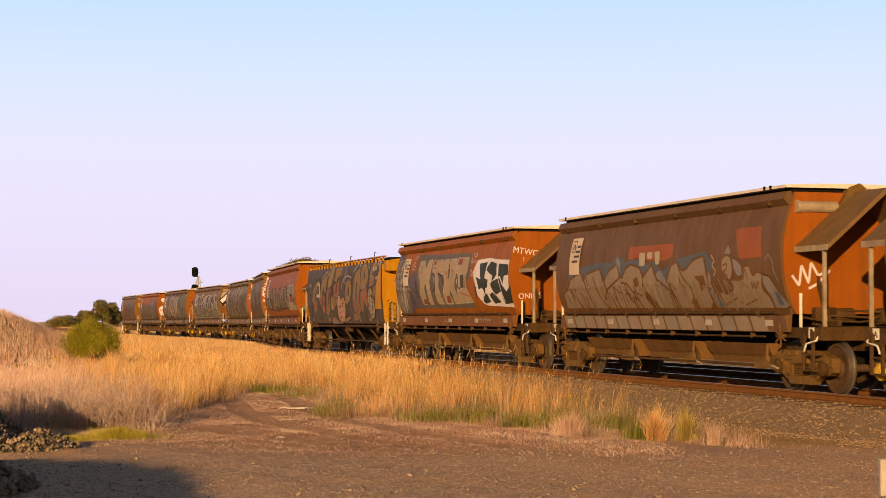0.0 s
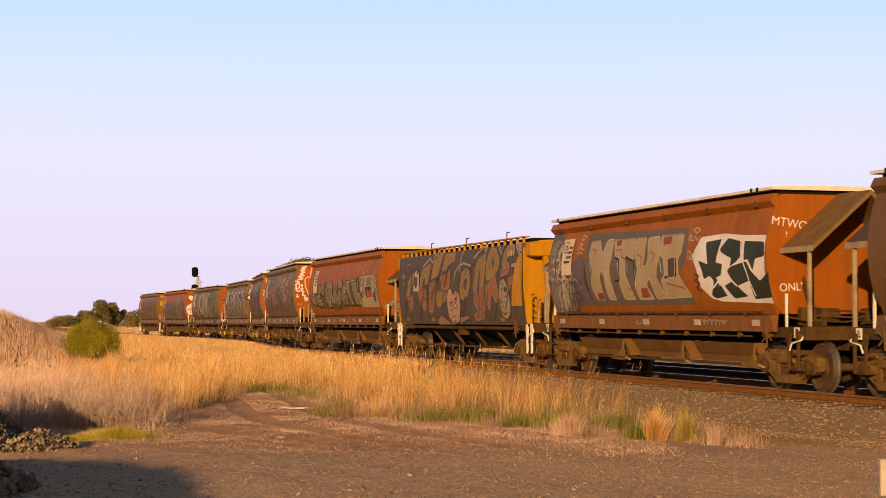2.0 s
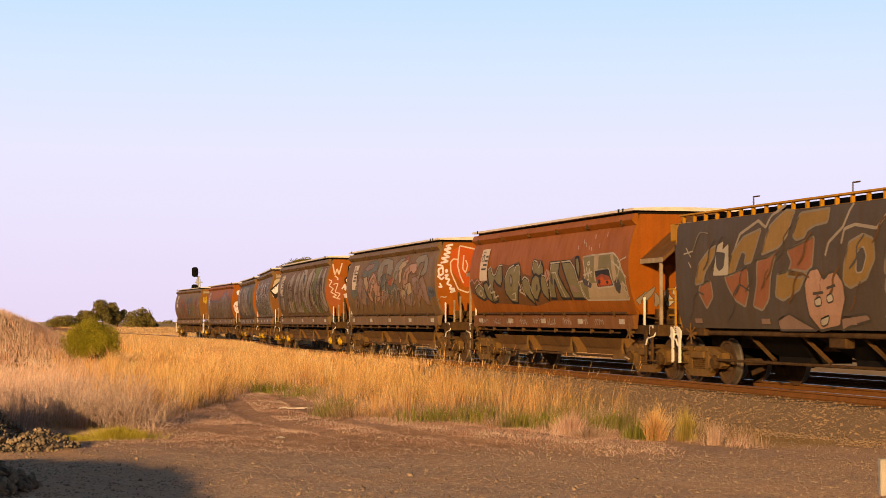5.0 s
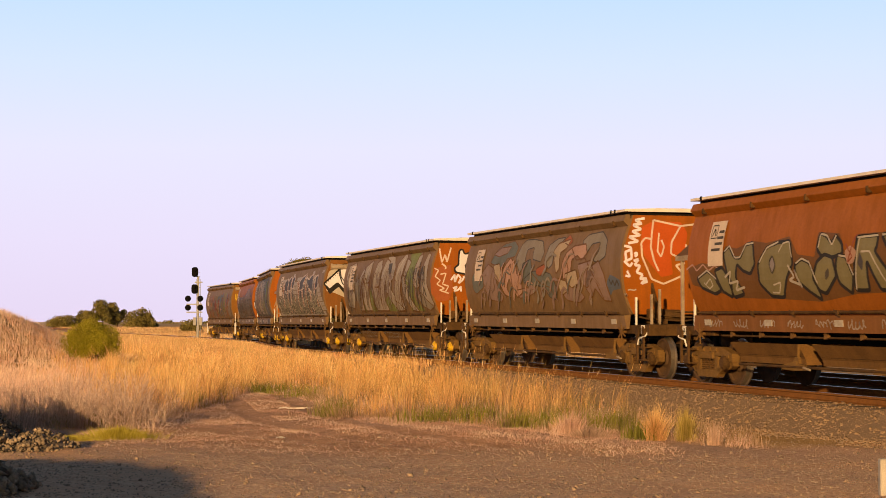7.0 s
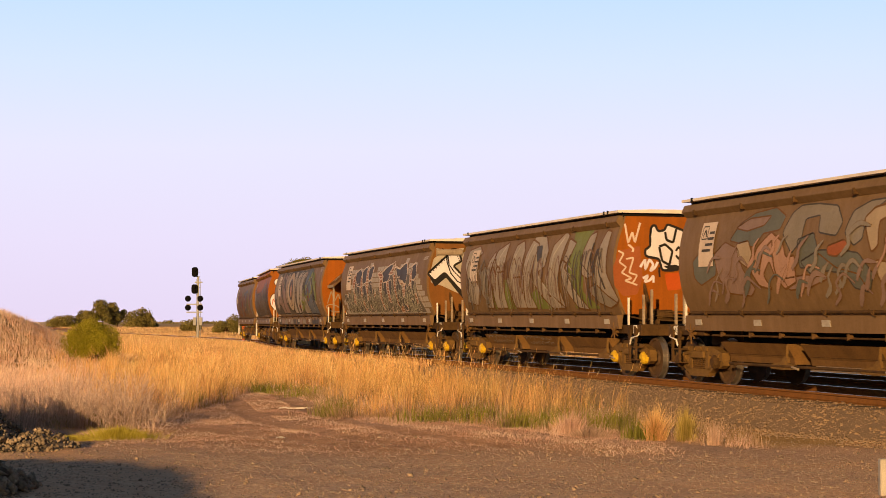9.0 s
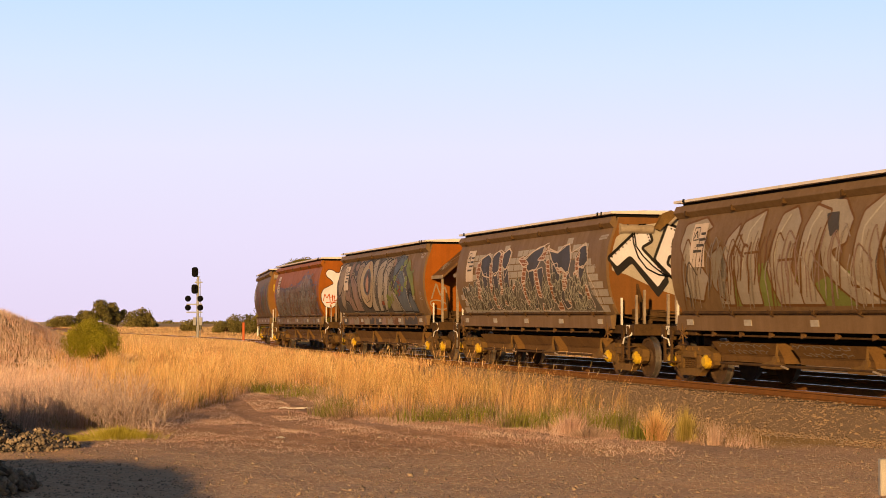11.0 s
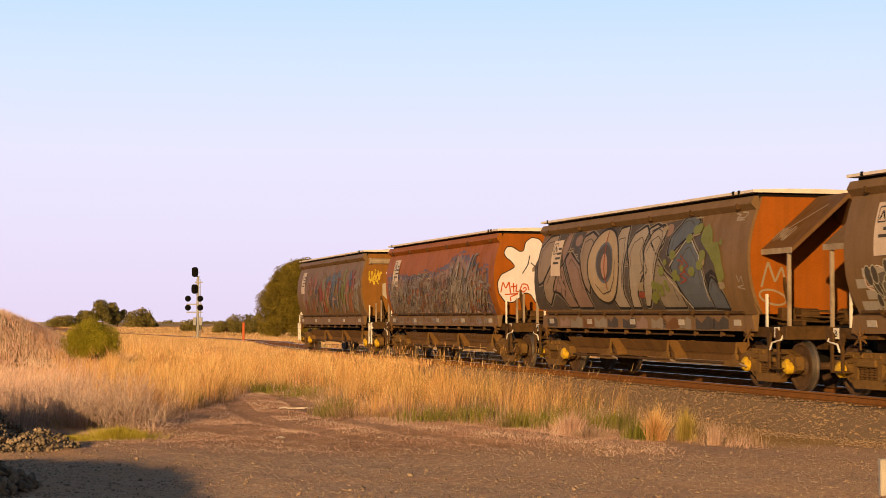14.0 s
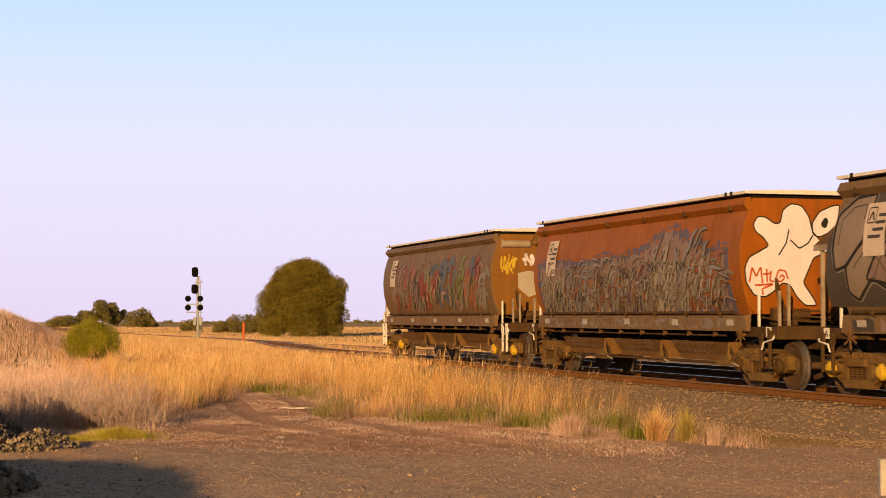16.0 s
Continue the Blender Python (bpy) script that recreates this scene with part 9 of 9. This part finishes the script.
    ob = blades("green_grass", x, y, rng.uniform(0.1, 0.46, len(x)), rng.uniform(0.010, 0.018, len(x)), 0.35, 25, M["green_blade"])
    tagged(ob, "green grass shoots at the foot of the dry grass", "grass", kind="stuff")
    # dull shorter growth under and before the tall stalks
    x, y = scatter(110000, -8.5, 5.0, 25, 50, rng, 1.2)
    gf = grass_front(x) + 0.9 * lumps(x, y, 1.1, 5.0)
    k = (y > gf - 0.3 + rng.normal(0, 0.4, len(x))) & (y < gf + 8 * rng.random(len(x))) & (lateral(x, y)[0] < -3.6 - rng.exponential(0.4, len(x)))
    k &= rng.random(len(x)) < np.clip(0.7 + 0.5 * lumps(x, y, 1.7, 2.0), 0.15, 1)
    x, y = x[k], y[k]
    h = np.clip(0.09 + 0.07 * (y - grass_front(x)), 0.06, 0.42) * rng.uniform(0.6, 1.4, len(x))
    ob = blades("undergrowth", x, y, h, rng.uniform(0.006, 0.013, len(x)), 0.45, 29, M["under_blade"])
    tagged(ob, "dull brown and green undergrowth beneath dry grass", "grass", kind="stuff")
    # loose clumps among the weeds and the straw
    y = 27.8 + 16 * rng.random(110) ** 1.3
    x = rng.uniform(-0.30, -0.145, 110) * y
    k = (y > grass_front(x) - 0.3) & (x < -0.267 * y + 4.0) & (np.hypot(x + 8.0, y - 25.6) > 2.6)
    fans("weed_clumps", x[k], y[k], 0.42, 0.5, 90, 111, M["grey_weed"], 0.5, "grey dead weed clumps with stiff stalks", "weeds")
    y = 30 + 34 * rng.random(420) ** 1.2
    x = rng.uniform(-0.2, 0.07, 420) * y
    k = (y > grass_front(x) + 1.2) & (lateral(x, y)[0] < -4.0) & (x > -0.267 * y + 2.6)
    fans("straw_clumps", x[k], y[k], 0.22, 0.80, 40, 112, M["pale_blade"], 0.4, "leaning clumps of pale straw in tall grass", "grass")
    y = 29 + 12 * rng.random(140)
    x = rng.uniform(-0.1, 0.12, 140) * y
    k = (np.abs(y - grass_front(x) - 0.8) < 1.3) & (lateral(x, y)[0] < -4.0)
    fans("fallen_straw", x[k], y[k], 0.35, 0.30, 110, 113, M["under_blade"], 0.9, "dull fallen straw at the foot of the grass", "grass")
    # flattened pinkish litter before it
    x, y = scatter(200000, -7.5, 5.5, 23.5, 43, rng, 1.3)
    gf = grass_front(x)
    rut = np.abs(np.abs(x - rut_x(y)) - 0.75) < 0.32
    k = (y < gf + 0.9) & (y > gf - rng.gamma(3.0, 1.1, len(x)) * (0.45 + 0.6 * np.clip(clumped(x, y, rng, 1.0), 0, 1))) & ~(rut & (rng.random(len(x)) < 0.85)) & (lateral(x, y)[0] < -4.3 - rng.exponential(0.5, len(x))) & (x < 3.6 - rng.exponential(0.5, len(x))) & (np.hypot(x + 7.35, (y - 25.6)) > 2.2)
    x, y = x[k], y[k]
    x2, y2 = scatter(150000, -6.5, 3.5, 24.5, 42, rng, 1.2)
    rut = np.abs(np.abs(x2 - rut_x(y2)) - 0.75) < 0.3
    k = (y2 < grass_front(x2)) & ~(rut & (rng.random(len(x2)) < 0.9)) & (clumped(x2, y2, rng, 1.4) + rng.normal(0, 0.25, len(x2)) > 0.55) & (rng.random(len(x2)) < np.clip((y2 - 24) / 5, 0, 1))
    x, y = np.concatenate([x, x2[k]]), np.concatenate([y, y2[k]])
    a, q = rng.uniform(0, 2 * np.pi, len(x)), rng.uniform(0.2, 1.3, len(x))
    ob = blades("grass_litter", x, y, rng.uniform(0.02, 0.085, len(x)), rng.uniform(0.006, 0.012, len(x)), 0.8, 26, M["litter_blade"], way=(q * np.cos(a), q * np.sin(a)))
    tagged(ob, "flattened brown grass litter on bare soil", "grass", kind="stuff")


def fans(name, cx, cy, r, h, each, seed, material, spread, label, category):
    """Many loose clumps of stalks that fan out from their feet, as one mesh."""
    rng = np.random.default_rng(seed)
    n = len(cx)
    k = np.repeat(np.arange(n), each)
    a, q = rng.uniform(0, 2 * np.pi, n * each), np.abs(rng.normal(0, 0.55, n * each))
    big = rng.uniform(0.6, 1.3, n)[k]
    px, py = cx[k] + r * big * q * np.cos(a), cy[k] + r * big * q * np.sin(a)
    lean = rng.normal(0, 0.12, (2, n))
    fan = (np.cos(a) * q * spread + lean[0][k], np.sin(a) * q * spread + lean[1][k])
    ob = blades(name, px, py, h * big * rng.normal(0.85, 0.2, n * each).clip(0.3, 1.4), rng.uniform(0.006, 0.012, n * each) * np.clip(py / 34, 0.8, 2), 0.15, seed, material, way=fan)
    tagged(ob, label, category, kind="stuff")


def tussock(x, y, r, h, n, seed, material, label, spread=0.35, category="grass tussock"):
    rng = np.random.default_rng(seed)
    a, q = rng.uniform(0, 2 * np.pi, n), np.abs(rng.normal(0, 0.5, n)) * r
    px, py = x + q * np.cos(a), y + q * np.sin(a)
    fan = (np.cos(a) * q / r * spread * 1.6, np.sin(a) * q / r * spread * 1.6)
    ob = blades("tussock", px, py, h * rng.normal(0.85, 0.2, n) * (1 - 0.3 * np.clip(q / r, 0, 1)), rng.uniform(0.007, 0.013, n), 0.12, seed, material, way=fan)
    tagged(ob, label, category)


def leaf_cloud(name, centres, radii, n, size, seed, material, parent, shell=0.75):
    """A crown of many small leaf cards gathered in clumps."""
    rng = np.random.default_rng(seed)
    c, rad = np.array(centres, float), np.array(radii, float)
    wts = rad ** 2
    k = rng.choice(len(c), n, p=wts / wts.sum())
    d = rng.normal(size=(n, 3))
    d /= np.linalg.norm(d, axis=1)[:, None]
    q = np.clip(rng.normal(shell + 0.15, 0.16, n), 0.2, 1.18)
    p = c[k] + d * (rad[k] * q)[:, None] * np.array([1, 1, 0.9])
    u = rng.normal(size=(n, 3))
    u /= np.linalg.norm(u, axis=1)[:, None]
    w = np.cross(u, rng.normal(size=(n, 3)))
    w /= np.linalg.norm(w, axis=1)[:, None]
    s = size * rng.uniform(0.6, 1.4, n)[:, None]
    v = np.stack([p - u * s, p + w * s * 0.5, p + u * s, p - w * s * 0.5], 1).reshape(-1, 3)
    f = np.arange(n * 4).reshape(n, 4)
    ob = new(name, big_mesh(name, v, f, material))
    ob.parent = parent
    return ob


def tree(name, x, y, lean, clumps, n, size, seed, leaf, label, trunk_h, trunk_r, category="tree"):
    """A trunk that parts into limbs, and a crown of clumps given as (dx, dy, dz, r)."""
    z = float(ground_z(x, y))
    root = new(name)
    root.matrix_basis = pose(x, y, z - 0.1)
    tagged(root, label, category)
    bm = bmesh.new()
    rng = np.random.default_rng(seed)

    def limb(a, b, r0, r1):
        a, b = Vector(a), Vector(b)
        steps = 4
        last, lr = a, r0
        for i in range(1, steps + 1):
            u = i / steps
            p = a.lerp(b, u) + Vector(rng.normal(0, 0.04 * (b - a).length, 3)) * (1 if i < steps else 0)
            r = r0 + (r1 - r0) * u
            d = p - last
            m = Matrix.Translation((p + last) / 2) @ d.to_track_quat("Z", "Y").to_matrix().to_4x4()
            bmesh.ops.create_cone(bm, cap_ends=True, segments=7, radius1=lr, radius2=r, depth=d.length * 1.03, matrix=m)
            last, lr = p, r
    top = (lean * trunk_h, 0, trunk_h)
    limb((0, 0, 0), top, trunk_r, trunk_r * 0.7)
    for dx, dy, dz, r in clumps:
        limb(top, (dx, dy, dz), trunk_r * 0.5, trunk_r * 0.1)
    part("trunk", bm, M["bark"], root)
    leaf_cloud("crown", [c[:3] for c in clumps], [c[3] for c in clumps], n, size, seed, leaf, root)
    return root


def round_clumps(w, d, h, base, count, r, seed):
    """Clumps spread over a domed crown."""
    rng = np.random.default_rng(seed)
    out = []
    for i in range(count):
        a, q = rng.uniform(0, 2 * np.pi), rng.uniform(0, 1) ** 0.5
        up = math.sqrt(max(0.0, 1 - q * q)) * rng.uniform(0.0, 1.0)
        out.append((w * q * math.cos(a), d * q * math.sin(a), base + h * up, r * rng.uniform(0.7, 1.25)))
    return out


def build_trees():
    # the great round tree behind the railway
    rg = np.random.default_rng(31)
    cl = []
    for i in range(150):
        up, a = rg.random(), rg.uniform(0, 2 * np.pi)
        q = 4.7 * math.sqrt(1 - up ** 3.2) * math.sqrt(rg.uniform(0.35, 1))
        cl.append((q * math.cos(a), q * math.sin(a), 1.0 + 7.3 * up, 1.15 * rg.uniform(0.8, 1.2)))
    tree("round_tree", -16.45, 200, 0.0, cl, 190000, 0.085, 32, M["olive_leaf"], "large round olive-green tree behind the railway line", 2.0, 0.4)
    tree("bush", -13.05, 63, 0.0, [(a, b, c, q) for a, b, c, q in round_clumps(0.88, 0.8, 1.0, 0.55, 70, 0.36, 33)], 42000, 0.026, 34, M["bush_leaf"], "rounded yellow-green bush among dry grass", 0.3, 0.06, "bush")
    # trees on the far left rise
    for k, (px, y, w, h, base) in enumerate(((115, 330, 3.0, 2.2, 0.4), (150, 335, 2.2, 2.6, 0.6), (182, 340, 2.6, 4.2, 1.2), (208, 350, 2.0, 4.0, 1.4), (245, 330, 2.9, 3.2, 0.4), (262, 335, 1.6, 2.0, 0.3))):
        tree("paddock_tree", (px - 784) / 3000 * y, y, 0.05, round_clumps(w, w, h, base, 16, w * 0.4, 40 + k), 5000, 0.2, 50 + k, M["far_leaf"], "grey-green paddock tree on a distant rise", 1.4, 0.16)
    for k, (px, y, w, h) in enumerate(((337, 260, 1.2, 1.2), (405, 240, 1.7, 2.0), (432, 238, 2.2, 2.4), (458, 236, 1.6, 1.9))):
        tree("shrub", (px - 784) / 3000 * y, y, 0.0, round_clumps(w, w, h, 0.4, 12, w * 0.42, 60 + k), 4500, 0.12, 70 + k, M["far_leaf"], "grey-green shrub in the dry paddock", 0.5, 0.08, "shrub")
    # a far belt of woodland
    rng = np.random.default_rng(80)
    cs, rs = [], []
    for i in range(240):
        y = rng.uniform(880, 960)
        px = rng.uniform(560, 830) if i < 170 else rng.uniform(270, 450)
        top = rng.uniform(565, 573)
        cs.append(((px - 784) / 3000 * y, y, EYE_Z - (top - 559) * y / 3000 - rng.uniform(1.5, 4)))
        rs.append(rng.uniform(1.2, 2.6))
    belt = leaf_cloud("distant_woodland", cs, rs, 16000, 0.6, 81, M["far_leaf"], None)
    tagged(belt, "hazy belt of distant trees along the horizon", "woodland", kind="stuff")


def build_signal():
    """A silver mast with two large black heads and four round marker heads."""
    x, y = (351 - 784) / 3000 * 140, 140.0
    z = float(ground_z(x, y))
    root = new("railway_signal")
    root.matrix_basis = pose(x, y, z - 0.05)
    tagged(root, "silver railway signal mast with black round heads", "railway signal")
    px = 140 / 3000.0

    def up(row):
        return EYE_Z - (row - 559) * px - z + 0.05
    bm = bmesh.new()
    rod(bm, (0, 0, 0), (0, 0, up(490)), 0.09, 10)
    part("mast", bm, M["mast"], root)
    bm = bmesh.new()
    box(bm, -0.25, 0.25, -0.25, 0.25, 0, 0.25, 0.02)
    part("footing", bm, M["concrete"], root)
    bm = bmesh.new()
    for row, hw in ((500, 0.28), (539, 0.95), (553, 0.95)):
        box(bm, -hw, 0.35, -0.06, 0.06, up(row) - 0.05, up(row) + 0.05)
    part("cross_arm", bm, M["mast"], root)
    for row, dx, rx, rz in ((482, -0.25, 0.27, 0.41), (512, -0.27, 0.27, 0.39), (529, -0.82, 0.25, 0.25), (529, 0.20, 0.25, 0.25), (545, -0.82, 0.25, 0.25), (545, 0.20, 0.25, 0.25)):
        bm = bmesh.new()
        turned(bm, [(-0.16, rx), (-0.12, rx), (-0.10, rx * 0.75), (0.12, rx * 0.6)], 20)
        for v in bm.verts:
            if rz > 0.3:
                q = max(1e-6, math.hypot(v.co.x, v.co.z))
                k = (abs(v.co.x / q) ** 3.5 + abs(v.co.z / q) ** 3.5) ** (-1 / 3.5)
                v.co.x, v.co.z = v.co.x * k, v.co.z * k
            v.co.z *= rz / rx
            v.co += Vector((dx, 0, up(row)))
        head = part("signal_head", bm, M["black_paint"], root)
        for dz in ((0.16, -0.16) if rz > 0.3 else (0.0,)):
            bm = bmesh.new()
            turned(bm, [(-0.34, 0.10), (-0.16, 0.11), (-0.158, 0.09)], 14)
            for v in bm.verts:
                v.co += Vector((dx, 0, up(row) + dz))
            part("lens_hood", bm, M["black_paint"], head)
    bm = bmesh.new()
    for dx in (-0.38, 0.12):
        box(bm, dx, dx + 0.26, -0.2, 0.0, up(576), up(562), 0.02)
    part("relay_box", bm, M["mast"], root)
    bm = bmesh.new()
    for dx in (-0.16, 0.16):
        rod(bm, (dx, 0.3, 0), (dx, 0.12, up(495)), 0.02, 5)
    for k in range(20):
        rod(bm, (-0.16, 0.3 - 0.009 * k, 0.3 * k + 0.2), (0.16, 0.3 - 0.009 * k, 0.3 * k + 0.2), 0.014, 5)
    part("ladder", bm, M["mast"], root)


def build_small():
    x, y = (431.5 - 784) / 3000 * 118, 118.0
    z = float(ground_z(x, y))
    bm = bmesh.new()
    top = EYE_Z - (571 - 559) * y / 3000
    box(bm, -0.08, 0.08, -0.06, 0.06, -0.3, top - z, 0.02)
    ob = part("marker_post", bm, M["orange_post"], None)
    ob.matrix_basis = pose(x, y, z)
    tagged(ob, "orange trackside marker post", "marker post")
    y = 1.99 * 3000 / (876 - 559)
    x = (1562 - 784) / 3000 * y
    bm = bmesh.new()
    box(bm, -0.06, 0.07, -0.06, 0.06, -0.1, 0.40, 0.015)
    ob = part("concrete_post", bm, M["concrete"], None)
    ob.matrix_basis = pose(x, y, float(ground_z(x, y)))
    tagged(ob, "short pale concrete marker post in gravel", "marker post")
    # a scrap of white litter on the dirt track
    for px, row, s in ((498, 775, 0.07), (1505, 773, 0.045), (536, 722, 0.05)):
        y = 1.99 * 3000 / (row - 559)
        x = (px - 784) / 3000 * y
        bm = bmesh.new()
        bmesh.ops.create_grid(bm, x_segments=5, y_segments=4, size=s)
        for v in bm.verts:
            v.co.z = 0.03 + 0.6 * s * noise.noise(v.co * 24)
        bmesh.ops.solidify(bm, geom=bm.faces[:], thickness=0.003)
        ob = part("litter_scrap", bm, M["white"], None)
        ob.matrix_basis = pose(x, y, float(ground_z(x, y)))
        tagged(ob, "crumpled scrap of white litter on the dirt", "litter")
    bm = bmesh.new()
    rr = np.random.default_rng(94)
    for k in range(16):
        a = Vector((rr.uniform(-0.3, 0.2), rr.uniform(-0.06, 0.06), 0.02 + 0.03 * rr.random()))
        rod(bm, a, a + Vector((rr.uniform(0.1, 0.35), rr.normal(0, 0.04), rr.normal(0, 0.02))), 0.007, 5)
    ob = part("fallen_reeds", bm, M["cream"], None)
    y = 1.99 * 3000 / (724 - 559)
    ob.matrix_basis = pose((512 - 784) / 3000 * y, y, float(ground_z((512 - 784) / 3000 * y, y)))
    tagged(ob, "pale bundle of fallen dry reeds on the dirt", "dry reeds", kind="stuff")
    tussock(3.42, 27.4, 0.13, 0.64, 620, 91, M["pale_blade"], "pale fluffy grass tussock at the edge of the gravel", 0.34)
    tussock(3.88, 27.2, 0.13, 0.62, 520, 92, M["olive_blade"], "green and straw grass tussock beside a pale one", 0.22)
    tussock(4.22, 26.5, 0.11, 0.46, 240, 93, M["grey_weed"], "pale dry grass tussock at the edge of the gravel", 0.2)
    tussock(2.15, 28.7, 0.26, 0.48, 520, 95, M["litter_blade"], "pale dry grass clump leaning over", 0.4)
    tussock(2.45, 28.2, 0.35, 0.22, 700, 96, M["grey_weed"], "low grey dead grass clump", 0.6)
    tussock(-5.2, 27.4, 0.55, 0.24, 2600, 97, M["lime_blade"], "low green grass clump beside the dirt track", 0.5)
    tussock(-5.9, 26.9, 0.6, 0.10, 2200, 98, M["lime_blade"], "low green grass patch beside the rock heap", 0.6)
    dead_shrub(-5.75, 30.6, 1.1, 0.7, 100, 99, "bleached dead weed with stiff branching stalks")
    dead_shrub(-6.7, 31.0, 1.0, 0.8, 100, 100, "grey dead weed with tangled branching stalks")
    dead_shrub(-5.15, 30.3, 0.75, 0.5, 24, 101, "sprawling bleached dead weed beside bare dirt")
    dead_shrub(-7.7, 30.9, 0.85, 0.8, 50, 102, "grey dead weed with tangled branching stalks")


def dead_shrub(x, y, h, r, count, seed, label):
    """A dead weed: stiff stalks from one foot, each with twigs that fork off along it."""
    rng = np.random.default_rng(seed)
    verts, faces, tones = [], [], []
    z0 = float(ground_z(x, y)) - 0.03

    def twig(p, q, w0, w1, tone):
        d = q - p
        side = Vector((1, 0, 0)) if abs(d.x) < abs(d.z) else Vector((0, 0, 1))
        deep = d.cross(side).normalized()
        side = deep.cross(d).normalized()
        k = len(verts)
        for c, w in ((p, w0), (q, w1)):
            for s3 in (-1.0, 0.5, 0.5):
                o = side * (w * s3) + deep * (w * (0.0 if s3 < 0 else (0.87 if len(verts) % 3 == 1 else -0.87)))
                verts.append(tuple(c + o))
        faces.extend([(k, k + 1, k + 4, k + 3), (k + 1, k + 2, k + 5, k + 4), (k + 2, k, k + 3, k + 5)])
        tones.extend([tone] * 6)
    for i in range(count):
        a, q = rng.uniform(0, 2 * np.pi), abs(rng.normal(0, 0.5))
        foot = Vector((x + 0.35 * r * rng.normal(), y + 0.35 * r * rng.normal(), z0))
        tall = h * rng.uniform(0.45, 1.05)
        way = Vector((math.cos(a) * q, math.sin(a) * q, 1.0)).normalized()
        tone = float(np.clip(rng.normal(0.32, 0.22), 0, 1))
        p, w = foot, rng.uniform(0.004, 0.007)
        for k in range(4):
            way = (way + Vector(rng.normal(0, 0.13, 3))).normalized()
            n = p + way * (tall / 4)
            twig(p, n, w, w * 0.8, tone)
            if k:
                for _ in range(3):
                    b = (way + Vector(rng.normal(0, 0.55, 3))).normalized()
                    s0 = p.lerp(n, rng.random())
                    e = s0 + b * tall * rng.uniform(0.12, 0.34)
                    twig(s0, e, w * 0.6, w * 0.35, min(1.0, tone + 0.1))
                    for _ in range(2):
                        c = (b + Vector(rng.normal(0, 0.6, 3))).normalized()
                        m = s0.lerp(e, rng.uniform(0.4, 1.0))
                        twig(m, m + c * tall * rng.uniform(0.05, 0.14), w * 0.4, w * 0.25, min(1.0, tone + 0.15))
            p, w = n, w * 0.8
    me = mesh_from("dead_weed", verts, faces, M["dead_stalk"])
    me.attributes.new("tone", "FLOAT", "POINT").data.foreach_set("value", np.array(tones, np.float32))
    tagged(new("dead_weed", me), label, "weed")


build_grass()
build_trees()
build_signal()
build_small()
motions()
